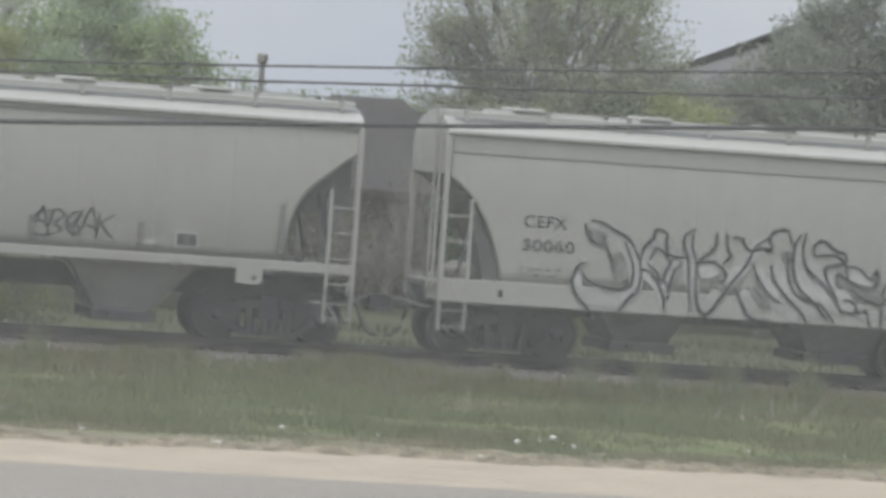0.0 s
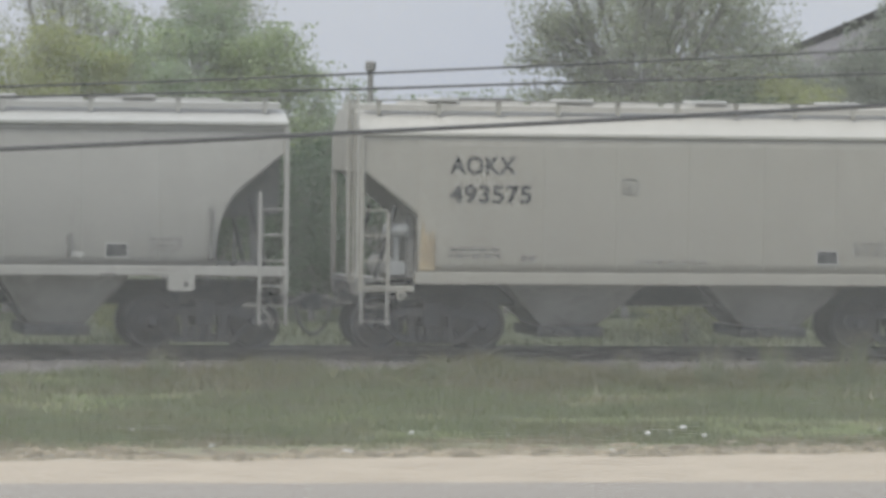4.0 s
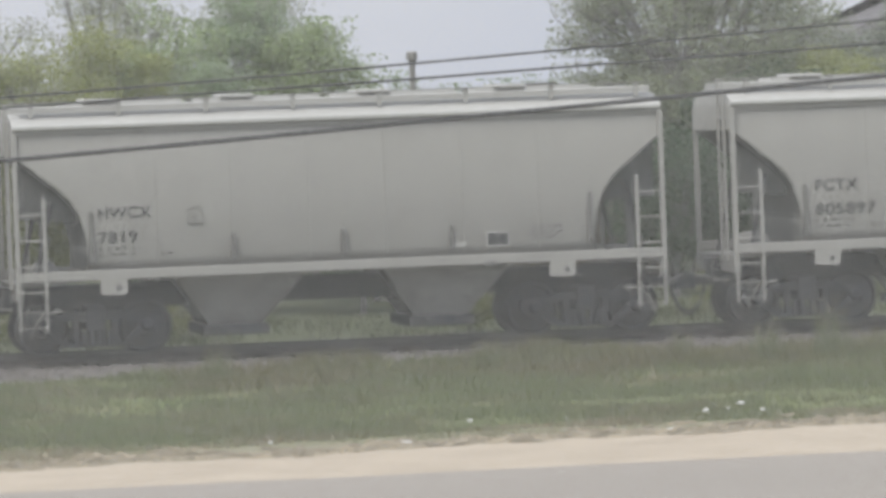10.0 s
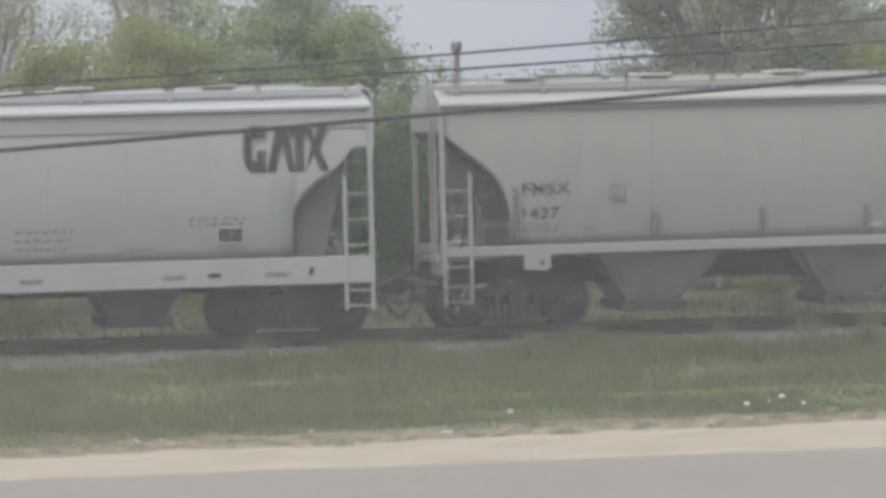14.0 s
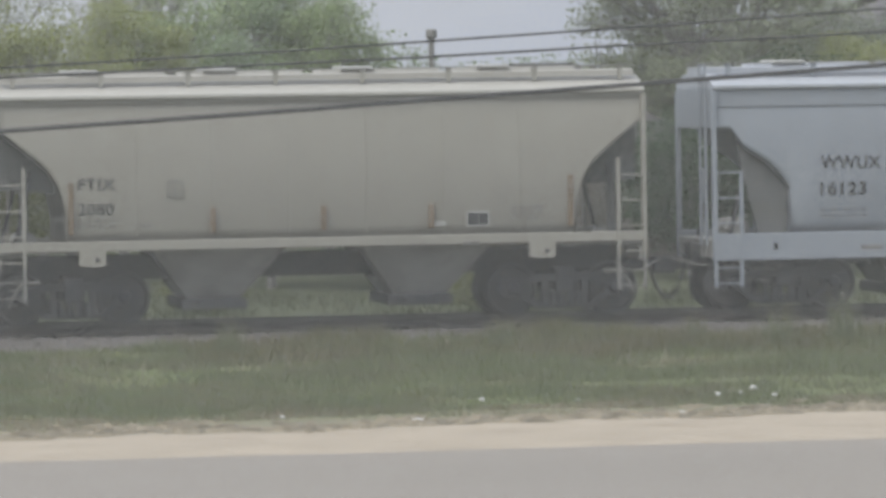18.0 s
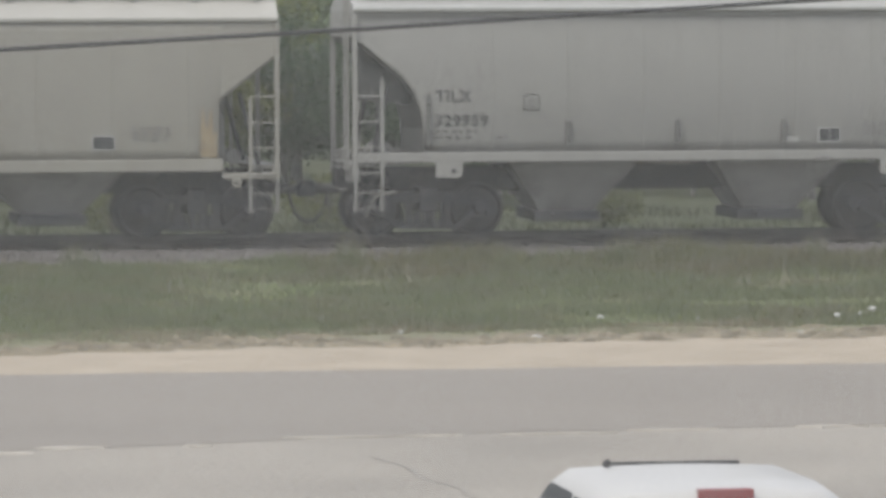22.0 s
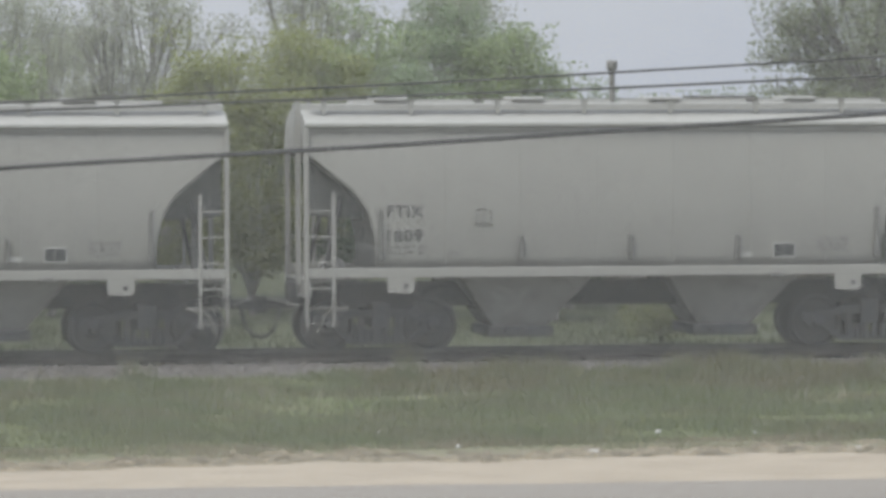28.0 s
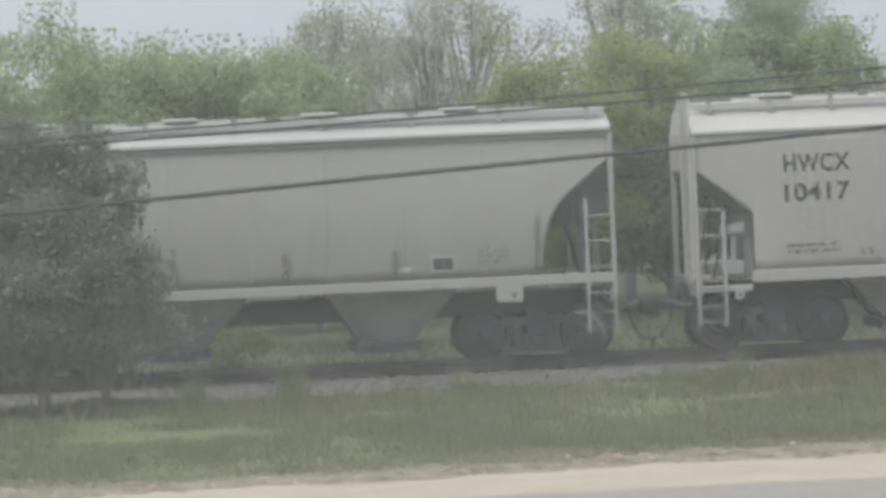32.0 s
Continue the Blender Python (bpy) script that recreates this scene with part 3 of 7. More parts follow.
def roof_mesh(kind):
    k = KINDS[kind]
    e, m = k["eave"], DEEP / 2
    top = 4.42
    prof = [(0.06, e - 0.03), (0.0, e), (0.0, e + 0.05), (0.05, e + 0.09), (0.42, top - 0.17), (0.72, top - 0.10), (0.98, top - 0.09), (0.98, top + 0.01), (1.06, top + 0.03)]
    prof = prof + [(DEEP - y, z) for y, z in reversed(prof)]
    return finish(extruded(prof, 0.02, k["L"] - 0.02), "roof")


def wheel_mesh():
    return finish(turned(bmesh.new(), 0, 0, [(0.0, 0.16), (0.015, 0.2), (0.03, 0.40), (0.0, 0.42), (0.0, 0.46), (0.09, 0.465), (0.105, 0.50), (0.135, 0.50), (0.14, 0.46), (0.10, 0.38), (0.10, 0.14)], 32), "wheel")


def side_frame_mesh():
    bm = bmesh.new()
    # top member, bottom member, legs and columns, with open windows between
    prism(bm, [(-1.2, 0.56), (-1.18, 0.64), (-0.75, 0.67), (-0.5, 0.75), (0.5, 0.75), (0.75, 0.67), (1.2, 0.64), (1.2, 0.56), (0.8, 0.54), (0.45, 0.61), (-0.45, 0.61), (-0.8, 0.54)], -0.09, 0.05)
    prism(bm, [(-0.5, 0.12), (-0.5, 0.20), (0.5, 0.20), (0.5, 0.12)], -0.12, 0.06)
    for s in (-1, 1):
        prism(bm, [(s * a, c) for a, c in ((0.42, 0.14), (0.74, 0.42), (0.86, 0.55), (0.98, 0.55), (0.84, 0.36), (0.56, 0.13))][::s], -0.08, 0.04)
        prism(bm, [(s * a, c) for a, c in ((0.30, 0.20), (0.30, 0.62), (0.42, 0.62), (0.40, 0.20))][::s], -0.085, 0.045)
        prism(bm, [(s * a, c) for a, c in ((0.80, 0.50), (0.78, 0.60), (1.2, 0.62), (1.22, 0.48), (1.12, 0.36), (1.05, 0.36), (1.05, 0.5))][::s], -0.085, 0.045)
    bmesh.ops.recalc_face_normals(bm, faces=bm.faces[:])
    return finish(bm, "side_frame")


def truck_parts(car, x, mats, n):
    t = part("truck", cached("bolster", lambda: finish(boxed(-0.17, 0.17, 0.45, DEEP - 0.45, 0.42, 0.86, bevel=0.03), "truck")), M_TRUCK, car, "dusty dark cast-steel truck")
    t.location = (x, 0, 0)
    for y in (0.58, DEEP - 0.56):
        o = part("side_frame", cached("frame", side_frame_mesh), M_TRUCK, t)
        o.location = (0, y, 0)
        for dx in (-0.24, -0.08, 0.08, 0.24):
            s = part("coil_spring", cached("spring", lambda: finish(turn_z(0.055, 0.17, 0.42), "coil_spring")), M_WHEEL, t)
            s.location = (dx, y - 0.13, 0)
    for dx in (-0.93, 0.93):
        for y, turn in ((0.80, 0), (DEEP - 0.80, 1)):
            w = part("wheel", cached("wheel", wheel_mesh), M_WHEEL, t, smooth=False)
            w.location = (dx, y, 0.46)
            w.rotation_euler = (0, 0, math.pi * turn)
        a = part("axle", cached("axle", lambda: finish(tubed([(0, 0.72, 0.46), (0, DEEP - 0.72, 0.46)], 0.085, 12), "axle")), M_WHEEL, t)
        a.location = (dx, 0, 0)
        for y in (0.50, DEEP - 0.55):
            c = part("bearing_cap", cached("cap", lambda: finish(turned(bmesh.new(), 0, 0.50, [(-0.07, 0.07), (-0.05, 0.11), (0.08, 0.13)], 14), "bearing_cap")), M_TRUCK, t)
            c.location = (dx, y, 0)
    return t


def turn_z(r, z0, z1):
    bm = bmesh.new()
    return tube(bm, [(0, 0, z0 + (z1 - z0) * i / 8) for i in range(9)], [r * (1.0 if i % 2 else 0.8) for i in range(9)], 10)


def ladder(car, x0, x1, z0, z1, rungs, y, paint, name="ladder"):
    """Two stiles and rungs; each rung a piece of its own."""
    lad = part(name, boxed(x0 - 0.03, x0 + 0.03, y - 0.03, y + 0.03, z0, z1), paint, car)
    part("stile", boxed(x1 - 0.03, x1 + 0.03, y - 0.03, y + 0.03, z0, z1 - (0.35 if z1 > 2 else 0)), paint, lad)
    for z in rungs:
        part("rung", tubed([(x0, y - 0.02, z), (x1, y - 0.02, z)], 0.016, 6), paint, lad)
    return lad


def hopper_mesh(x0, x1, b0, b1, top):
    bm = bmesh.new()
    rings = []
    for (p, q, y0, y1, z) in ((x0, x1, 0.10, DEEP - 0.10, top), (b0, b1, 0.62, DEEP - 0.62, 0.42)):
        rings.append([bm.verts.new(c) for c in ((p, y0, z), (q, y0, z), (q, y1, z), (p, y1, z))])
    a, b = rings
    for i in range(4):
        bm.faces.new((a[i], a[(i + 1) % 4], b[(i + 1) % 4], b[i]))
    bm.faces.new(b)
    bm.faces.new(a[::-1])
    bmesh.ops.recalc_face_normals(bm, faces=bm.faces[:])
    return bm


def flat(parent, name, x0, x1, z0, z1, mat, y=-0.004, label=""):
    return part(name, boxed(x0, x1, y, y + 0.03, z0, z1), mat, parent, label)


def face_y(kind, z):
    """Depth of the bulged side at height z."""
    k = KINDS[kind]
    q = 2 * (z - k["sill"][1]) / (k["eave"] - k["sill"][1]) - 1
    return k["bulge"] * ((0.15 if kind == "slant" else 0.75) if q < 0 else 0.5) * abs(q) ** 2 + 0.02


def bars(parent, kind, name, x, z, w, h, rows, mat, seed, label=""):
    """Unreadable stencil lines as short bars on the wagon's side."""
    rng = random.Random(seed)
    bm = bmesh.new()
    for r in range(rows):
        zz, xx = z - r * h * 1.9, x
        while xx < x + w - 0.04:
            d = rng.uniform(0.05, 0.16)
            y = face_y(kind, zz)
            box(bm, xx, min(xx + d, x + w), y - 0.006, y + 0.004, zz, zz + h)
            xx += d + rng.uniform(0.03, 0.09)
    return tagged(part(name, bm, mat, parent, label), kind="stuff")


def end_plates(car, kind, L):
    """Webs and plates that stand inside the open ends, under the slope sheets; the shade there is put into their grey.
    """
    for far in (0, 1):
        def at(pts):
            return [(L - x if far else x, z) for x, z in pts]
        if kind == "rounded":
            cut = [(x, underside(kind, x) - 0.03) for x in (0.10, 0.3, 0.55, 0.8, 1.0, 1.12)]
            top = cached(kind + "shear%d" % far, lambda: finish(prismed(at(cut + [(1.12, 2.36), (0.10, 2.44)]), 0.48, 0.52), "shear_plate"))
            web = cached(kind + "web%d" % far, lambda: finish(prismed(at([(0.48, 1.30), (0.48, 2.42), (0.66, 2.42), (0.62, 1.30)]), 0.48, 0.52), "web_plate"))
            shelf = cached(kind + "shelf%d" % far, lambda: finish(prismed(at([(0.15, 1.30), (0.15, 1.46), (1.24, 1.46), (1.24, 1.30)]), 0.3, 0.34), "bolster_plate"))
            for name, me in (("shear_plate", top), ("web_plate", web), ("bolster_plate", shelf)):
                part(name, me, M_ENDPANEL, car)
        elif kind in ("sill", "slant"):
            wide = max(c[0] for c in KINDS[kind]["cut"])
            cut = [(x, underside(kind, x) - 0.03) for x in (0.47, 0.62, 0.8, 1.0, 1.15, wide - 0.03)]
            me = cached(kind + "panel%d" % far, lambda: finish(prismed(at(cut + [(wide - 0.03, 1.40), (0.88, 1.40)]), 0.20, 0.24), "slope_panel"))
            part("slope_panel", me, M_ENDPANEL, car, "end panel in painted shade grey")
        else:
            me = cached(kind + "web%d" % far, lambda: finish(prismed(at([(0.94, 1.30), (0.94, 2.50), (1.07, 2.42), (1.07, 1.30)]), 0.40, 0.46), "web_plate"))
            part("web_plate", me, M_DARKPAINT, car)
            if not far:
                part("air_reservoir", cached(kind + "res", lambda: finish(tubed([(0.52, 0.4, 2.16), (0.56, 0.4, 2.16), (0.94, 0.4, 2.16), (0.98, 0.4, 2.16)], [0.07, 0.13, 0.13, 0.07], 14), "air_reservoir")), PAINT["light"], car)
                part("brake_valve", cached(kind + "valve", lambda: finish(box(boxed(0.62, 0.92, 0.32, 0.5, 1.34, 1.6, bevel=0.03), 0.70, 0.80, 0.36, 0.46, 1.6, 2.05, bevel=0.02), "brake_valve")), PAINT["light"], car)


def hopper_car(kind, paint, s, marks, label):
    k = KINDS[kind]
    L, (s0, s1), eave = k["L"], k["sill"], k["eave"]
    P, R = PAINT[paint], ROOF[paint]
    key = kind + paint
    car = thing("hopper_car", label, "hopper car", "train of covered hopper cars")
    part("body", cached(key + "body", lambda: body_mesh(kind)), P, car)
    for i in (0, 1):
        part("slope_sheet", cached(key + "slope%d" % i, lambda: slope_mesh(kind, i)), P, car, "grimy sloping end sheet")
    end_plates(car, kind, L)
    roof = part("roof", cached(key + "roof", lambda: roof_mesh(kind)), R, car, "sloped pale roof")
    # walkways along the roof on their brackets, hatch covers between
    n = int(round((L - 0.8) / k["step"]))
    for y in (0.30, DEEP - 0.72):
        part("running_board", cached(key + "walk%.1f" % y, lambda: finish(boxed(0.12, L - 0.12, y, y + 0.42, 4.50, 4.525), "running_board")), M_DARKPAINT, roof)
        for i in range(n + 1):
            o = part("bracket", cached(key + "bracket", lambda: finish(prismed([(-0.035, 4.26), (0.035, 4.26), (0.05, 4.5), (-0.05, 4.5)], 0.0, 0.06), "bracket")), P, roof)
            o.location = (0.4 + (L - 0.8) * i / n, y + (0.02 if y < 1 else 0.34), 0)
    hn = 4
    for i in range(hn):
        a = 0.9 + (L - 1.8) * i / hn
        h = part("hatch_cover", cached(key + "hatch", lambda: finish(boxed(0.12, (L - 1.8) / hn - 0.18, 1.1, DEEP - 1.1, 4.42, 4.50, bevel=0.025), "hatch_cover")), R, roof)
        h.location = (a, 0, 0)
        o = part("hatch_rim", cached(key + "rim", lambda: finish(boxed(0.5, 1.1, 1.0, DEEP - 1.0, 4.50, 4.56, bevel=0.02), "hatch_rim")), M_GALV, roof)
        o.location = (a, 0, 0)
    # eave groove and top chord
    for y in (0.055, DEEP - 0.105):
        part("top_chord", cached(key + "chord%d" % (y > 1), lambda: finish(boxed(0.02, L - 0.02, y if y < 1 else y - 0.1, y + 0.10 if y < 1 else y + 0.05, eave - (0.10 if kind in ("rounded", "angled") else 0.34), eave - 0.04, bevel=0.012), "top_chord")), P, car)
    # side sills and end platforms
    ends = 0.0 if kind != "angled" else 1.02
    for y in (-0.03, DEEP - 0.05):
        part("side_sill", cached(key + "sill%d" % (y > 1), lambda: finish(boxed(ends, L - ends, y, y + 0.08, s0, s1, bevel=0.018), "side_sill")), P, car)
    part("center_sill", cached(kind + "center", lambda: finish(boxed(-0.15, L + 0.15, DEEP / 2 - 0.28, DEEP / 2 + 0.28, 0.78, 1.22, bevel=0.02), "center_sill")), M_TRUCK, car)
    for x in (0.0, L - 0.5):
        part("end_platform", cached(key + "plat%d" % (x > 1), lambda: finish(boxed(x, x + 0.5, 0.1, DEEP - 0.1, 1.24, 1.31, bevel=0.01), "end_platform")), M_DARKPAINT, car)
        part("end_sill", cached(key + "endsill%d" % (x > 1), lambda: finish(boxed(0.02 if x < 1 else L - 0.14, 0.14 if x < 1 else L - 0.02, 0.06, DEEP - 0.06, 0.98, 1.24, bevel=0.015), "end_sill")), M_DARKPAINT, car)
    # corner posts and ladders
    low = 1.05 if kind in ("rounded", "angled") else s0
    for x in (0.045, L - 0.045):
        for y in (0.03, DEEP - 0.03):
            part("corner_post", cached(key + "post%.2f%.2f" % (x, y), lambda: finish(boxed(x - 0.045, x + 0.045, y - 0.045, y + 0.045, low, eave - 0.05, bevel=0.008), "corner_post")), P, car)
    rungs = [1.15 + 0.46 * i for i in range(4)]
    for x0, x1 in ((0.05, 0.53), (L - 0.05, L - 0.53)):
        zt = 3.2 if kind != "angled" else 2.85
        if kind == "sill" and x0 < 1:
            zt = 2.9
        ladder(car, x0, x1, low, zt, rungs if kind in ("rounded", "angled") else rungs[1:], -0.02, P)
        ladder(car, x0, x1, 0.45, 1.2, (0.52, 0.80), 0.0, M_DARKPAINT if kind != "sill" else P, "step_ladder")
        ladder(car, x0, x1, low, zt, (), DEEP + 0.02, P)
    # slope braces, end ladder on the leading end and brake gear
    for y in (0.25, DEEP - 0.25):
        for x, d in ((0.35, 1), (L - 0.35, -1)):
            part("slope_brace", cached(key + "brace%.1f%.1f" % (y, x), lambda: finish(tubed([(x, y, 1.3), (x + d * 0.35, y, 2.6 if kind == "angled" else 2.75)], 0.04, 8), "slope_brace")), M_TRUCK, car)
    bm = bmesh.new()
    for y in (0.35, 0.8):
        box(bm, -0.06, -0.02, y - 0.025, y + 0.025, 1.2, 4.5)
    lad = part("end_ladder", cached(key + "endlad", lambda b=bm: finish(b, "end_ladder")), P, car)
    for i in range(8):
        part("rung", cached(key + "endrung%d" % i, lambda: finish(tubed([(-0.04, 0.35, 1.4 + 0.4 * i), (-0.04, 0.8, 1.4 + 0.4 * i)], 0.014, 6), "rung")), P, lad)
    if kind in ("sill", "slant"):
        for x, d in ((L - 0.02, 1),):
            part("grab_rail", cached(key + "grab", lambda: finish(tubed([(x - 0.25, 0.02, 4.48), (x - 0.02, -0.02, 4.38), (x + 0.02, -0.03, 4.25), (x + 0.02, -0.03, 3.3)], 0.022, 8), "grab_rail")), R, car)
    if kind == "angled":
        for x, d in ((-0.03, -1),):
            part("grab_rail", cached(key + "grab", lambda: finish(tubed([(x, 0.0, 1.3), (x, 0.0, 4.60), (x - 0.03, 0.5, 4.63), (x - 0.03, 0.9, 4.6), (x - 0.03, 0.9, 1.3)], 0.022, 8), "grab_rail")), R, car)
    part("air_reservoir", cached("tank", lambda: finish(tubed([(0.62, 0.55, 1.5), (0.62, 0.6, 1.5), (0.62, 1.6, 1.5), (0.62, 1.65, 1.5)], [0.12, 0.2, 0.2, 0.12], 14), "air_reservoir")), M_DARKPAINT, car)
    part("brake_cylinder", cached(kind + "cyl", lambda: finish(tubed([(L - 0.75, 0.7, 1.45), (L - 0.75, 1.3, 1.45)], 0.14, 12), "brake_cylinder")), M_DARKPAINT, car)
    # jacking pads with their holes
    if kind in ("rounded",):
        for x in (1.66, L - 2.02):
            hole = 1.82 if x < 5 else L - 1.86
            pad = part("jacking_pad", cached(key + "pad%d" % (x > 5), lambda: finish(prismed([(x - 0.16, 1.34), (x + 0.32, 1.34), (x + 0.32, 1.10), (x + 0.24, 1.05), (x - 0.16, 1.07)], -0.035, 0.05), "jacking_pad")), P, car)
            part("hole", cached(kind + "hole%d" % (x > 5), lambda: finish(disc(bmesh.new(), hole, 1.18, -0.039, -0.03, 0.045, 14), "hole")), M_INK, pad)
    elif kind == "angled":
        for x in (0.0, L - 1.02):
            pl = part("side_platform", cached(key + "splat%d" % (x > 5), lambda: finish(boxed(x, x + 1.02, -0.03, 0.12, 1.06, 1.17, bevel=0.02), "side_platform")), P, car)
            hx = 0.78 if x < 5 else L - 0.78
            bm = turned(bmesh.new(), hx, 1.0, [(-0.035, 0.09), (0.0, 0.09)], 16)
            pad = part("tow_eye", bm, P, car)
            part("hole", disc(bmesh.new(), hx, 0.99, -0.039, -0.034, 0.035, 12), M_INK, pad)
    else:
        for hx in (1.16, L - 1.16):
            part("tow_hole", cached(kind + "slot%.1f" % hx, lambda: finish(boxed(hx - 0.045, hx + 0.045, -0.036, -0.03, 1.11, 1.24, bevel=0.003), "tow_hole")), M_INK, car)
    # discharge bays, with the shade under the wagon put into their greys
    bays = ((2.75, 5.35, 3.5, 4.45), (6.55, 9.1, 7.25, 8.2)) if kind == "rounded" else ((2.6, 5.5, 3.5, 4.5), (6.3, 9.25, 7.3, 8.3)) if kind == "angled" else ((2.9, 5.0, 3.5, 4.5), (6.6, 8.8, 7.2, 8.2))
    for i, (a, b, c, d) in enumerate(bays):
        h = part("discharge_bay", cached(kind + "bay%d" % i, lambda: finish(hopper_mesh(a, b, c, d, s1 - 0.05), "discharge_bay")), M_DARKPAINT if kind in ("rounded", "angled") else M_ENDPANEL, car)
        part("gate", cached(kind + "gate%d" % i, lambda: finish(boxed(c - 0.12, d + 0.12, 0.45, DEEP - 0.45, 0.24, 0.43, bevel=0.02), "gate")), M_TRUCK, h)
        part("gate_crank", cached(kind + "crank%d" % i, lambda: finish(tubed([(c + 0.2, 0.2, 0.36), (c + 0.2, 0.6, 0.36)], 0.035, 8), "gate_crank")), M_TRUCK, h)
    # running gear
    tx = 1.44
    truck_parts(car, tx, None, 0)
    truck_parts(car, L - tx, None, 1)
    # couplers, hoses, cut levers
    for x, d in ((0, -1), (L, 1)):
        part("coupler", cached("coupler%d%.1f" % (d, L), lambda: finish(box(boxed(min(x, x + d * 0.75), max(x, x + d * 0.75), DEEP / 2 - 0.09, DEEP / 2 + 0.09, 0.74, 0.92, bevel=0.03), x + d * 0.68 - 0.14, x + d * 0.68 + 0.14, DEEP / 2 - 0.17, DEEP / 2 + 0.17, 0.68, 0.98, bevel=0.03), "coupler")), M_TRUCK, car)
        part("air_hose", cached("hose%d%.1f" % (d, L), lambda: finish(tubed([(x + d * 0.30, DEEP / 2 - 0.35, 0.80), (x + d * 0.34, DEEP / 2 - 0.36, 0.62), (x + d * 0.42, DEEP / 2 - 0.36, 0.40), (x + d * 0.55, DEEP / 2 - 0.36, 0.27), (x + d * 0.70, DEEP / 2 - 0.36, 0.24)], 0.03, 8), "air_hose")), M_RUBBER, car)
        part("cut_lever", cached("lever%d%.1f" % (d, L), lambda: finish(tubed([(x + d * 0.08, 0.15, 0.86), (x + d * 0.12, 0.7, 0.84), (x + d * 0.5, 1.2, 0.95)], 0.016, 6), "cut_lever")), M_DARKPAINT, car)
    if kind == "rounded":
        for d, x in ((1, 0.35), (-1, L - 0.35)):
            part("brake_pipe", cached("pipe%d" % d, lambda: finish(tubed([(x - d * 0.1, 0.1, 0.35), (x, 0.08, 0.62), (x + d * 0.15, 0.08, 0.78), (x + d * 0.45, 0.1, 0.8)], 0.03, 8), "brake_pipe")), M_DARKPAINT, car)
        # stiffener strips along the foot of the side
        for x, h in ((1.37, 0.92), (3.92, 0.44), (5.92, 0.44), (7.88, 0.44), (L - 1.40, 0.92)):
            part("stiffener", cached(key + "stiff%.1f" % x, lambda: finish(boxed(x - 0.045, x + 0.045, 0.0, 0.2, s1 + 0.12, s1 + 0.12 + h, bevel=0.008), "stiffener")), M_RUSTSTRIP if paint == "beige" else M_FAINT, car)
        part("bracket_plate", cached("bplate", lambda: finish(boxed(8.45, 8.72, -0.05, 0.05, 1.30, 1.38, bevel=0.01), "bracket_plate")), M_FAINT, car)
    # weld lines
    for i, x in enumerate((2.55, 3.9, 5.3, 6.7, 8.1, 9.5) if kind == "rounded" else (3.4, 4.75, 6.1, 7.5, 8.85, 10.2)):
        zt = underside(kind, x) + 0.08
        part("weld_seam", cached(key + "weld%d" % i, lambda: finish(weld(kind, x, zt, eave - 0.12), "weld_seam")), P, car)
    marks(car, kind, L)
    STOCK.append((car, s))
    return car


def weld(kind, x, z0, z1):
    bm = bmesh.new()
    prev = None
    for i in range(9):
        z = z0 + (z1 - z0) * i / 8
        y = face_y(kind, z)
        row = [bm.verts.new(c) for c in ((x - 0.018, y + 0.004, z), (x, y - 0.010, z), (x + 0.018, y + 0.004, z))]
        if prev:
            bm.faces.new((prev[0], prev[1], row[1], row[0]))
            bm.faces.new((prev[1], prev[2], row[2], row[1]))
        prev = row
    return bm


STOCK = []


def letter(car, kind, text, x, z, h, width, mat=None, label="", lift=0.0):
    me = written(text, h, width)
    # bend to the side's curve
    for v in me.vertices:
        v.co.y += face_y(kind, z + v.co.z) - 0.006
    # each letter is a piece of its own
    bm = bmesh.new()
    bm.from_mesh(me)
    left, out = set(bm.faces), []
    while left:
        grow, island = [left.pop()], []
        while grow:
            f = grow.pop()
            island.append(f)
            for e in f.edges:
                for g in e.link_faces:
                    if g in left:
                        left.discard(g)
                        grow.append(g)
        vs = list({v for f in island for v in f.verts})
        at = {v: k for k, v in enumerate(vs)}
        piece = bpy.data.meshes.new("mark_letter")
        piece.from_pydata([(v.co.x + x, v.co.y - lift, v.co.z + z) for v in vs], [], [[at[v] for v in f.verts] for f in island])
        out.append(part("mark_letter", piece, mat or M_INK, car, label or "dark stencilled letter"))
    bm.free()
    return out


def plate(car, kind, x, z, w=0.42, h=0.28, dark=True):
    """The square consolidated stencil: a pale border round two dark panels."""
    y = min(face_y(kind, z), face_y(kind, z + h)) - 0.012
    b = part("data_panel", boxed(x, x + w, y, y + 0.10, z, z + h), M_BORDER, car, "pale-edged dark data panel")
    for a, c in ((0.06, 0.485), (0.515, 0.94)):
        part("panel_field", boxed(x + w * a, x + w * c, y - 0.004, y, z + 0.03, z + h - 0.03), M_INK, b)


def outline_square(car, kind, x, z, s=0.26):
    y = min(face_y(kind, z), face_y(kind, z + s))
    bm = bmesh.new()
    for a in ((x, x + s, z, z + 0.025), (x, x + s, z + s, z + s + 0.025), (x, x + 0.025, z, z + s), (x + s, x + s + 0.025, z, z + s), (x + 0.1, x + 0.17, z + 0.06, z + 0.18)):
        box(bm, a[0], a[1], y - 0.008, y + 0.03, a[2], a[3])
    tagged(part("stencil_square", bm, M_PALEINK, car), kind="stuff")


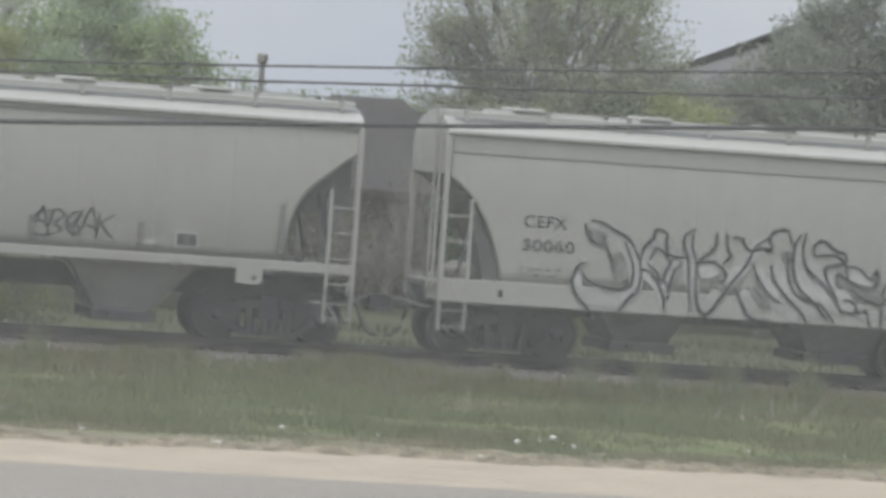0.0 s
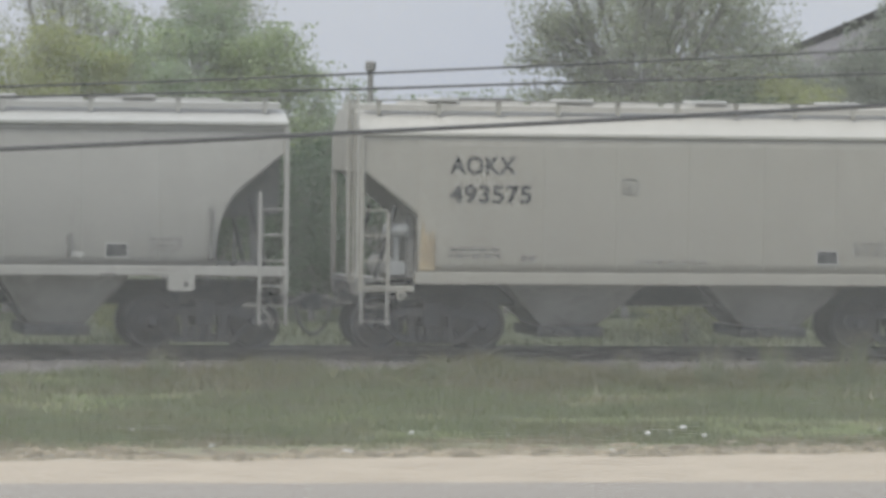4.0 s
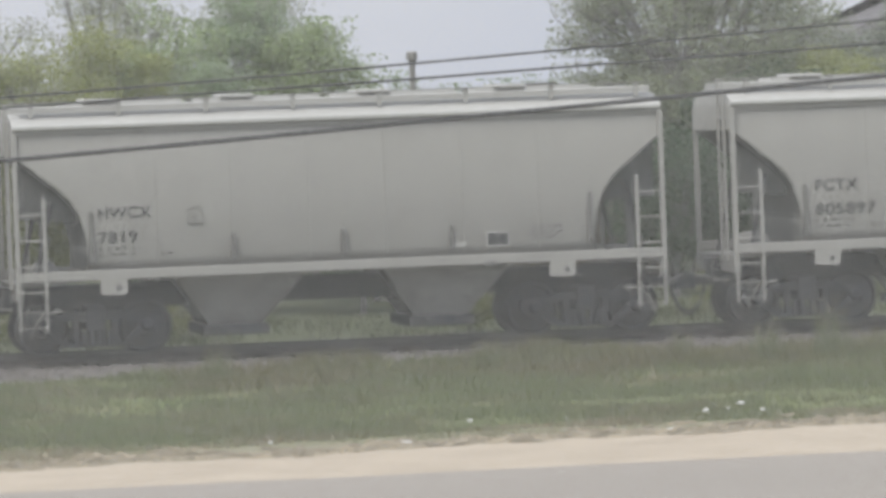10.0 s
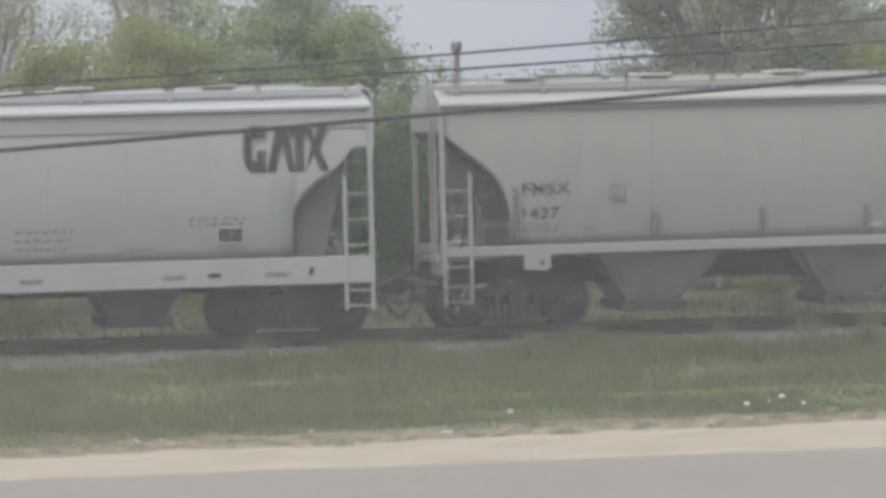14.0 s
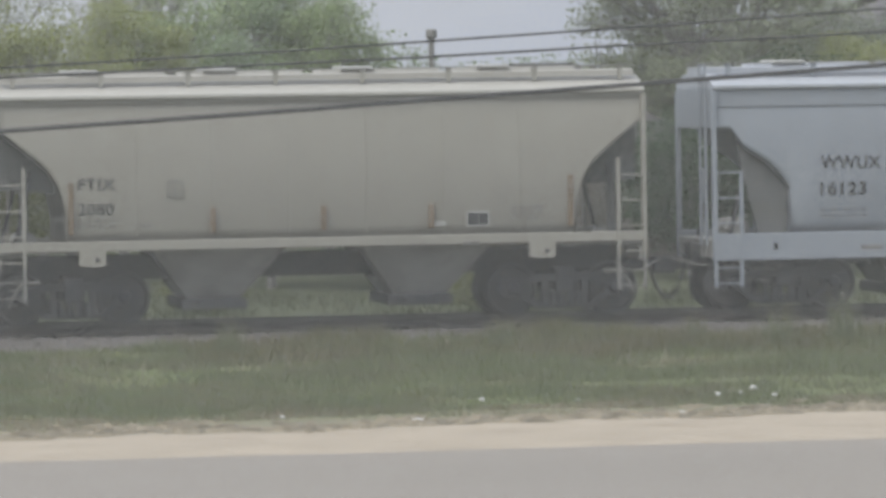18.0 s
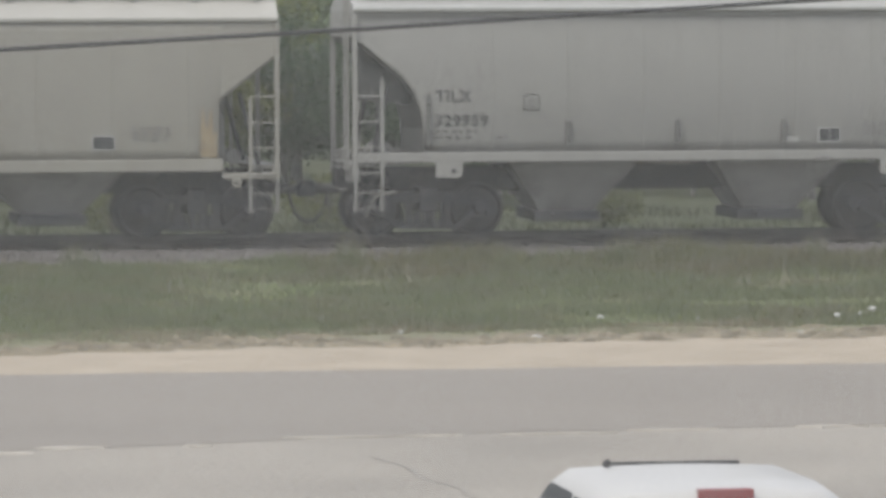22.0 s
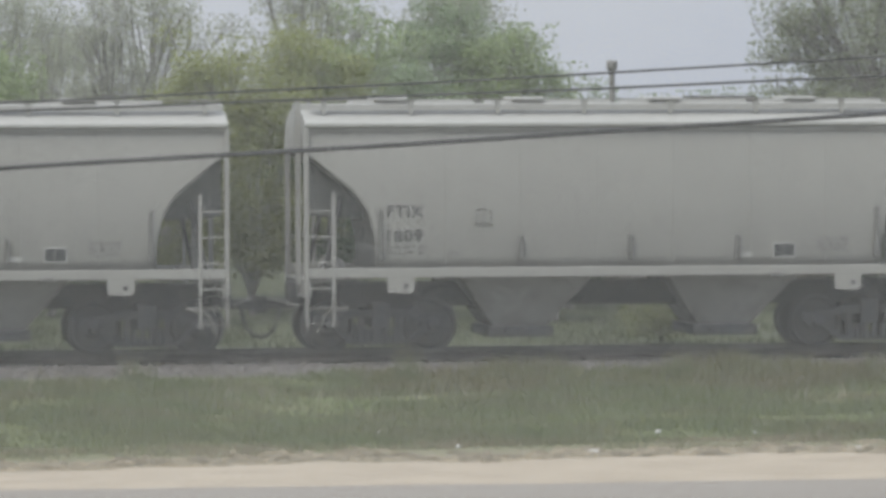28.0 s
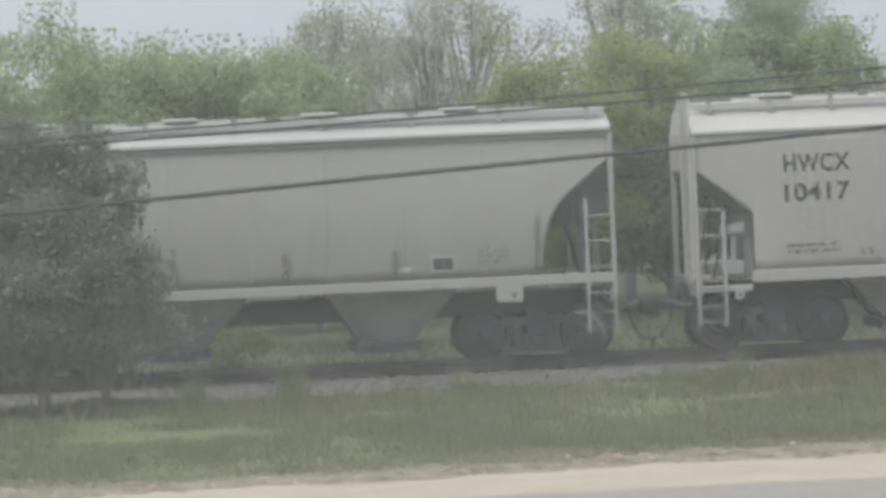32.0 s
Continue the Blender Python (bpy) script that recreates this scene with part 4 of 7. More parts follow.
def marks_rounded(top, number, w1=0.88, w2=0.68, x=1.5, white=False):
    def put(car, kind, L):
        if white:
            y = face_y(kind, 2.5) - 0.012
            part("mark_patch", boxed(x - 0.05, x + 1.06, y, y + 0.02, 2.38, 2.70), M_WHITE, car, "white patch behind the mark")
            letter(car, kind, top, x, 2.43, 0.21, 0.98, lift=0.03)
        else:
            letter(car, kind, top, x, 2.42, 0.21, w1, M_GREYINK)
        letter(car, kind, number, x, 1.98, 0.21, w2, M_GREYINK)
        bars(car, kind, "stencil_line", x, 1.86, 0.75, 0.055, 2, M_FAINT, 3)
        bars(car, kind, "stencil_line", 2.62, 1.75, 0.25, 0.09, 1, M_FAINT, 4)
        bars(car, kind, "stencil_line", 9.35, 1.95, 0.6, 0.05, 3, M_FAINT, 8)
        outline_square(car, kind, 3.1, 2.28)
        plate(car, kind, 8.52, 1.64)
        flat(car, "decal", 7.92, 8.16, 1.66, 1.75, M_BORDER, face_y(kind, 1.72) - 0.012, "small white decal")
    return put


def marks_sill(top, number, w1, w2, logo=False, ink=None):
    def put(car, kind, L):
        letter(car, kind, top, 2.02, 2.57, 0.24, w1, ink)
        letter(car, kind, number, 2.02, 2.09, 0.24, w2, ink)
        bars(car, kind, "stencil_line", 2.02, 1.80, 0.9, 0.06, 2, M_FAINT, 5)
        bars(car, kind, "stencil_line", 5.5, 1.98, 1.05, 0.08, 3, M_FAINT, 6, "faded stencil lines")
        if logo:
            bars(car, kind, "stencil_line", 8.6, 2.12, 1.05, 0.05, 2, M_FAINT, 12)
            bars(car, kind, "stencil_line", 7.3, 1.62, 0.7, 0.05, 1, M_FAINT, 13)
            bars(car, kind, "stencil_line", 4.0, 1.62, 0.9, 0.05, 1, M_FAINT, 14)
        outline_square(car, kind, 3.2 if logo else 3.55, 2.38)
        plate(car, kind, 9.1, 1.70, 0.48, 0.30)
        for i, x in enumerate((2.75, 3.4, 5.55, 8.1, 9.95)):
            b = bmesh.new()
            box(b, x, x + 0.42, -0.036, -0.028, 1.08, 1.17)
            part("sill_stencil", b, M_PALEINK, car)
        part("sill_stencil", boxed(8.9, 9.14, -0.037, -0.028, 1.1, 1.18), M_INK, car)
        b = bmesh.new()
        rng = random.Random(7)
        x = 4.05
        while x < 5.2:
            d = rng.uniform(0.05, 0.13)
            box(b, x, x + d, -0.036, -0.028, 1.12, 1.24)
            x += d + 0.04
        tagged(part("sill_stencil", b, M_GREYINK if logo else M_PALEINK, car), kind="stuff")
        if logo:
            block_logo(car, kind, 9.62, 2.95, 1.5, 0.56)
    return put


def block_logo(car, kind, x, z, w, h):
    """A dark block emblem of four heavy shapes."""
    b = bmesh.new()
    y = face_y(kind, z) - 0.010
    u = w / 100
    for pts in (((0, 12), (8, 0), (26, 0), (26, 26), (16, 26), (16, 14), (10, 14), (10, 42), (26, 42), (26, 56), (8, 56), (0, 44)),
                ((27, 0), (38, 0), (46, 34), (54, 0), (62, 0), (52, 56), (40, 56)),
                ((55, 56), (55, 44), (62, 44), (62, 0), (72, 0), (72, 44), (78, 44), (78, 56)),
                ((74, 0), (84, 22), (92, 0), (103, 0), (91, 28), (101, 56), (91, 56), (85, 38), (80, 56), (79, 44), (81, 28))):
        prism(b, [(x + a * u, z + c * u) for a, c in pts], y, y + 0.03)
    part("emblem", b, M_INK, car, "dark block emblem")


def marks_angled(top, number, w1, w2, rust=False, tags=0, x=1.66, drop=0.0):
    def put(car, kind, L):
        letter(car, kind, top, x, 3.20 - drop, 0.32, w1)
        letter(car, kind, number, x, 2.68 - drop, 0.32, w2)
        bars(car, kind, "stencil_line", x, 1.80, 0.95, 0.06, 2, M_FAINT, 15)
        bars(car, kind, "stencil_line", 3.0, 1.62, 0.3, 0.10, 1, M_FAINT, 16)
        bars(car, kind, "stencil_line", 5.1, 1.60, 1.4, 0.04, 1, M_FAINT, 17)
        bars(car, kind, "stencil_line", 9.2, 1.95, 0.7, 0.05, 3, M_FAINT, 18)
        outline_square(car, kind, 4.85, 2.85)
        plate(car, kind, 8.48, 1.58)
        if rust:
            for a, b in ((1.12, 1.4), (L - 1.42, L - 1.12)):
                o = part("rust_streak", rust_patch(kind, a, b, 1.45, 2.45), M_RUST, car, "ochre rust streak")
        if tags:
            scrawl(car, kind, 3.2, 1.56, 2.35, 0.40, 9)
    return put


def rust_patch(kind, x0, x1, z0, z1):
    bm = bmesh.new()
    rng = random.Random(int(x0 * 10))
    prev = None
    for i in range(10):
        x = x0 + (x1 - x0) * i / 9
        h = (z1 - z0) * rng.uniform(0.35, 1.0) * (0.5 if i in (0, 9) else 1.0)
        row = [bm.verts.new((x, face_y(kind, z0 + h * f) - 0.02, z0 + h * f)) for f in (0.0, 0.5, 1.0)]
        if prev:
            for k in (0, 1):
                bm.faces.new((prev[k], row[k], row[k + 1], prev[k + 1]))
        prev = row
    return bm


def ribbon(bm, pts, w, y):
    """A painted stroke along points in x and z; y gives the depth of the surface at a height."""
    pts = [Vector((p[0], 0, p[1])) for p in pts]
    fine = []
    for i in range(len(pts) - 1):
        p0, p1, p2, p3 = pts[max(i - 1, 0)], pts[i], pts[i + 1], pts[min(i + 2, len(pts) - 1)]
        for j in range(6):
            t = j / 6
            fine.append(0.5 * ((2 * p1) + (p2 - p0) * t + (2 * p0 - 5 * p1 + 4 * p2 - p3) * t * t + (3 * p1 - p0 - 3 * p2 + p3) * t ** 3))
    fine.append(pts[-1])
    prev = None
    for i, p in enumerate(fine):
        d = (fine[min(i + 1, len(fine) - 1)] - fine[max(i - 1, 0)]).normalized()
        s = Vector((-d.z, 0, d.x)) * (w / 2) * (0.55 + 0.45 * math.sin(math.pi * min(1, max(0, i / (len(fine) - 1))))) 
        row = [bm.verts.new((p.x + g * s.x, y(p.z + g * s.z), p.z + g * s.z)) for g in ((1, 0.5, 0, -0.5, -1) if w > 0.1 else (1, -1))]
        if prev:
            for k in range(len(row) - 1):
                bm.faces.new((prev[k], prev[k + 1], row[k + 1], row[k]))
        prev = row
    return bm


def scrawl(car, kind, x, z, w, h, seed, loops=True):
    """Thin dark spray-paint scribble."""
    rng = random.Random(seed)
    bm = bmesh.new()
    n = int(w / 0.17)
    pts = []
    if loops:
        shapes = (((0.9, 0.85), (0.35, 0.98), (0.15, 0.62), (0.85, 0.4), (0.7, 0.02), (0.05, 0.12)), ((0.0, 0.0), (0.45, 1.0), (0.6, 0.9), (0.95, 0.0)), ((0.2, 0.42), (0.85, 0.4)),
                  ((0.1, 0.0), (0.12, 1.0), (0.75, 0.85), (0.3, 0.52), (0.85, 0.28), (0.1, 0.0)), ((0.12, 1.0), (0.1, 0.0)), ((0.9, 1.0), (0.2, 0.5), (0.95, 0.02)),
                  ((0.95, 0.7), (0.5, 0.95), (0.1, 0.5), (0.5, 0.02), (0.9, 0.35), (0.5, 0.4)), ((0.0, 0.9), (0.4, 0.3), (0.9, 0.95), (0.5, 0.4), (0.55, -0.15)))
        m, j = max(3, int(w / 0.27)), rng.randrange(8)
        for i in range(m):
            for sub_i in range(2):
                st = shapes[(j + i * 3 + sub_i) % len(shapes)]
                run = [(x + (i + 1.15 * a + 0.18 * c + rng.uniform(-0.1, 0.1)) * w / m, z + h * (c + rng.uniform(-0.1, 0.1))) for a, c in st]
                part("graffiti_stroke", ribbon(bmesh.new(), run, 0.042, lambda h, k=0.014 + 0.0004 * (2 * i + sub_i): face_y(kind, h) - k), M_INK, car, "thin dark graffiti stroke")
        bm.free()
        return
    for i in range(n):
        pts += [(x + i * w / n, z + rng.uniform(0, 0.25) * h), (x + (i + 0.45) * w / n, z + h * rng.uniform(0.7, 1.0))]
    ribbon(bm, pts, 0.045, lambda h: face_y(kind, h) - 0.014)
    for i in range(n // 2):
        a = x + rng.uniform(0, w)
        part("graffiti_stroke", ribbon(bmesh.new(), [(a, z + h * rng.random()), (a + 0.15, z + h * rng.random()), (a + 0.05, z + h * rng.random()), (a + 0.25, z + h * rng.random())], 0.04, lambda h: face_y(kind, h) - 0.016), M_INK, car)
    part("graffiti", bm, M_INK, car, "dark sprayed graffiti scribble")


def mural(car, kind, L):
    """The big sprayed piece: heavy dark outlines with silver bands inside."""
    letter(car, kind, "CEFX", 1.52, 2.42, 0.22, 0.82)
    letter(car, kind, "30060", 1.52, 1.98, 0.22, 0.98)
    bars(car, kind, "stencil_line", 1.5, 1.62, 0.8, 0.06, 2, M_FAINT, 21)
    plate(car, kind, 8.95, 1.55, 0.42, 0.28)
    bars(car, kind, "stencil_line", 9.0, 1.12, 0.9, 0.06, 1, M_RUST, 22)
    bars(car, kind, "stencil_line", 0.6, 1.2, 1.3, 0.05, 1, M_RUST, 23)
    first_letter = (
        ((2.78, 2.61), (2.99, 2.58), (3.26, 2.44), (3.47, 2.34), (3.61, 2.17), (3.73, 1.93)),
        ((2.66, 2.56), (2.71, 2.39), (2.82, 2.21), (3.03, 2.18)),
        ((3.02, 2.37), (3.12, 2.08), (3.22, 1.88), (3.27, 1.67)),
        ((3.43, 2.26), (3.55, 2.00), (3.62, 1.75), (3.56, 1.46), (3.32, 1.38), (3.01, 1.43), (2.76, 1.54), (2.64, 1.69)),
        ((2.77, 1.83), (2.60, 1.78), (2.48, 1.52), (2.55, 1.26), (2.75, 1.06), (2.86, 0.95)),
        ((3.73, 1.93), (3.76, 1.65), (3.71, 1.40), (3.54, 1.22), (3.42, 1.05), (3.37, 0.94)),
    )
    second_letter = (
        ((3.73, 1.96), (3.80, 2.18), (3.96, 2.37), (4.01, 2.53), (4.23, 2.47)),
        ((4.23, 2.47), (4.21, 2.25), (4.33, 2.05), (4.59, 2.05)),
        ((3.72, 1.77), (3.90, 1.76), (4.04, 1.61), (4.20, 1.31), (4.24, 1.02)),
        ((3.87, 1.90), (4.07, 1.72), (4.15, 1.57), (4.24, 1.78), (4.30, 1.94), (4.06, 2.19), (3.91, 1.97)),
        ((4.54, 1.94), (4.40, 1.79), (4.31, 1.53), (4.27, 1.26)),
    )
    third_letter = (
        ((4.74, 2.57), (4.56, 2.46), (4.54, 2.22), (4.64, 2.02), (4.67, 1.55), (4.73, 1.05)),
        ((4.70, 2.47), (4.70, 2.23), (4.80, 1.98), (4.80, 1.55), (4.85, 1.19), (4.99, 1.04), (5.12, 1.10), (5.26, 1.32), (5.40, 1.54), (5.74, 1.98), (5.88, 2.30), (6.18, 2.53)),
        ((5.15, 2.56), (5.12, 2.26), (4.92, 2.07), (4.85, 2.00)),
        ((5.34, 2.57), (5.36, 2.27), (5.44, 2.12), (5.30, 1.98)),
        ((4.84, 1.96), (5.12, 1.99), (5.33, 1.85), (5.36, 1.72), (5.24, 1.63)),
        ((5.45, 2.46), (5.61, 2.46), (5.73, 2.29), (5.81, 2.25)),
    )
    fourth_letter = (
        ((5.54, 1.55), (5.68, 1.29), (5.85, 1.02), (6.22, 1.00)),
        ((5.85, 2.02), (6.02, 1.68), (6.25, 1.41), (6.41, 1.34)),
        ((5.88, 2.25), (6.04, 2.31), (6.20, 2.27), (6.15, 2.50), (6.28, 2.64), (6.49, 2.65), (6.58, 2.40)),
        ((6.21, 2.01), (6.28, 1.75), (6.51, 1.45), (6.79, 1.20), (6.95, 1.00)),
        ((6.75, 2.60), (6.64, 2.40), (6.63, 1.98), (6.76, 1.62), (7.09, 1.33), (7.35, 1.03)),
        ((6.54, 2.29), (6.54, 1.87), (6.66, 1.56), (6.93, 1.39), (7.20, 1.33), (7.45, 1.03)),
    )
    fifth_letter = (
        ((6.83, 2.64), (6.79, 2.31), (6.89, 2.00), (7.17, 1.75), (7.45, 1.45), (7.59, 1.25), (7.88, 1.22)),
        ((7.07, 2.22), (6.98, 2.32), (7.07, 2.48), (7.23, 2.49), (7.39, 2.36), (7.61, 2.28), (7.64, 2.04), (7.69, 1.84)),
        ((7.04, 2.22), (7.40, 2.26), (7.58, 2.12), (7.26, 2.02), (7.31, 1.76), (7.50, 1.46)),
        ((7.62, 2.06), (7.88, 2.06), (8.11, 1.86), (8.23, 2.03), (8.26, 1.82), (8.11, 1.70), (7.74, 1.79), (7.50, 1.93), (7.49, 1.72), (7.65, 1.67)),
        ((7.70, 1.68), (8.02, 1.49), (8.34, 1.40), (8.44, 1.57)),
    )
    tail = (
        ((7.61, 1.46), (7.82, 1.42), (7.88, 1.24), (8.04, 1.28), (8.16, 0.97)),
        ((8.35, 1.35), (8.35, 0.98)),
        ((8.36, 1.56), (8.42, 1.77), (8.63, 1.84), (8.80, 1.69), (8.89, 1.44), (8.97, 1.39)),
        ((8.45, 1.41), (8.54, 1.62), (8.70, 1.58), (8.73, 1.43), (8.50, 1.31)),
        ((8.41, 1.20), (8.62, 1.05), (8.89, 1.07), (8.92, 1.33)),
    )
    bands_one = (
        ((2.71, 2.35), (3.10, 2.45), (3.48, 2.16), (3.66, 1.80), (3.61, 1.33), (3.07, 1.16), (2.63, 1.32), (2.57, 1.68)),
        ((4.04, 2.43), (3.91, 2.03), (3.82, 1.83), (4.10, 1.51), (4.25, 1.10)),
        ((4.32, 2.26), (4.39, 1.95), (4.28, 1.58)),
        ((4.65, 2.47), (4.64, 2.07), (4.75, 1.55), (4.80, 1.11)),
        ((4.87, 1.77), (5.23, 1.90)),
        ((4.98, 1.20), (5.35, 1.59), (5.74, 2.03), (6.03, 2.42), (6.39, 2.58)),
    )
    bands_two = (
        ((5.67, 1.50), (5.95, 1.15)),
        ((5.96, 1.94), (6.25, 1.49), (6.63, 1.14), (6.74, 1.02)),
        ((6.36, 2.17), (6.44, 1.76), (6.77, 1.41), (7.10, 1.12)),
        ((6.71, 2.46), (6.74, 1.88), (7.08, 1.48), (7.36, 1.13)),
        ((6.94, 2.16), (7.34, 1.50), (7.57, 1.20)),
        ((7.13, 2.38), (7.51, 2.24), (7.73, 1.94)),
        ((7.37, 1.92), (7.44, 1.61), (7.82, 1.32), (8.20, 1.13)),
        ((7.73, 1.94), (8.16, 1.81)),
        ((8.44, 1.46), (8.64, 1.73), (8.86, 1.43), (8.67, 1.16), (8.35, 1.19)),
    )

    def lie_on(z, proud):
        k = min(1.0, max(0.0, (z - s1 - 0.05) / 0.5))
        return -0.034 * (1 - k) + face_y(kind, z) * k - proud

    s1 = KINDS[kind]["sill"][1]
    for i, st in enumerate(bands_one + bands_two):
        part("graffiti_fill", ribbon(bmesh.new(), st, 0.27, lambda z, k=0.008 + 0.0005 * i: lie_on(z, k)), M_SILVERPAINT, car, "silver-white graffiti fill")
    for i, st in enumerate(first_letter + second_letter + third_letter + fourth_letter + fifth_letter + tail):
        part("graffiti_stroke", ribbon(bmesh.new(), st, 0.075, lambda z, k=0.018 + 0.0003 * i: lie_on(z, k)), M_INK, car, "dark sprayed graffiti outline")
    for i, st in enumerate((((2.72, 2.40), (2.95, 2.30), (3.05, 2.15)), ((3.30, 2.05), (3.42, 1.72), (3.30, 1.55)), ((5.10, 1.62), (5.40, 1.55)), ((6.45, 2.30), (6.55, 2.05)), ((5.85, 1.60), (6.20, 1.20)))):
        part("graffiti_shade", ribbon(bmesh.new(), st, 0.24, lambda z, k=0.016 + 0.0003 * i: lie_on(z, k)), M_FAINT, car, "dull grey graffiti shading")


M_FADED = material("worn_painted_name", (0.125, 0.12, 0.114), 0.7, grain=(20, 0.2), stain=(3, 0.3))
M_SILVERPAINT = material("silver_spray_paint", (0.31, 0.315, 0.305), 0.5, grain=(10, 0.1), stain=(1.5, 0.2))


def name_blocks(car, kind, x, z, h, w, words):
    """A painted name as plain upright blocks, one a letter."""
    b = bmesh.new()
    total = sum(n for n in words) + 0.8 * (len(words) - 1)
    u, xx = w / total, x
    y = face_y(kind, z)
    for i, n in enumerate(words):
        for j in range(n):
            box(b, xx + u * 0.08, xx + u * (0.62 + 0.12 * (j % 2)), y - 0.008, y + 0.01, z, z + h)
            xx += u
        xx += 0.8 * u
    tagged(part("painted_name", b, M_FADED, car, "faded dark painted company name"), kind="stuff")


def marks_named(car, kind, L):
    marks_rounded("WWUX", "9675", white=True)(car, kind, L)
    name_blocks(car, kind, 4.75, 3.32, 0.26, 5.4, (10, 1, 7))
    letter(car, kind, "RAILROAD", 6.75, 2.80, 0.27, 2.08, M_GREYINK, "faded dark painted letter")


def marks_first(car, kind, L):
    plate(car, kind, 8.52, 1.64)
    flat(car, "decal", 7.92, 8.16, 1.66, 1.75, M_BORDER, face_y(kind, 1.72) - 0.012)
    scrawl(car, kind, 5.9, 1.72, 1.45, 0.45, 31)


def marks_scrawled(top, number):
    base = marks_rounded(top, number, 0.88, 0.68)

    def put(car, kind, L):
        base(car, kind, L)
        scrawl(car, kind, 6.6, 1.70, 1.35, 0.46, 41, False)
        part("graffiti", ribbon(bmesh.new(), [(7.95, 1.98), (8.2, 2.0), (8.5, 1.97)], 0.04, lambda h: face_y(kind, h) - 0.014), M_INK, car)
    return put


G = "warm grey covered hopper car with rounded end cutouts, "
hopper_car("rounded", "grey", -118.45, marks_first, "warm grey covered hopper car with dark graffiti scribble")
hopper_car("slant", "grey", -105.09, mural, "grey covered hopper car with a big silver and black graffiti piece")
hopper_car("rounded", "grey", -92.27, marks_rounded("FMSX", "1019"), G + "marked FMSX 1019")
hopper_car("angled", "beige", -79.17, marks_angled("AOKX", "493575", 1.22, 1.50, True), "beige covered hopper car with rust streaks, marked AOKX 493575")
hopper_car("sill", "blue", -66.15, marks_sill("WWUX", "16411", 1.14, 0.76), "pale blue-grey covered hopper car with deep side sill, marked WWUX 16411")
hopper_car("rounded", "beige", -53.01, marks_scrawled("FMSX", "1660"), "beige-grey covered hopper car with thin dark scribble, marked FMSX 1660")
hopper_car("rounded", "grey", -39.92, marks_rounded("HWCX", "7819", 0.96, 0.70), G + "marked HWCX 7819")
hopper_car("rounded", "grey", -26.84, marks_rounded("FCTX", "805897", 0.82, 1.15, 1.55), G + "marked FCTX 805897")
hopper_car("sill", "light", -13.79, marks_sill("GACX", "9099", 0.92, 0.86, True), "light grey covered hopper car with dark block emblem, marked GACX 9099")
hopper_car("rounded", "grey", -0.63, marks_rounded("FMSX", "1437"), G + "marked FMSX 1437")
hopper_car("rounded", "grey", 12.50, marks_rounded("FMSX", "1300"), G + "marked FMSX 1300")
hopper_car("rounded", "beige", 25.62, marks_rounded("FTIX", "2080", 0.68, 0.64), "beige-grey covered hopper car with rounded end cutouts, marked FTIX 2080")
hopper_car("sill", "blue", 38.67, marks_sill("WWUX", "16123", 1.14, 0.86), "pale blue-grey covered hopper car with deep side sill, marked WWUX 16123")
hopper_car("angled", "beige", 51.88, marks_angled("AOKX", "493725", 1.24, 1.50, True), "beige covered hopper car with rust streaks, marked AOKX 493725")
hopper_car("rounded", "grey", 65.03, marks_rounded("TILX", "329959", 0.66, 0.96), G + "marked TILX 329959")
hopper_car("angled", "blue", 78.27, marks_angled("MBKX", "101428", 1.22, 1.50, x=1.73), "pale blue-grey covered hopper car with angled cutouts, marked MBKX 101428")
hopper_car("angled", "pale", 91.59, marks_angled("CBFX", "315251", 1.10, 1.40, False, 1, drop=0.11), "light grey covered hopper car with small black graffiti, marked CBFX 315251")
hopper_car("rounded", "grey", 104.83, marks_rounded("FMSX", "1329"), G + "marked FMSX 1329")
hopper_car("rounded", "grey", 117.99, marks_rounded("FTIX", "1809", 0.66, 0.64), G + "marked FTIX 1809")
hopper_car("rounded", "grey", 131.24, marks_named, "warm grey covered hopper car, faded company name, white WWUX patch")
hopper_car("rounded", "grey", 144.49, marks_rounded("FTIX", "1676", 0.68, 0.66), G + "marked FTIX 1676")
hopper_car("angled", "pale", 157.72, marks_angled("HWCX", "10417", 1.20, 1.18, drop=0.05), "light grey covered hopper car with angled cutouts, marked HWCX 10417")


# ---- plants ----
def leaf_material(name, base, tint, leaf=0.35):
    return material(name, base, 0.7, grain=(2.5, 0.18), stain=(0.5, 0.3), tint=tint, island=0.12, leaf=leaf, spec=0.2)


# Crowns beyond the track: distance haze is mixed into these pale leaf colours.
L_BRIGHT = leaf_material("fresh_green_leaves", (0.34, 0.41, 0.225), (0.30, 0.365, 0.198), 0.5)
L_GREEN = leaf_material("mid_green_leaves", (0.29, 0.36, 0.225), (0.255, 0.32, 0.20), 0.5)
L_PALE = leaf_material("pale_sparse_leaves", (0.385, 0.41, 0.31), (0.35, 0.375, 0.28), 0.5)
L_FEATHER = leaf_material("olive_feathery_leaves", (0.31, 0.345, 0.235), (0.275, 0.305, 0.205), 0.5)
L_YELLOW = leaf_material("yellow_green_leaves", (0.32, 0.35, 0.155), (0.285, 0.312, 0.14), 0.5)
L_DARK = leaf_material("dark_oak_leaves", (0.085, 0.125, 0.074), (0.07, 0.102, 0.062), 0.5)
# Far oaks: their dark green is lightened to paint in the haze.
L_OAK = leaf_material("haze_paled_oak_leaves", (0.275, 0.305, 0.245), (0.245, 0.272, 0.218), 0.5)
L_WEED = leaf_material("dull_olive_weed_leaves", (0.165, 0.18, 0.075), (0.135, 0.148, 0.065), 0.45)
L_DRY = leaf_material("dry_brown_leaves", (0.17, 0.15, 0.105), (0.13, 0.13, 0.08), 0.4)
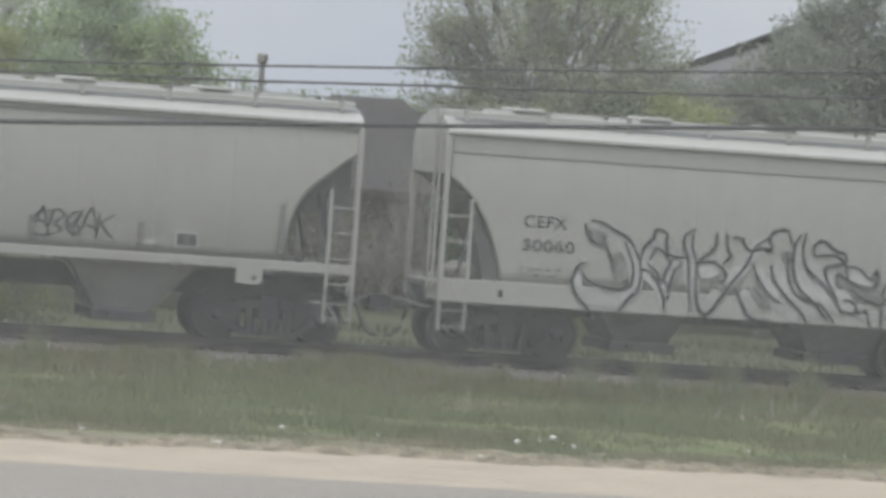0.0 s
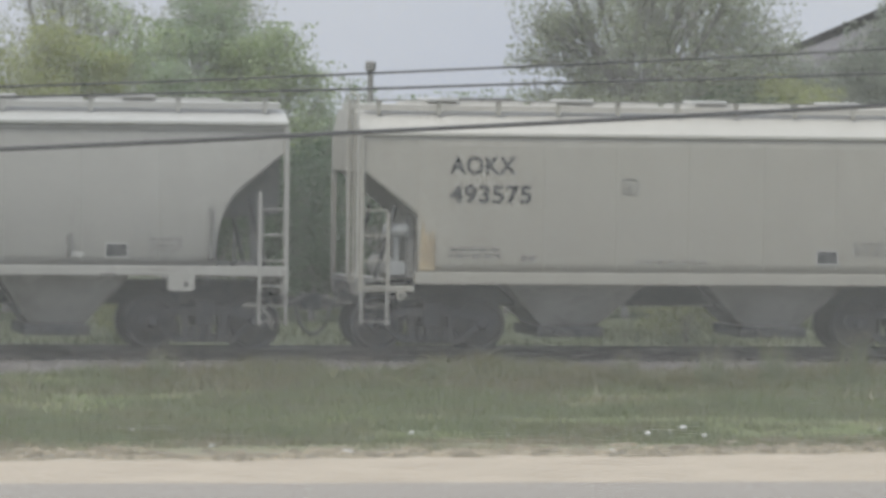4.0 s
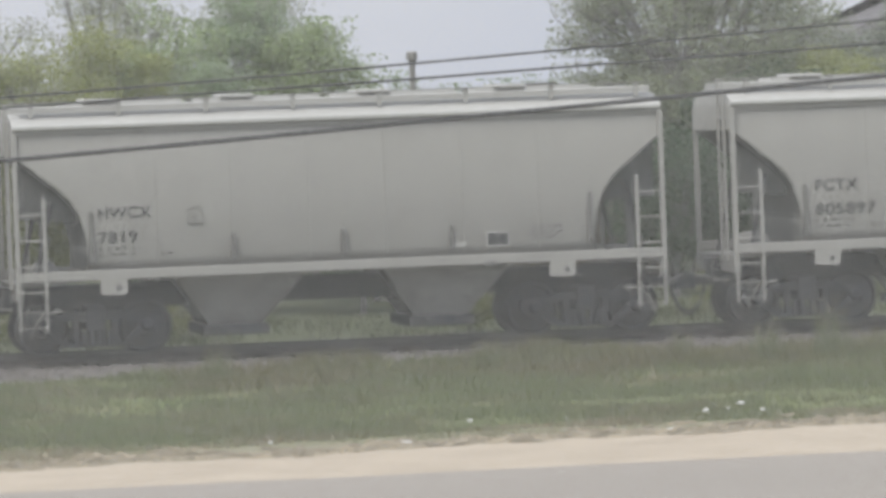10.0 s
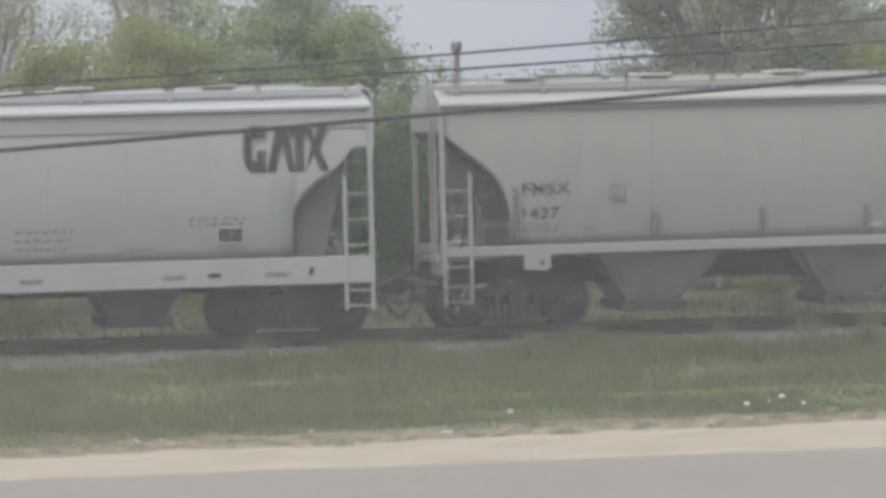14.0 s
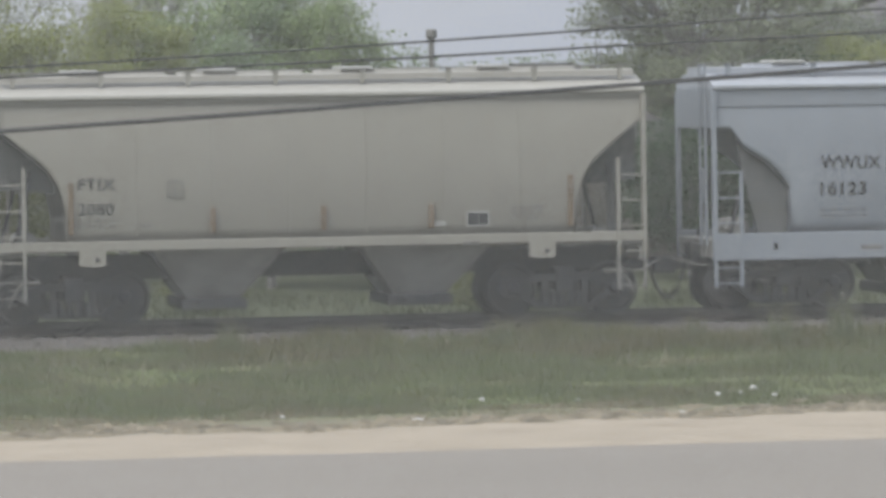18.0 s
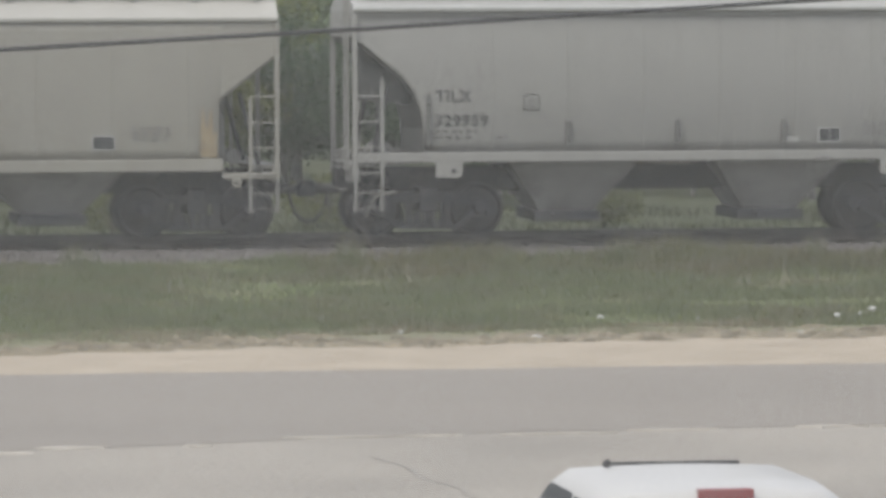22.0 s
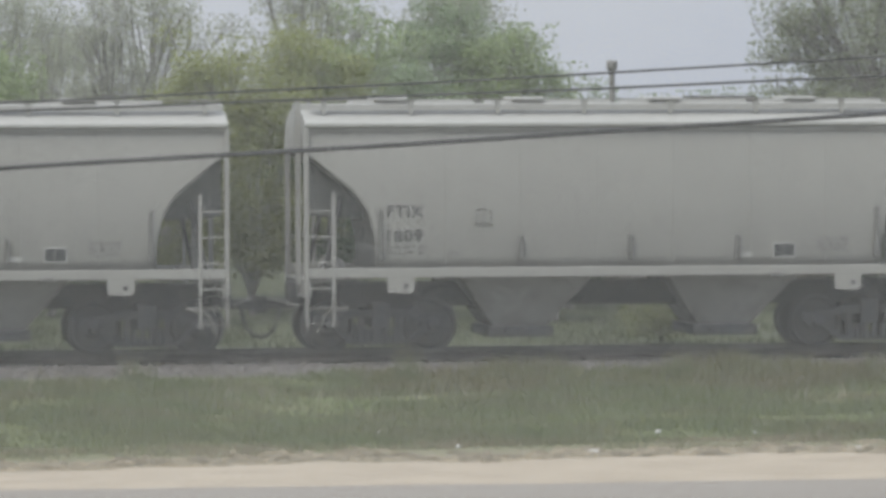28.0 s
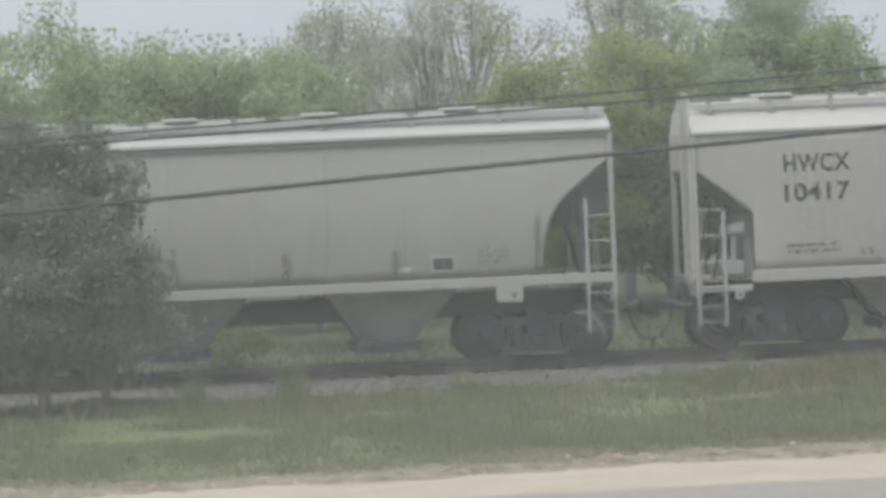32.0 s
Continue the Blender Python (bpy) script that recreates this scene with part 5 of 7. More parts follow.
L_NEAR = leaf_material("dusty_grey_green_leaves", (0.195, 0.222, 0.17), (0.168, 0.192, 0.148), 0.5)
M_BLADE = leaf_material("rough_grass_blades", (0.165, 0.193, 0.096), (0.20, 0.188, 0.115), 0.45)
# Blades behind the train, coloured darker to stand for the shade there.
M_FARBLADE = leaf_material("shade_darkened_far_grass", (0.085, 0.10, 0.052), (0.095, 0.095, 0.06), 0.4)
M_DRYBLADE = leaf_material("olive_dry_grass", (0.16, 0.165, 0.085), (0.185, 0.16, 0.10), 0.4)
M_THATCH = leaf_material("dry_thatch", (0.30, 0.26, 0.185), (0.24, 0.21, 0.145), 0.3)
M_CLOD = material("brown_thatch_clods", (0.19, 0.165, 0.12), 0.95, grain=(14, 0.3), stain=(2, 0.3), tint=(0.25, 0.215, 0.155), island=0.3, bump=0.5)
M_STALK = material("dry_tan_stalks", (0.215, 0.205, 0.15), 0.85, grain=(6, 0.2), stain=(1, 0.2), island=0.3)


def mesh_of(name, vs, fs):
    me = bpy.data.meshes.new(name)
    me.from_pydata(vs, [], fs)
    me.update()
    return me


def limb_mesh(name, runs):
    """Tapered limbs, each a run of (point, radius), six-sided."""
    vs, fs = [], []
    for run in runs:
        base = len(vs)
        for i, (p, r) in enumerate(run):
            d = (Vector(run[min(i + 1, len(run) - 1)][0]) - Vector(run[max(i - 1, 0)][0])).normalized()
            a = d.orthogonal().normalized()
            b = d.cross(a)
            for k in range(6):
                q = Vector(p) + (a * math.cos(k * math.tau / 6) + b * math.sin(k * math.tau / 6)) * r
                vs.append(tuple(q))
        for i in range(len(run) - 1):
            for k in range(6):
                fs.append((base + i * 6 + k, base + i * 6 + (k + 1) % 6, base + (i + 1) * 6 + (k + 1) % 6, base + (i + 1) * 6 + k))
    return mesh_of(name, vs, fs)


def leaf_mesh(name, centres, sizes, rng):
    """Small pointed leaf clusters, each a folded pair of triangles."""
    n = len(centres)
    a = rng.normal(size=(n, 3))
    a /= np.linalg.norm(a, axis=1)[:, None]
    b = np.cross(a, rng.normal(size=(n, 3)))
    b /= np.linalg.norm(b, axis=1)[:, None]
    c = np.cross(a, b)
    s = sizes[:, None]
    v = np.stack([centres - a * s, centres + b * s * 0.5 + c * s * 0.12, centres + a * s, centres - b * s * 0.5 + c * s * 0.12], 1).reshape(-1, 3)
    k = np.arange(n) * 4
    f = np.concatenate([np.stack([k, k + 1, k + 2], 1), np.stack([k, k + 2, k + 3], 1)])
    me = bpy.data.meshes.new(name)
    me.vertices.add(len(v))
    me.vertices.foreach_set("co", v.ravel())
    me.loops.add(len(f) * 3)
    me.loops.foreach_set("vertex_index", f.ravel().astype(np.int32))
    me.polygons.add(len(f))
    me.polygons.foreach_set("loop_start", np.arange(len(f), dtype=np.int32) * 3)
    me.polygons.foreach_set("loop_total", np.full(len(f), 3, dtype=np.int32))
    me.update()
    me.validate()
    return me


def tree(label, x, y, h, rx, low, clumps, per, leaf, mat, seed, name="tree", category="tree", group="", fork=0.25, spread=0.5, flat_top=1.0, twigs=0.5, lean=0.0):
    """Trunk, limbs that reach into clumps, and a crown of loose leaves round them. low: where the crown begins."""
    rng = np.random.default_rng(seed)
    z0 = lie(y)
    t = thing(name, label, category, group, at=pose(x, y, z0))
    trunk = [((lean * q * h * 0.6 + 0.10 * h * 0.1 * math.sin(seed + q * 5), 0.06 * math.cos(seed * 2 + q * 4), h * 0.62 * q), max(0.03, h * 0.022 * (1 - 0.75 * q))) for q in (0, 0.12, 0.3, 0.5, 0.75, 1.0)]
    runs, pts, sizes = [trunk], [], []
    ry = rx * 0.8
    for i in range(clumps):
        # a point in the crown's envelope, more of them towards its rim
        d = rng.normal(size=3)
        d /= np.linalg.norm(d)
        r = rng.uniform(0.35, 1.0) ** 0.6
        if d[2] < -0.2:
            d[2] *= 0.6
        wob = 1 + 0.28 * noise.noise((d[0] * 1.7 + seed, d[1] * 1.7, d[2] * 1.7))
        c = np.array([d[0] * rx * r * wob + lean * h * 0.5, d[1] * ry * r * wob, low + (h - low) * (0.5 + 0.5 * d[2] * r * wob * flat_top)])
        c[2] = max(c[2], 0.15)
        q = rng.uniform(fork, 0.95)
        s0 = np.array([np.interp(q, (0, 1), (trunk[0][0][k], trunk[-1][0][k])) for k in range(3)])
        if s0[2] > c[2]:
            s0 = s0 * (c[2] / max(s0[2], 0.01)) * 0.8
        mid = (s0 + c) / 2 + np.array([0, 0, 0.12 * np.linalg.norm(c - s0)]) + rng.normal(size=3) * 0.08
        R = max(0.010, h * 0.0045 * rng.uniform(0.6, 1.3))
        runs.append([(tuple(s0), R), (tuple(mid), R * 0.65), (tuple(c), R * 0.3)])
        for j in range(int(twigs * 6)):
            e = c + rng.normal(size=3) * spread * 0.8 + np.array([0, 0, 0.15])
            runs.append([(tuple(mid * 0.4 + c * 0.6), R * 0.4), (tuple((c + e) / 2 + rng.normal(size=3) * 0.05), R * 0.25), (tuple(e), 0.006)])
        m = max(1, int(per * 2.5 * rng.uniform(0.5, 1.4)))
        g = np.clip(rng.normal(size=(m, 3)), -1.6, 1.6) * spread * np.array([1, 1, 0.75]) * rng.uniform(0.6, 1.15)
        pts.append(c + g)
        sizes.append(rng.uniform(0.5, 1.2, m) * leaf * 0.64)
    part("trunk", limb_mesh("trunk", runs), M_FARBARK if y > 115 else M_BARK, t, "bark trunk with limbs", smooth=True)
    pts, sizes = np.concatenate(pts), np.concatenate(sizes)
    pts[:, 2] = np.maximum(pts[:, 2], 0.05)
    part("crown", leaf_mesh("crown", pts, sizes, rng), mat, t)
    return t


def bungalow(name, label, x0, x1, y0, y1, eave, ridge, hip, wall, roof_mat, panes):
    """A plain house seen beyond the track: walls, hipped or gabled roof with eaves, windows in the near wall."""
    h = thing(name, label, "house", at=pose(0, 0, lie(y0)))
    part("wall", boxed(x0, x1, y0, y1, 0, eave, bevel=0.02), wall, h)
    bm = bmesh.new()
    o, m = 0.45, (y0 + y1) / 2
    v = [bm.verts.new(c) for c in ((x0 - o, y0 - o, eave - 0.1), (x1 + o, y0 - o, eave - 0.1), (x1 + o, y1 + o, eave - 0.1), (x0 - o, y1 + o, eave - 0.1), (x0 - o + hip, m, ridge), (x1 + o - hip, m, ridge))]
    for f in ((0, 1, 5, 4), (1, 2, 5), (2, 3, 4, 5), (3, 0, 4), (3, 2, 1, 0)):
        bm.faces.new([v[i] for i in f])
    part("roof", bm, roof_mat, h, "weathered grey shingle roof")
    part("fascia", boxed(x0 - o, x1 + o, y0 - o - 0.03, y0 - o, eave - 0.2, eave - 0.06), wall, h)
    for a, b, c, d in panes:
        w = part("window", boxed(a, b, y0 - 0.05, y0 + 0.02, c, d, bevel=0.01), M_DARKPAINT, h)
        part("pane", boxed(a + 0.07, b - 0.07, y0 - 0.06, y0 - 0.052, c + 0.07, d - 0.07), M_PANE, w)
    return h


def build_houses():
    bungalow("house", "low brown house with a grey roof beyond the track", 21.6, 27.6, 123.5, 129.5, 2.75, 4.85, 2.6, M_BROWNWALL, M_OLDROOF,
             ((23.1, 23.7, 1.35, 1.95), (24.4, 25.0, 1.35, 1.95)))
    bungalow("house", "large grey-roofed house half hidden by oaks", 32.4, 47.0, 136.0, 144.0, 4.3, 7.75, 8.2, M_BROWNWALL, M_FARROOF, ((33.5, 34.6, 2.0, 3.3), (37.0, 38.2, 2.0, 3.3)))


M_BROWNWALL = material("weathered_brown_siding", (0.062, 0.054, 0.047), 0.85, grain=(9, 0.15), stain=(0.8, 0.2), stretch=(1, 1, 6), bump=0.2)
M_OLDROOF = material("old_grey_shingles", (0.055, 0.052, 0.052), 0.9, grain=(8, 0.2), stain=(0.7, 0.25), bump=0.3)
M_FARROOF = material("dark_grey_shingles", (0.12, 0.116, 0.12), 0.9, grain=(8, 0.2), stain=(0.7, 0.25), bump=0.3)
M_PANE = material("dark_window_glass", (0.06, 0.065, 0.07), 0.15, grain=(20, 0.05), stain=(1, 0.1), spec=0.5)


def build_trees():
    T = "behind the track"
    # fresh green mass
    for i, (x, y, h, r) in enumerate(((-4.0, 128, 6.6, 3.2), (1.5, 131, 7.1, 3.0), (4.9, 128, 6.8, 2.6), (7.0, 133, 6.7, 2.1), (-1.2, 129, 6.7, 2.6), (3.2, 129.5, 6.9, 2.5))):
        tree("rounded fresh green spring tree " + T, x, y, h, r, 0.8, 90, 130, 0.115, L_BRIGHT, 11 + i, group="trees behind the track", spread=0.42)
    # thin grey-green ones and bare branches
    for i, (x, y, h, r) in enumerate(((8.6, 140, 8.2, 2.1), (12.6, 146, 8.8, 2.4), (16.5, 143, 9.0, 2.0), (20.2, 139, 8.4, 1.6))):
        tree("tall thin-leaved grey-green tree " + T, x, y, h, r, 1.5, 80, 100, 0.085, L_PALE, 31 + i, group="trees behind the track", spread=0.42, twigs=0.5)
    for i, (x, y, h, r) in enumerate(((10.6, 134, 8.0, 1.7), (9.2, 136, 7.4, 1.4), (33.4, 133.4, 6.9, 1.2))):
        tree("nearly bare grey tree " + T, x, y, h, r, 1.2, 50, 80, 0.065, L_PALE, 51 + i, group="trees behind the track", spread=0.40, twigs=0.85)
    for i, (x, y, h, r) in enumerate(((12.6, 126, 6.9, 2.4), (14.6, 127, 6.2, 1.7))):
        tree("round yellow-green tree " + T, x, y, h, r, 0.5, 75, 130, 0.10, L_YELLOW, 61 + i, group="trees behind the track", spread=0.36)
    for i, (x, y, h, r) in enumerate(((16.0, 129, 7.0, 1.9), (18.4, 131, 7.3, 1.8), (20.0, 130, 6.9, 1.5), (17.2, 127, 5.6, 1.5))):
        tree("bushy mid-green tree " + T, x, y, h, r, 0.6, 75, 105, 0.105, L_GREEN if i % 2 else L_BRIGHT, 71 + i, group="trees behind the track", spread=0.38)
    # low far line
    for i in range(5):
        tree("low distant tree by the open sky", 22.3 + i * 1.3, 137 + (i % 2) * 2, (5.2, 4.9, 4.8, 4.9, 5.2)[i], 1.2, 0.3, 34, 80, 0.10, L_GREEN, 91 + i, group="trees behind the track", spread=0.36)
    # the wide feathery tree
    tree("wide feathery tree with drooping light branches", 29.4, 129, 9.4, 3.5, 1.2, 190, 120, 0.095, L_FEATHER, 101, group="trees behind the track", spread=0.40, twigs=1.2)
    tree("wide feathery tree with drooping light branches", 31.4, 133, 9.2, 2.6, 1.2, 70, 90, 0.10, L_FEATHER, 103, group="trees behind the track", spread=0.42, twigs=1.0)
    tree("round yellow-green tree " + T, 32.3, 126, 6.0, 1.5, 0.5, 45, 110, 0.10, L_YELLOW, 105, group="trees behind the track", spread=0.34)
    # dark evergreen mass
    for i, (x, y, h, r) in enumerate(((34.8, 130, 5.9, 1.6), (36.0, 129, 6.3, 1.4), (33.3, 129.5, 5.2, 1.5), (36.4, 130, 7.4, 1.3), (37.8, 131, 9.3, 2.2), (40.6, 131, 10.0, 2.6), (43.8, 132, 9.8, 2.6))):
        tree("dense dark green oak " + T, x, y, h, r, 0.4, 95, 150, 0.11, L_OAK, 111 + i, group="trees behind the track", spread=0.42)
    # brush along the foot of the trees
    rng = random.Random(3)
    for i in range(25):
        x = -5 + i * 1.95 + rng.uniform(-0.6, 0.6)
        if 20.8 < x < 24.6:
            continue
        tree("tangled green brush along the far side of the track", x, 117 + rng.uniform(-2, 4), rng.uniform(3.2, 4.9), 1.6, 0.1, 48, 125, 0.105,
             L_WEED if 8.4 < x < 14.4 else L_DARK, 200 + i, name="bush", category="bush", group="brush behind the track", spread=0.34, fork=0.02)
    # leafless brown thicket before the low house
    for i, (x, y, h, r) in enumerate(((21.2, 119.5, 4.0, 1.2), (22.6, 120.5, 3.0, 1.0), (23.9, 119.2, 2.6, 1.1), (25.0, 120.0, 3.6, 1.2))):
        tree("leafless grey-brown thicket beyond the track", x, y, h, r, 0.1, 46, 14, 0.07, L_DRY, 260 + i, name="bush", category="bush", group="brush behind the track", spread=0.36, twigs=1.4, fork=0.02)
    for i, (x, y) in enumerate(((9.5, 106), (14.0, 107.5), (19.5, 106.5), (25.2, 107), (4.2, 107))):
        tree("small yellow-green weed bush by the track", x, y, 1.0, 0.95, 0.02, 18, 70, 0.07, L_WEED, 240 + i, name="bush", category="bush", group="weeds beyond the track", spread=0.2, fork=0.02)
    # the dusty dark tree on the near side
    tree("dusty dark small-leaved tree on the near verge", 0.40, 90.6, 5.3, 1.85, 0.15, 200, 60, 0.115, L_NEAR, 301, spread=0.22, twigs=1.0, fork=0.05)
    for i, (x, y, h, r) in enumerate(((-0.9, 90.4, 3.3, 1.7), (1.45, 90.7, 3.3, 1.3))):
        tree("dusty dark small-leaved shrub on the near verge", x, y, h, r, 0.05, 60, 50, 0.10, L_NEAR, 310 + i, name="bush", category="bush", group="shrubs on the near verge", spread=0.28, fork=0.02)
    tree("dusty dark small-leaved shrub on the near verge", -2.25, 89.8, 4.7, 1.7, 0.1, 80, 55, 0.11, L_NEAR, 305, name="bush", category="bush", spread=0.30, fork=0.05)


def blades(name, label, n, x0, x1, y0, y1, tall, mat, seed, patch, skew=0.0):
    """Rough grass: leaning blades, denser and taller in patches."""
    rng = np.random.default_rng(seed)
    x, y = rng.uniform(x0, x1, n * 2), rng.uniform(y0, y1, n * 2)
    p = np.array([noise.noise((a * 0.35, b * 0.35, patch)) + 0.5 * noise.noise((a * 1.3, b * 1.3, patch + 5)) for a, b in zip(x, y)])
    keep = rng.random(n * 2) < np.clip(0.55 + 0.8 * p, 0.05, 1)
    x, y, p = x[keep][:n], y[keep][:n], p[keep][:n]
    n = len(x)
    y0 = y0 + skew * (x - 13)
    y = np.where(y > 84, y, y + skew * (x - 13) * np.clip((84 - y) / 8, 0, 1))
    edge = np.clip((y - y0) / 5.0, 0.18, 1.0)
    h = tall * edge * (0.55 + 0.6 * np.clip(p, -0.3, 0.8)) * rng.uniform(0.5, 1.3, n)
    z = np.array([lie(b) for b in y]) - 0.02
    a = rng.uniform(0, math.tau, n)
    w = rng.uniform(0.01, 0.024, n)
    lx, ly = rng.normal(size=n) * 0.35 * h, rng.normal(size=n) * 0.3 * h
    v = np.stack([np.stack([x - w * np.cos(a), y - w * np.sin(a), z], 1), np.stack([x + w * np.cos(a), y + w * np.sin(a), z], 1), np.stack([x + lx, y + ly, z + h], 1)], 1).reshape(-1, 3)
    me = mesh_of(name, v.tolist(), np.arange(n * 3).reshape(-1, 3).tolist())
    tagged(part(name, me, mat, None), label, "grass", kind="stuff")


def build_verge():
    blades("grass", "rough green spring grass on the verge", 150000, -4, 31, 74.7, 92.8, 0.27, M_BLADE, 1, 0.0, 0.12)
    blades("far_grass", "green grass beyond the track, darkened as in shade", 22000, -6, 40, 100.5, 114, 0.30, M_FARBLADE, 2, 9.0)
    blades("dry_stalks", "thin dry weed stalks standing in the grass", 1300, -4, 31, 82.0, 93.2, 0.5, M_STALK, 4, 20.0)
    blades("tall_grass", "taller grass and weeds close to the track", 30000, 11.5, 31, 86.5, 93.2, 0.55, M_DRYBLADE, 7, 44.0)
    blades("dry_thatch", "dry tan grass litter along the edge of the sand", 34000, -4, 31, 73.5, 77.6, 0.16, M_THATCH, 6, 31.0, 0.12)
    for i, (x, y, h) in enumerate(((21.6, 89.6, 0.8), (22.9, 90.2, 1.0), (24.0, 89.2, 1.1), (25.6, 89.8, 1.1), (20.3, 90.6, 0.6), (12.2, 90.6, 0.7), (4.6, 90.8, 0.9), (2.9, 90.2, 0.8), (7.6, 90.9, 0.6), (17.0, 91.0, 0.6))):
        weed(x, y, h, 400 + i)


def clods():
    """Flat mats of dead grass and soil that break up the edge of the sand."""
    rng = np.random.default_rng(81)
    vs, fs = [], []
    for i in range(1500):
        x = rng.uniform(-4, 31)
        edge = 74.1 + 0.12 * (x - 13) + 1.0 * noise.noise((x * 0.5, 2.0, 0)) + 0.4 * noise.noise((x * 1.7, 9.0, 0))
        y = edge + abs(rng.normal()) * 0.75 - 0.12
        a, b, h = rng.uniform(0.05, 0.30), rng.uniform(0.04, 0.14), rng.uniform(0.015, 0.055)
        k, t = len(vs), rng.uniform(-0.3, 0.3)
        for j in range(8):
            q = j * math.tau / 8
            r = rng.uniform(0.65, 1.15)
            u, v = a * r * math.cos(q), b * r * math.sin(q)
            vs.append((x + u - t * v, y + v + t * u, lie(y) - 0.004))
        for j in range(8):
            p = vs[k + j]
            vs.append((x + (p[0] - x) * 0.6, y + (p[1] - y) * 0.6, lie(y) + h * rng.uniform(0.6, 1.2)))
        for j in range(8):
            fs.append((k + j, k + (j + 1) % 8, k + 8 + (j + 1) % 8, k + 8 + j))
        fs.append(tuple(range(k + 8, k + 16)))
    tagged(part("thatch_mat", mesh_of("thatch_mat", vs, fs), M_CLOD, None), "ragged brown mats of dead grass along the sand", "dead grass", kind="stuff")


def weed(x, y, h, seed):
    """A loose clump of tall thin grass stems with seed heads."""
    rng = np.random.default_rng(seed)
    t = thing("weed_clump", "tall thin pale green grass clump in the verge", "weeds", "weeds on the verge", at=pose(x, y, lie(y) - 0.02))
    vs, fs, heads = [], [], []
    for i in range(70):
        a, r = rng.uniform(0, math.tau), rng.uniform(0, 0.35)
        p = np.array([r * math.cos(a), r * math.sin(a), 0.0])
        hh = h * rng.uniform(0.45, 1.0)
        tip = p + np.array([rng.normal() * 0.16 * hh, rng.normal() * 0.16 * hh, hh])
        mid = p * 0.5 + tip * 0.5 + np.array([rng.normal() * 0.03, 0, 0.06 * hh])
        k = len(vs)
        w = rng.uniform(0.006, 0.012)
        vs += [tuple(p + (w, 0, 0)), tuple(p - (w, 0, 0)), tuple(mid + (w * 0.8, 0, 0)), tuple(mid - (w * 0.8, 0, 0)), tuple(tip)]
        fs += [(k, k + 1, k + 3, k + 2), (k + 2, k + 3, k + 4)]
        heads.append(tip - np.array([0, 0, 0.04]))
    tagged(part("stem", mesh_of("stem", vs, fs), M_BLADE, t), kind="stuff")
    heads = np.concatenate([np.array(heads)] * 3) + rng.normal(size=(210, 3)) * np.array([0.02, 0.02, 0.06])
    tagged(part("seed_head", leaf_mesh("seed_head", heads, rng.uniform(0.015, 0.03, 210), rng), M_STALK, t), kind="stuff")


build_houses()
build_trees()
build_verge()
clods()


# ---- road vehicles: x forward from the rear bumper, y across (near side negative), z up ----
def glossy(name, base, rough=0.3, metal=0.0):
    m = material(name, base, rough, metal, grain=(40, 0.02), stain=(1.5, 0.04), spec=0.5)
    m.node_tree.nodes["Principled BSDF"].inputs["Coat Weight"].default_value = 0.15
    return m


M_SILVER = glossy("silver_car_paint", (0.42, 0.422, 0.415), 0.30, 0.5)
M_WHITECAR = glossy("white_car_paint", (0.468, 0.462, 0.442), 0.45)
M_GLASS = glossy("tinted_car_glass", (0.035, 0.037, 0.042), 0.12)
M_GLASS.node_tree.nodes["Principled BSDF"].inputs["Specular IOR Level"].default_value = 0.25
M_TRIM = material("grey_plastic_trim", (0.115, 0.115, 0.118), 0.7, grain=(40, 0.1), stain=(3, 0.15))
M_BLACK = material("matt_black_plastic", (0.035, 0.035, 0.038), 0.7, grain=(40, 0.1), stain=(3, 0.15))
M_RED = glossy("red_lamp_lens", (0.25, 0.058, 0.06), 0.2)
M_CLEAR = glossy("clear_lamp_lens", (0.48, 0.49, 0.49), 0.15)
M_ALLOY = material("alloy_rim", (0.32, 0.316, 0.31), 0.35, 0.6, grain=(30, 0.05), stain=(4, 0.1))
M_GREEN = material("green_hose", (0.035, 0.085, 0.07), 0.6, grain=(30, 0.2), stain=(4, 0.2))
M_YELLOW = material("yellow_fibreglass", (0.55, 0.50, 0.26), 0.5, grain=(30, 0.1), stain=(4, 0.1))
M_LOGO_BLUE = material("blue_grey_vinyl", (0.15, 0.195, 0.235), 0.5, grain=(30, 0.05), stain=(4, 0.1))
M_LOGO_PALE = material("pale_grey_vinyl", (0.34, 0.375, 0.365), 0.5, grain=(30, 0.05), stain=(4, 0.1))
TRAFFIC, SPINNING = [], []


def lerp_table(tab, x):
    for (a, u), (b, v) in zip(tab, tab[1:]):
        if x <= b:
            return u + (v - u) * max(0.0, min(1.0, (x - a) / (b - a)))
    return tab[-1][1]


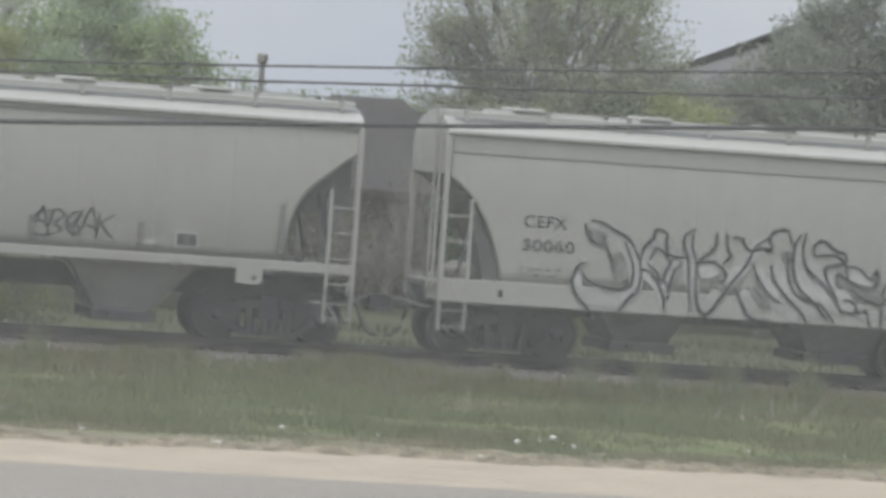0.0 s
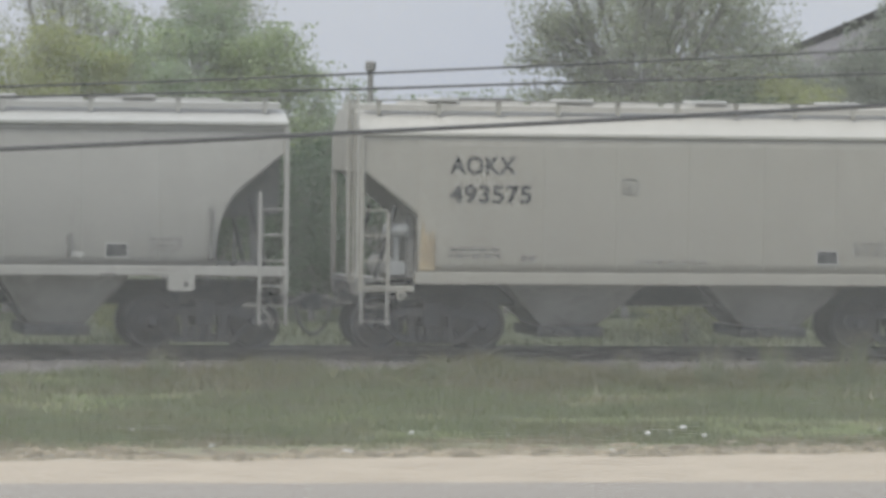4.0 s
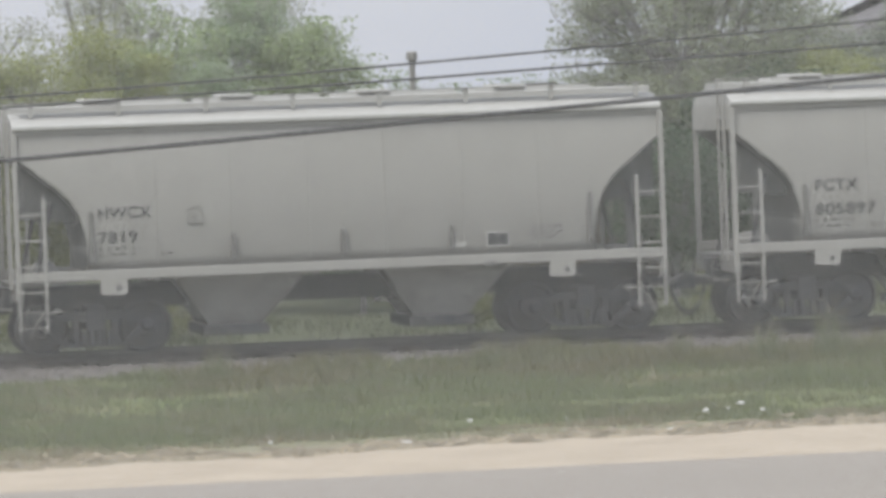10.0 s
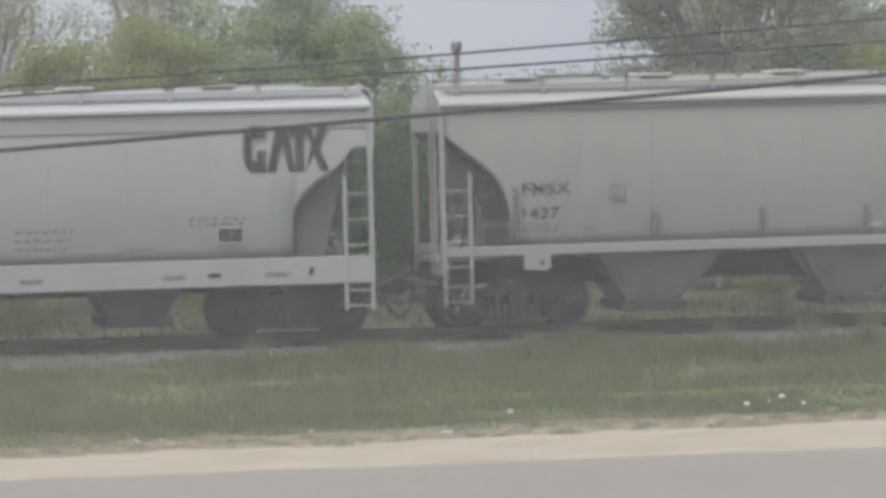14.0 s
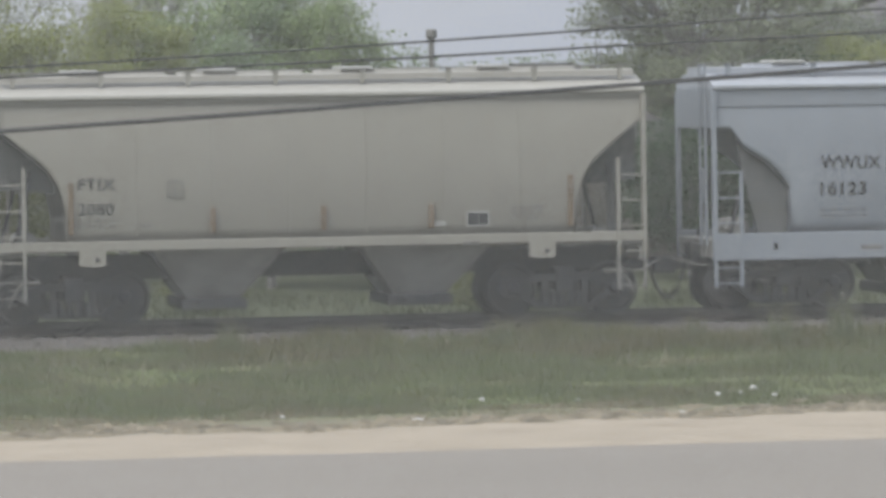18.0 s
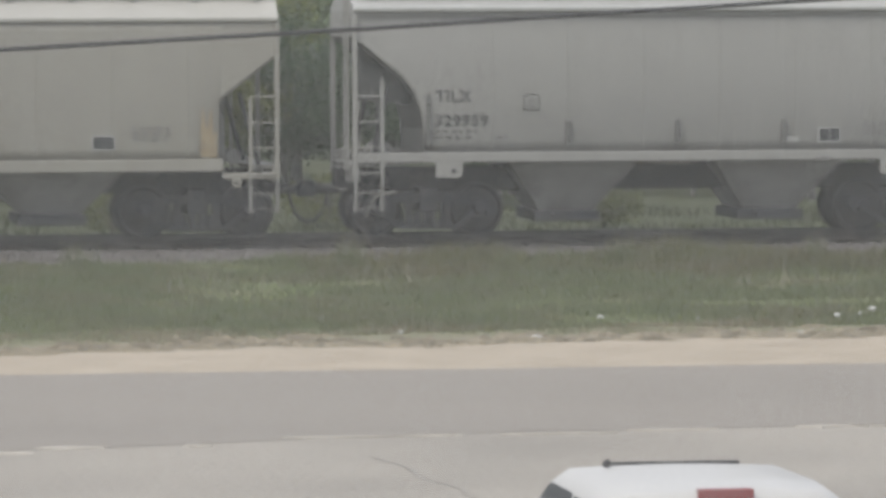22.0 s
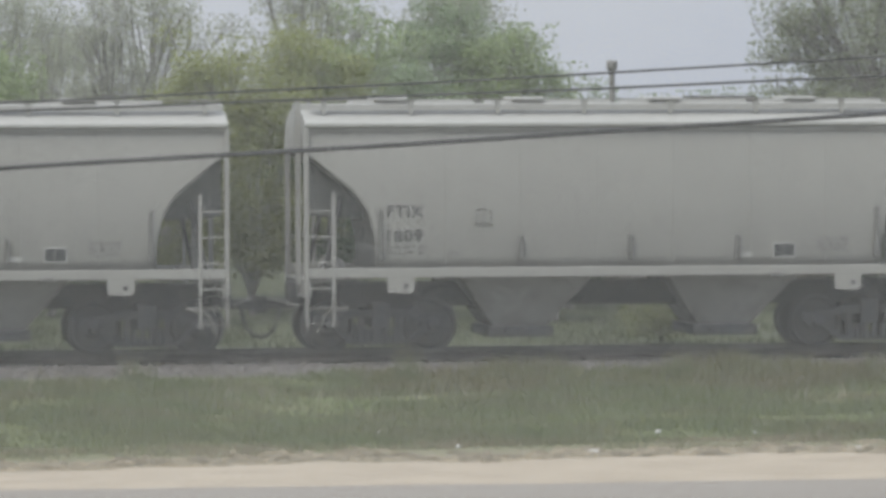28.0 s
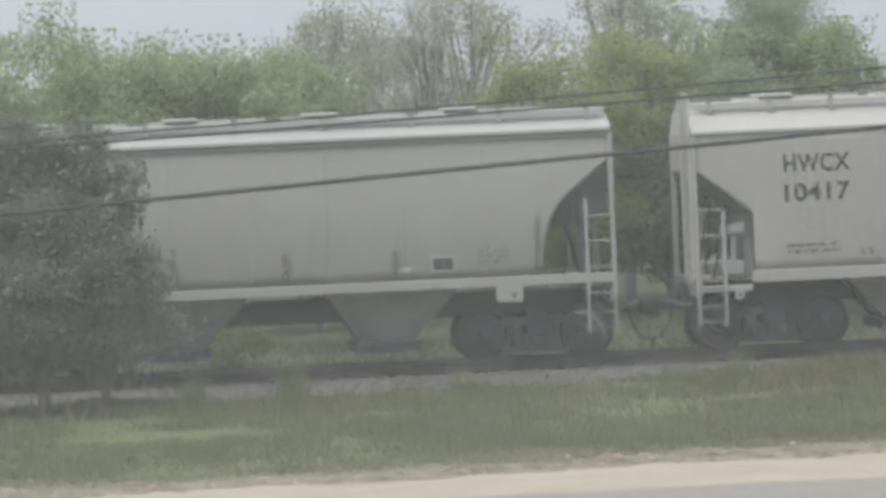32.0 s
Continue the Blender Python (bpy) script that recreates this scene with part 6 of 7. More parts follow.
class Shape:
    """A car body: its roofline and floor along x, its half width, and how far it leans in above the belt."""

    def __init__(self, top, floor, half, belt, lean, x0, x1, nose=0.35, tail=(0.20, 0.35)):
        self.tail = tail
        self.top, self.floor, self.half, self.belt, self.lean, self.x0, self.x1, self.nose = top, floor, half, belt, lean, x0, x1, nose

    def wide(self, x, z):
        w = self.half * (1 - 0.20 * max(0.0, 1 - (self.x1 - x) / self.nose) ** 2.2 - self.tail[0] * max(0.0, 1 - (x - self.x0) / self.tail[1]) ** 2)
        b = lerp_table(self.belt, x)
        if z > b:
            w -= 0.04 + (z - b) * self.lean
        elif z > b - 0.25:
            w -= 0.16 * (z - b + 0.25)
        else:
            w -= 0.07 * (b - 0.25 - z)
        t = lerp_table(self.top, x)
        r = 0.11
        if z > t - r:
            w -= 0.10 * (1 - math.sqrt(max(0.0, 1 - ((z - t + r) / r) ** 2)))
        return w

    def mesh(self, n=54, k=16):
        bm = bmesh.new()
        xs = sorted({self.x0 + (self.x1 - self.x0) * i / n for i in range(n + 1)} | {p[0] for p in self.top if self.x0 <= p[0] <= self.x1})
        rings = []
        for x in xs:
            t, f = lerp_table(self.top, x), lerp_table(self.floor, x)
            near = [(-self.wide(x, f + (t - f) * i / k), f + (t - f) * i / k) for i in range(k + 1)]
            ring = [(0, f)] + near + [(near[-1][0] * 0.5, t + 0.015), (0, t + 0.02)] + [(-near[-1][0] * 0.5, t + 0.015)] + [(-y, z) for y, z in reversed(near)]
            rings.append([bm.verts.new((x, y, z)) for y, z in ring])
        for a, b in zip(rings, rings[1:]):
            for i in range(len(a)):
                j = (i + 1) % len(a)
                bm.faces.new((a[i], a[j], b[j], b[i])).smooth = True
        bm.faces.new(rings[0][::-1])
        bm.faces.new(rings[-1])
        bmesh.ops.recalc_face_normals(bm, faces=bm.faces[:])
        return bm

    def patch(self, pts, proud=0.006, side=-1, cells=10):
        """A panel that follows the body's side, from an outline in x and z."""
        bm = bmesh.new()
        xs = [p[0] for p in pts]
        x0, x1 = min(xs), max(xs)
        cols = []
        for i in range(cells + 1):
            x = x0 + (x1 - x0) * (i + (0.001 if i == 0 else -0.001 if i == cells else 0)) / cells
            zs = []
            for (a, za), (b, zb) in zip(pts, pts[1:] + pts[:1]):
                if min(a, b) <= x <= max(a, b) and a != b:
                    zs.append(za + (zb - za) * (x - a) / (b - a))
            lo, hi = min(zs), max(zs)
            cols.append([bm.verts.new((x, side * (self.wide(x, lo + (hi - lo) * j / 5) + proud), lo + (hi - lo) * j / 5)) for j in range(6)])
        for a, b in zip(cols, cols[1:]):
            for j in range(5):
                bm.faces.new((a[j], b[j], b[j + 1], a[j + 1]))
        bmesh.ops.recalc_face_normals(bm, faces=bm.faces[:])
        r = bmesh.ops.solidify(bm, geom=bm.faces[:], thickness=0.004)
        return bm


def road_wheel(car, x, y, r, spokes, thin=0.022, edge=None):
    out = -1 if y < 0 else 1
    w = part("wheel", turned(bmesh.new(), 0, 0, [(-0.05, r * 0.72), (-0.12, r * 0.77), (-0.12, r * 0.94), (-0.08, r), (0.08, r), (0.12, r * 0.94), (0.12, r * 0.77), (0.05, r * 0.72)], 40), M_RUBBER, car, "black tyre on alloy rim", smooth=True)
    rim = part("rim", turned(bmesh.new(), 0, 0, [(out * 0.06, r * 0.10), (out * 0.06, r * 0.72), (out * 0.115, r * 0.77), (out * 0.122, r * 0.76), (out * 0.095, r * 0.72), (out * 0.085, r * 0.1)], 32), M_BLACK, w)
    bm = bmesh.new()
    for i in range(spokes):
        a = i * math.tau / spokes
        c, s = math.cos(a), math.sin(a)
        q = []
        for d, h, y0 in ((0.10, thin * 0.7, 0.108), (0.72, thin, 0.118)):
            for sg in (1, -1):
                q.append((r * d * c - sg * h * s, out * y0, r * d * s + sg * h * c))
        v = [bm.verts.new(p) for p in (q[0], q[1], q[3], q[2])]
        u = [bm.verts.new((p[0], p[1] - out * 0.03, p[2])) for p in (q[0], q[1], q[3], q[2])]
        bm.faces.new(v)
        for k in range(4):
            bm.faces.new((v[k], v[(k + 1) % 4], u[(k + 1) % 4], u[k]))
    turned(bm, 0, 0, [(out * 0.09, r * 0.15), (out * 0.128, r * 0.13)], 16)
    bmesh.ops.recalc_face_normals(bm, faces=bm.faces[:])
    part("spokes", bm, M_ALLOY, w)
    # Flat dark ring that paints the shaded wheel-well gap round the tyre.
    ring = [((r + 0.08) * math.cos(k * math.pi / 20), 0.02 + (r + 0.085) * math.sin(k * math.pi / 20)) for k in range(21)] + [(r * 0.93 * math.cos(k * math.pi / 20), r * 0.93 * math.sin(k * math.pi / 20)) for k in range(20, -1, -1)]
    part("arch", prismed(ring, -0.004, 0.004), edge or M_BLACK, car).location = (x, out * (abs(y) + 0.112), r)
    w.location = (x, y + out * 0.012, r)
    return w


def suv():
    s = Shape(top=[(0.10, 0.90), (0.13, 1.0), (0.17, 1.14), (0.22, 1.33), (0.36, 1.52), (0.50, 1.68), (0.64, 1.76), (0.95, 1.82), (1.6, 1.85), (2.4, 1.83), (2.85, 1.785), (3.2, 1.67), (3.6, 1.485), (3.95, 1.325), (4.1, 1.30), (4.6, 1.225), (4.85, 1.10), (4.98, 0.86), (5.06, 0.68)],
              floor=[(0.0, 0.62), (0.1, 0.52), (0.5, 0.36), (0.9, 0.32), (4.6, 0.30), (5.0, 0.34), (5.06, 0.48)],
              half=0.98, belt=[(0, 1.36), (1.0, 1.34), (4.0, 1.18), (5.1, 1.1)], lean=0.36, x0=0.10, x1=5.06, tail=(0.36, 0.6))
    car = thing("suv", "silver mid-size SUV with dark tinted windows on the road", "car")
    part("body", s.mesh(), M_SILVER, car)
    for sd in (-1, 1):
        part("side_window", s.patch([(0.68, 1.38), (0.74, 1.49), (0.88, 1.585), (1.08, 1.645), (1.56, 1.695), (1.39, 1.32), (0.73, 1.35)], 0.008, sd), M_GLASS, car)
        part("side_window", s.patch([(1.55, 1.31), (1.71, 1.70), (2.45, 1.715), (2.9, 1.655), (3.3, 1.49), (3.72, 1.22)], 0.008, sd, 14), M_GLASS, car)
        part("tail_lamp", s.patch([(0.17, 1.09), (0.19, 1.21), (0.30, 1.235), (0.54, 1.22), (0.48, 1.10), (0.3, 1.06)], 0.01, sd), M_RED, car)
        part("headlamp", s.patch([(4.48, 1.06), (4.52, 1.13), (4.78, 1.02), (4.90, 0.88), (4.72, 0.92)], 0.012, sd), M_CLEAR, car)
        part("lower_cladding", s.patch([(0.13, 0.54), (0.13, 0.68), (0.82, 0.63), (0.82, 0.36), (0.4, 0.42)], 0.008, sd), M_TRIM, car)
        part("lower_cladding", s.patch([(1.62, 0.325), (1.62, 0.56), (3.76, 0.56), (3.76, 0.325)], 0.008, sd), M_TRIM, car)
        part("lower_cladding", s.patch([(4.68, 0.32), (4.68, 0.62), (5.04, 0.66), (5.04, 0.42)], 0.008, sd), M_TRIM, car)
        part("door_seam", s.patch([(1.665, 0.6), (1.665, 1.30), (1.675, 1.30), (1.675, 0.6)], 0.004, sd, 2), M_TRIM, car)
        part("door_seam", s.patch([(2.735, 0.58), (2.735, 1.28), (2.745, 1.28), (2.745, 0.58)], 0.004, sd, 2), M_TRIM, car)
        part("door_seam", s.patch([(3.76, 0.58), (3.76, 1.2), (3.77, 1.2), (3.77, 0.58)], 0.004, sd, 2), M_TRIM, car)
        part("windscreen_side", s.patch([(3.12, 1.615), (3.22, 1.60), (3.60, 1.435), (3.94, 1.285), (3.86, 1.27), (3.5, 1.42)], 0.006, sd, 8), M_GLASS, car)
        part("window_pillar", s.patch([(2.62, 1.25), (2.64, 1.67), (2.68, 1.67), (2.67, 1.25)], 0.011, sd, 3), M_BLACK, car)
        for x in (1.78, 2.80):
            h = part("door_handle", boxed(x, x + 0.22, sd * 1.0 - 0.018, sd * 1.0 + 0.018, 1.03, 1.065, bevel=0.01), M_SILVER, car)
            part("handle_cup", s.patch([(x + 0.06, 1.015), (x + 0.06, 1.08), (x + 0.16, 1.08), (x + 0.16, 1.015)], 0.005, sd, 4), M_TRIM, h)
        bm = bmesh.new()
        bmesh.ops.create_uvsphere(bm, u_segments=14, v_segments=8, radius=0.12)
        for v in bm.verts:
            v.co = Vector((v.co.x * 0.8 + 3.50, v.co.y * 0.9 + sd * 1.05, v.co.z * 0.75 + 1.27))
        part("mirror", bm, M_SILVER, car, smooth=True)
        part("roof_rail", tubed([(0.85, sd * 0.66, 1.85), (1.0, sd * 0.66, 1.89), (2.35, sd * 0.66, 1.89), (2.5, sd * 0.66, 1.85)], 0.02, 8), M_ALLOY, car)
        part("roof_trim", boxed(0.95, 2.42, sd * 0.66 - 0.02, sd * 0.66 + 0.02, 1.83, 1.868, bevel=0.008), M_BLACK, car)
    part("rear_spoiler", boxed(0.44, 0.72, -0.62, 0.62, 1.715, 1.75, bevel=0.015), M_SILVER, car)
    part("rear_bumper", boxed(0.07, 0.30, -0.62, 0.62, 0.52, 0.86, bevel=0.06), M_SILVER, car)
    part("bumper_cladding", boxed(0.08, 0.36, -0.66, 0.66, 0.38, 0.56, bevel=0.04), M_TRIM, car)
    part("rear_window", s_rear([(0.235, 1.35), (0.49, 1.655)], 0.74, 0.64), M_GLASS, car)
    part("windscreen", s_rear([(3.93, 1.335), (3.26, 1.635)], 0.80, 0.66, 0.04), M_GLASS, car)
    part("hood_vent", boxed(4.10, 4.32, -0.62, -0.55, 1.235, 1.262, bevel=0.005), M_BLACK, car)
    part("grille", boxed(5.0, 5.05, -0.5, 0.5, 0.60, 0.80, bevel=0.01), M_BLACK, car)
    part("number_plate", boxed(0.115, 0.14, -0.16, 0.16, 0.90, 1.02), M_WHITE, car)
    for x in (1.21, 4.17):
        for y in (-0.88, 0.88):
            SPINNING.append((road_wheel(car, x, y, 0.362, 15, 0.010, M_BLACK), 23.5, 17))
    for c in car.children:
        c.location = (c.location.x * 0.985 - 0.20, c.location.y * 0.94, c.location.z if c.name.startswith("wheel") else c.location.z * 0.985)
        if not c.name.startswith("wheel"):
            c.scale = (0.985, 0.94, 0.985)
    return car


def s_rear(run, w0, w1, lift=0.032):
    """A slanting pane across the car."""
    (xa, za), (xb, zb) = run
    n = Vector((-(zb - za), 0, (xb - xa))).normalized() * lift
    if n.z < 0:
        n = -n
    bm = bmesh.new()
    v = [bm.verts.new(Vector(p) + n) for p in ((xa, -w0, za), (xa, w0, za), (xb, w1, zb), (xb, -w1, zb))]
    bm.faces.new(v)
    bmesh.ops.solidify(bm, geom=bm.faces[:], thickness=0.006)
    return bm


def pickup(label, cab0, cab1, detail=True, sash=1.50):
    """A white pickup truck; the cab's roof runs from cab0 to cab1."""
    car = thing("pickup_truck", label, "pickup truck")
    glass0 = cab1 + 0.62
    drop = 0.065 if detail else 0.0
    fin = cab1 - 0.30 if not detail else cab0 + 0.16
    s = Shape(top=[(cab0 - 0.10, 1.05), (cab0 - 0.045, 1.62 - drop), (cab0 + 0.02, 1.715 - drop), (cab0 + 0.5, 1.745 - drop), (cab1 - 0.15, 1.735 - drop), (cab1, 1.66 - drop), (glass0, 1.28), (glass0 + 0.12, 1.30), (glass0 + 0.7, 1.29), (4.95, 1.25), (5.07, 1.13), (5.13, 0.93)],
              floor=[(cab0 - 0.1, 0.38), (4.9, 0.38), (5.13, 0.5)], half=0.94 if detail else 1.0, belt=[(0, 1.06), (glass0, 1.08), (5.3, 1.2)], lean=0.26, x0=cab0 - 0.10, x1=5.13, nose=0.3)
    part("cab", s.mesh(46), M_WHITECAR, car)
    b1 = cab0 - 0.12
    bed = part("cargo_bed", bmesh.new(), M_WHITECAR, car, "white open cargo bed")
    bm = bmesh.new()
    for y in (-0.94, 0.86):
        box(bm, 0.02, b1, y, y + 0.08, 0.42, 1.06, bevel=0.02)
    box(bm, 0.02, b1, -0.86, 0.86, 0.50, 0.58)
    box(bm, b1 - 0.06, b1, -0.86, 0.86, 0.58, 1.02)
    bm.to_mesh(bed.data)
    bm.free()
    part("tailgate", boxed(-0.02, 0.05, -0.80, 0.80, 0.55, 1.04, bevel=0.02), M_WHITECAR, car)
    part("rear_bumper", boxed(-0.12, 0.05, -0.90, 0.90, 0.40, 0.56, bevel=0.03), M_CLEAR, car)
    part("number_plate", boxed(-0.135, -0.12, -0.16, 0.16, 0.42, 0.54), M_WHITE, car)
    part("front_bumper", prismed([(4.78, 0.40), (4.70, 0.66), (4.84, 0.77), (4.92, 0.90), (5.10, 0.91), (5.23, 0.74), (5.21, 0.40)], -0.96, 0.96), M_BLACK, car, "black steel front bumper")
    part("grille", boxed(5.06, 5.15, -0.55, 0.55, 0.86, 1.08, bevel=0.02), M_BLACK, car)
    for sd in (-1, 1):
        part("bed_rail", boxed(0.02, b1 - 0.02, sd * 0.90 - 0.045, sd * 0.90 + 0.045, 1.055, 1.085, bevel=0.01), M_BLACK, car)
        part("tail_lamp", boxed(-0.015, 0.14, sd * 0.90 - 0.05, sd * 0.90 + 0.055, 0.70, 0.98, bevel=0.02), M_RED, car)
        part("headlamp", s.patch([(4.60, 0.97), (4.66, 1.07), (4.98, 1.09), (5.08, 0.97)], 0.012, sd), M_CLEAR, car)
        mid = cab0 + (cab1 - cab0) * 0.42
        part("windscreen_side", s.patch([(cab1 + 0.06, 1.56 - drop), (cab1 + 0.14, 1.555 - drop), (glass0 - 0.03, 1.275), (glass0 - 0.16, 1.26)], 0.006, sd, 8), M_GLASS, car)
        part("side_window", s.patch([(cab0 + 0.13, 1.13), (cab0 + 0.14, sash - 0.04), (cab0 + 0.2, sash), (mid + 0.02, sash), (mid + 0.02, 1.10), (cab0 + 0.2, 1.09)], 0.008, sd), M_GLASS, car)
        part("side_window", s.patch([(mid + 0.14, 1.10), (mid + 0.12, sash + 0.01), (cab1 - 0.20, sash + 0.01), (cab1 - 0.05, sash - 0.04), (cab1 + 0.33, 1.12), (mid + 0.4, 1.09)], 0.008, sd), M_GLASS, car)
        for x in (cab0 + 0.05, mid + 0.08, cab1 + 0.50):
            part("door_seam", s.patch([(x - 0.006, 0.5), (x - 0.006, 1.06), (x + 0.006, 1.06), (x + 0.006, 0.5)], 0.004, sd, 2), M_TRIM, car)
        part("door_handle", boxed(mid + 0.14, mid + 0.40, sd * 0.94 - 0.02, sd * 0.94 + 0.02, 0.91, 0.955, bevel=0.01), M_BLACK, car)
        part("mirror", boxed(cab1 + 0.22, cab1 + 0.38, sd * 1.05 - 0.10, sd * 1.05 + 0.10, 1.08, 1.25, bevel=0.03), M_BLACK if detail else M_WHITECAR, car)
        part("fender_flare", prismed([(3.98 + 0.50 * math.cos(a), 0.40 + 0.50 * math.sin(a)) for a in [math.pi * i / 12 for i in range(13)]] + [(3.98 + 0.42 * math.cos(a), 0.40 + 0.42 * math.sin(a)) for a in [math.pi * (12 - i) / 12 for i in range(13)]], min(sd * 0.93, sd * 0.965), max(sd * 0.93, sd * 0.965)), M_WHITECAR, car).location.x = 0.47
        part("fender_flare", prismed([(1.0 + 0.50 * math.cos(a), 0.40 + 0.50 * math.sin(a)) for a in [math.pi * i / 12 for i in range(13)]] + [(1.0 + 0.42 * math.cos(a), 0.40 + 0.42 * math.sin(a)) for a in [math.pi * (12 - i) / 12 for i in range(13)]], min(sd * 0.93, sd * 0.965), max(sd * 0.93, sd * 0.965)), M_WHITECAR, car).location.x = 0.20
    part("rear_window", s_rear([(cab0 - 0.085, 1.14), (cab0 - 0.035, 1.52)], 0.66, 0.58, 0.03), M_GLASS, car)
    if not detail:
        part("high_brake_lamp", boxed(cab0 - 0.045, cab0 + 0.035, -0.18, 0.18, 1.675, 1.748, bevel=0.012), M_RED, car)
    part("windscreen", s_rear([(glass0 - 0.02, 1.30), (cab1 + 0.05, 1.64 - drop)], 0.78, 0.66, 0.045), M_GLASS, car)
    part("windscreen_edge", boxed(cab1 - 0.16, cab1 - 0.10, -0.46, 0.46, 1.745 - drop, 1.768 - drop, bevel=0.01), M_BLACK, car)
    part("aerial_fin", prismed([(fin, 1.73 - drop), (fin + 0.20, 1.73 - drop), (fin + 0.02, 1.80 - drop)], 0.44 if not detail else -0.22, 0.47 if not detail else -0.18), M_BLACK, car)
    for x in (1.20, 4.45):
        for y in (-0.83, 0.83):
            w = road_wheel(car, x, y, 0.39, 6)
            if detail:
                SPINNING.append((w, 30.0, 13))
    return car, s


def build_traffic():
    TRAFFIC.append((suv(), 9.15, 62.7, 23.5, 25.2))
    truck, s = pickup("white pickup truck with pest-spraying gear in its bed", 2.10, 3.36)
    # a leaf-shaped emblem and pale lettering blocks on the door, a line of small bars on the bed
    e = part("door_emblem", s.patch([(2.28, 0.62), (2.38, 0.86), (2.43, 0.9), (2.48, 0.86), (2.56, 0.62)], 0.008, -1), M_LOGO_BLUE, truck, "blue-grey leaf emblem")
    bm = bmesh.new()
    for x, w, h in ((2.60, 0.10, 0.14), (2.72, 0.10, 0.14), (2.84, 0.07, 0.14), (2.93, 0.10, 0.14)):
        box(bm, x, x + w * 0.3, -0.945, -0.925, 0.70, 0.70 + h)
        box(bm, x + w * 0.7, x + w, -0.945, -0.925, 0.70, 0.70 + h)
        box(bm, x, x + w, -0.945, -0.925, 0.70, 0.725)
    part("door_lettering", bm, M_LOGO_BLUE, truck, "blue-grey lettering blocks")
    bm = bmesh.new()
    for x in (3.06, 3.18, 3.30, 3.42):
        box(bm, x, x + 0.03, -0.945, -0.925, 0.70, 0.83)
        box(bm, x + 0.06, x + 0.09, -0.945, -0.925, 0.70, 0.83)
    part("door_lettering", bm, M_LOGO_PALE, truck, "pale lettering blocks")
    bm = bmesh.new()
    for i in range(10):
        box(bm, 0.16 + i * 0.082, 0.21 + i * 0.082, -0.948, -0.938, 0.955, 1.0)
    part("bed_stencil", bm, M_TRIM, truck, "row of small dark bars")
    TRAFFIC.append((truck, 2.35, 60.4, 30.0, 16.5))
    gear = []
    g = thing("tool_case", "grey flat plastic tool cases in the truck bed", "tool case")
    part("case", boxed(0.12, 0.78, -0.80, -0.1, 0.59, 1.17, bevel=0.03), M_TRIM, g)
    part("case", boxed(0.18, 0.62, -0.78, -0.2, 1.17, 1.23, bevel=0.02), M_BLACK, g)
    gear.append(g)
    g = thing("spray_tank", "white plastic spray tank in the truck bed", "tank")
    part("tank", boxed(0.80, 1.02, -0.75, 0.2, 0.59, 1.27, bevel=0.04), M_WHITE, g)
    part("tank", boxed(1.62, 1.76, -0.75, 0.2, 0.59, 1.30, bevel=0.04), M_WHITE, g)
    gear.append(g)
    g = thing("hose_reel", "dark green garden hose wound on a reel", "hose reel")
    coil = [(1.12 + k * 0.072 / 24, 0.26 * math.cos(k * math.tau / 24) - 0.3, 1.08 + 0.27 * math.sin(k * math.tau / 24)) for k in range(24 * 6 + 13)]
    part("hose", tubed(coil, 0.034, 6), M_GREEN, g)
    part("drum", tubed([(1.08, -0.3, 1.08), (1.60, -0.3, 1.08)], 0.22, 16), M_GREEN, g)
    part("stand", boxed(1.10, 1.58, -0.6, 0.0, 0.58, 0.80, bevel=0.02), M_WHITE, g)
    gear.append(g)
    g = thing("yellow_pole", "long yellow pole sticking out behind the truck bed", "pole")
    part("rod", tubed([(1.9, 0.25, 0.90), (0.2, 0.3, 1.15), (-0.58, 0.32, 1.32)], 0.017, 8), M_YELLOW, g)
    gear.append(g)
    for g in gear:
        TRAFFIC.append((g, 2.35, 60.4, 30.0, 16.5))
    parked, _ = pickup("white crew-cab pickup truck parked in the lot", 1.62, 3.52, False, 1.64)
    parked.matrix_basis = pose(6.83, 31.45, 0.0, 0, 0, 90)


build_traffic()


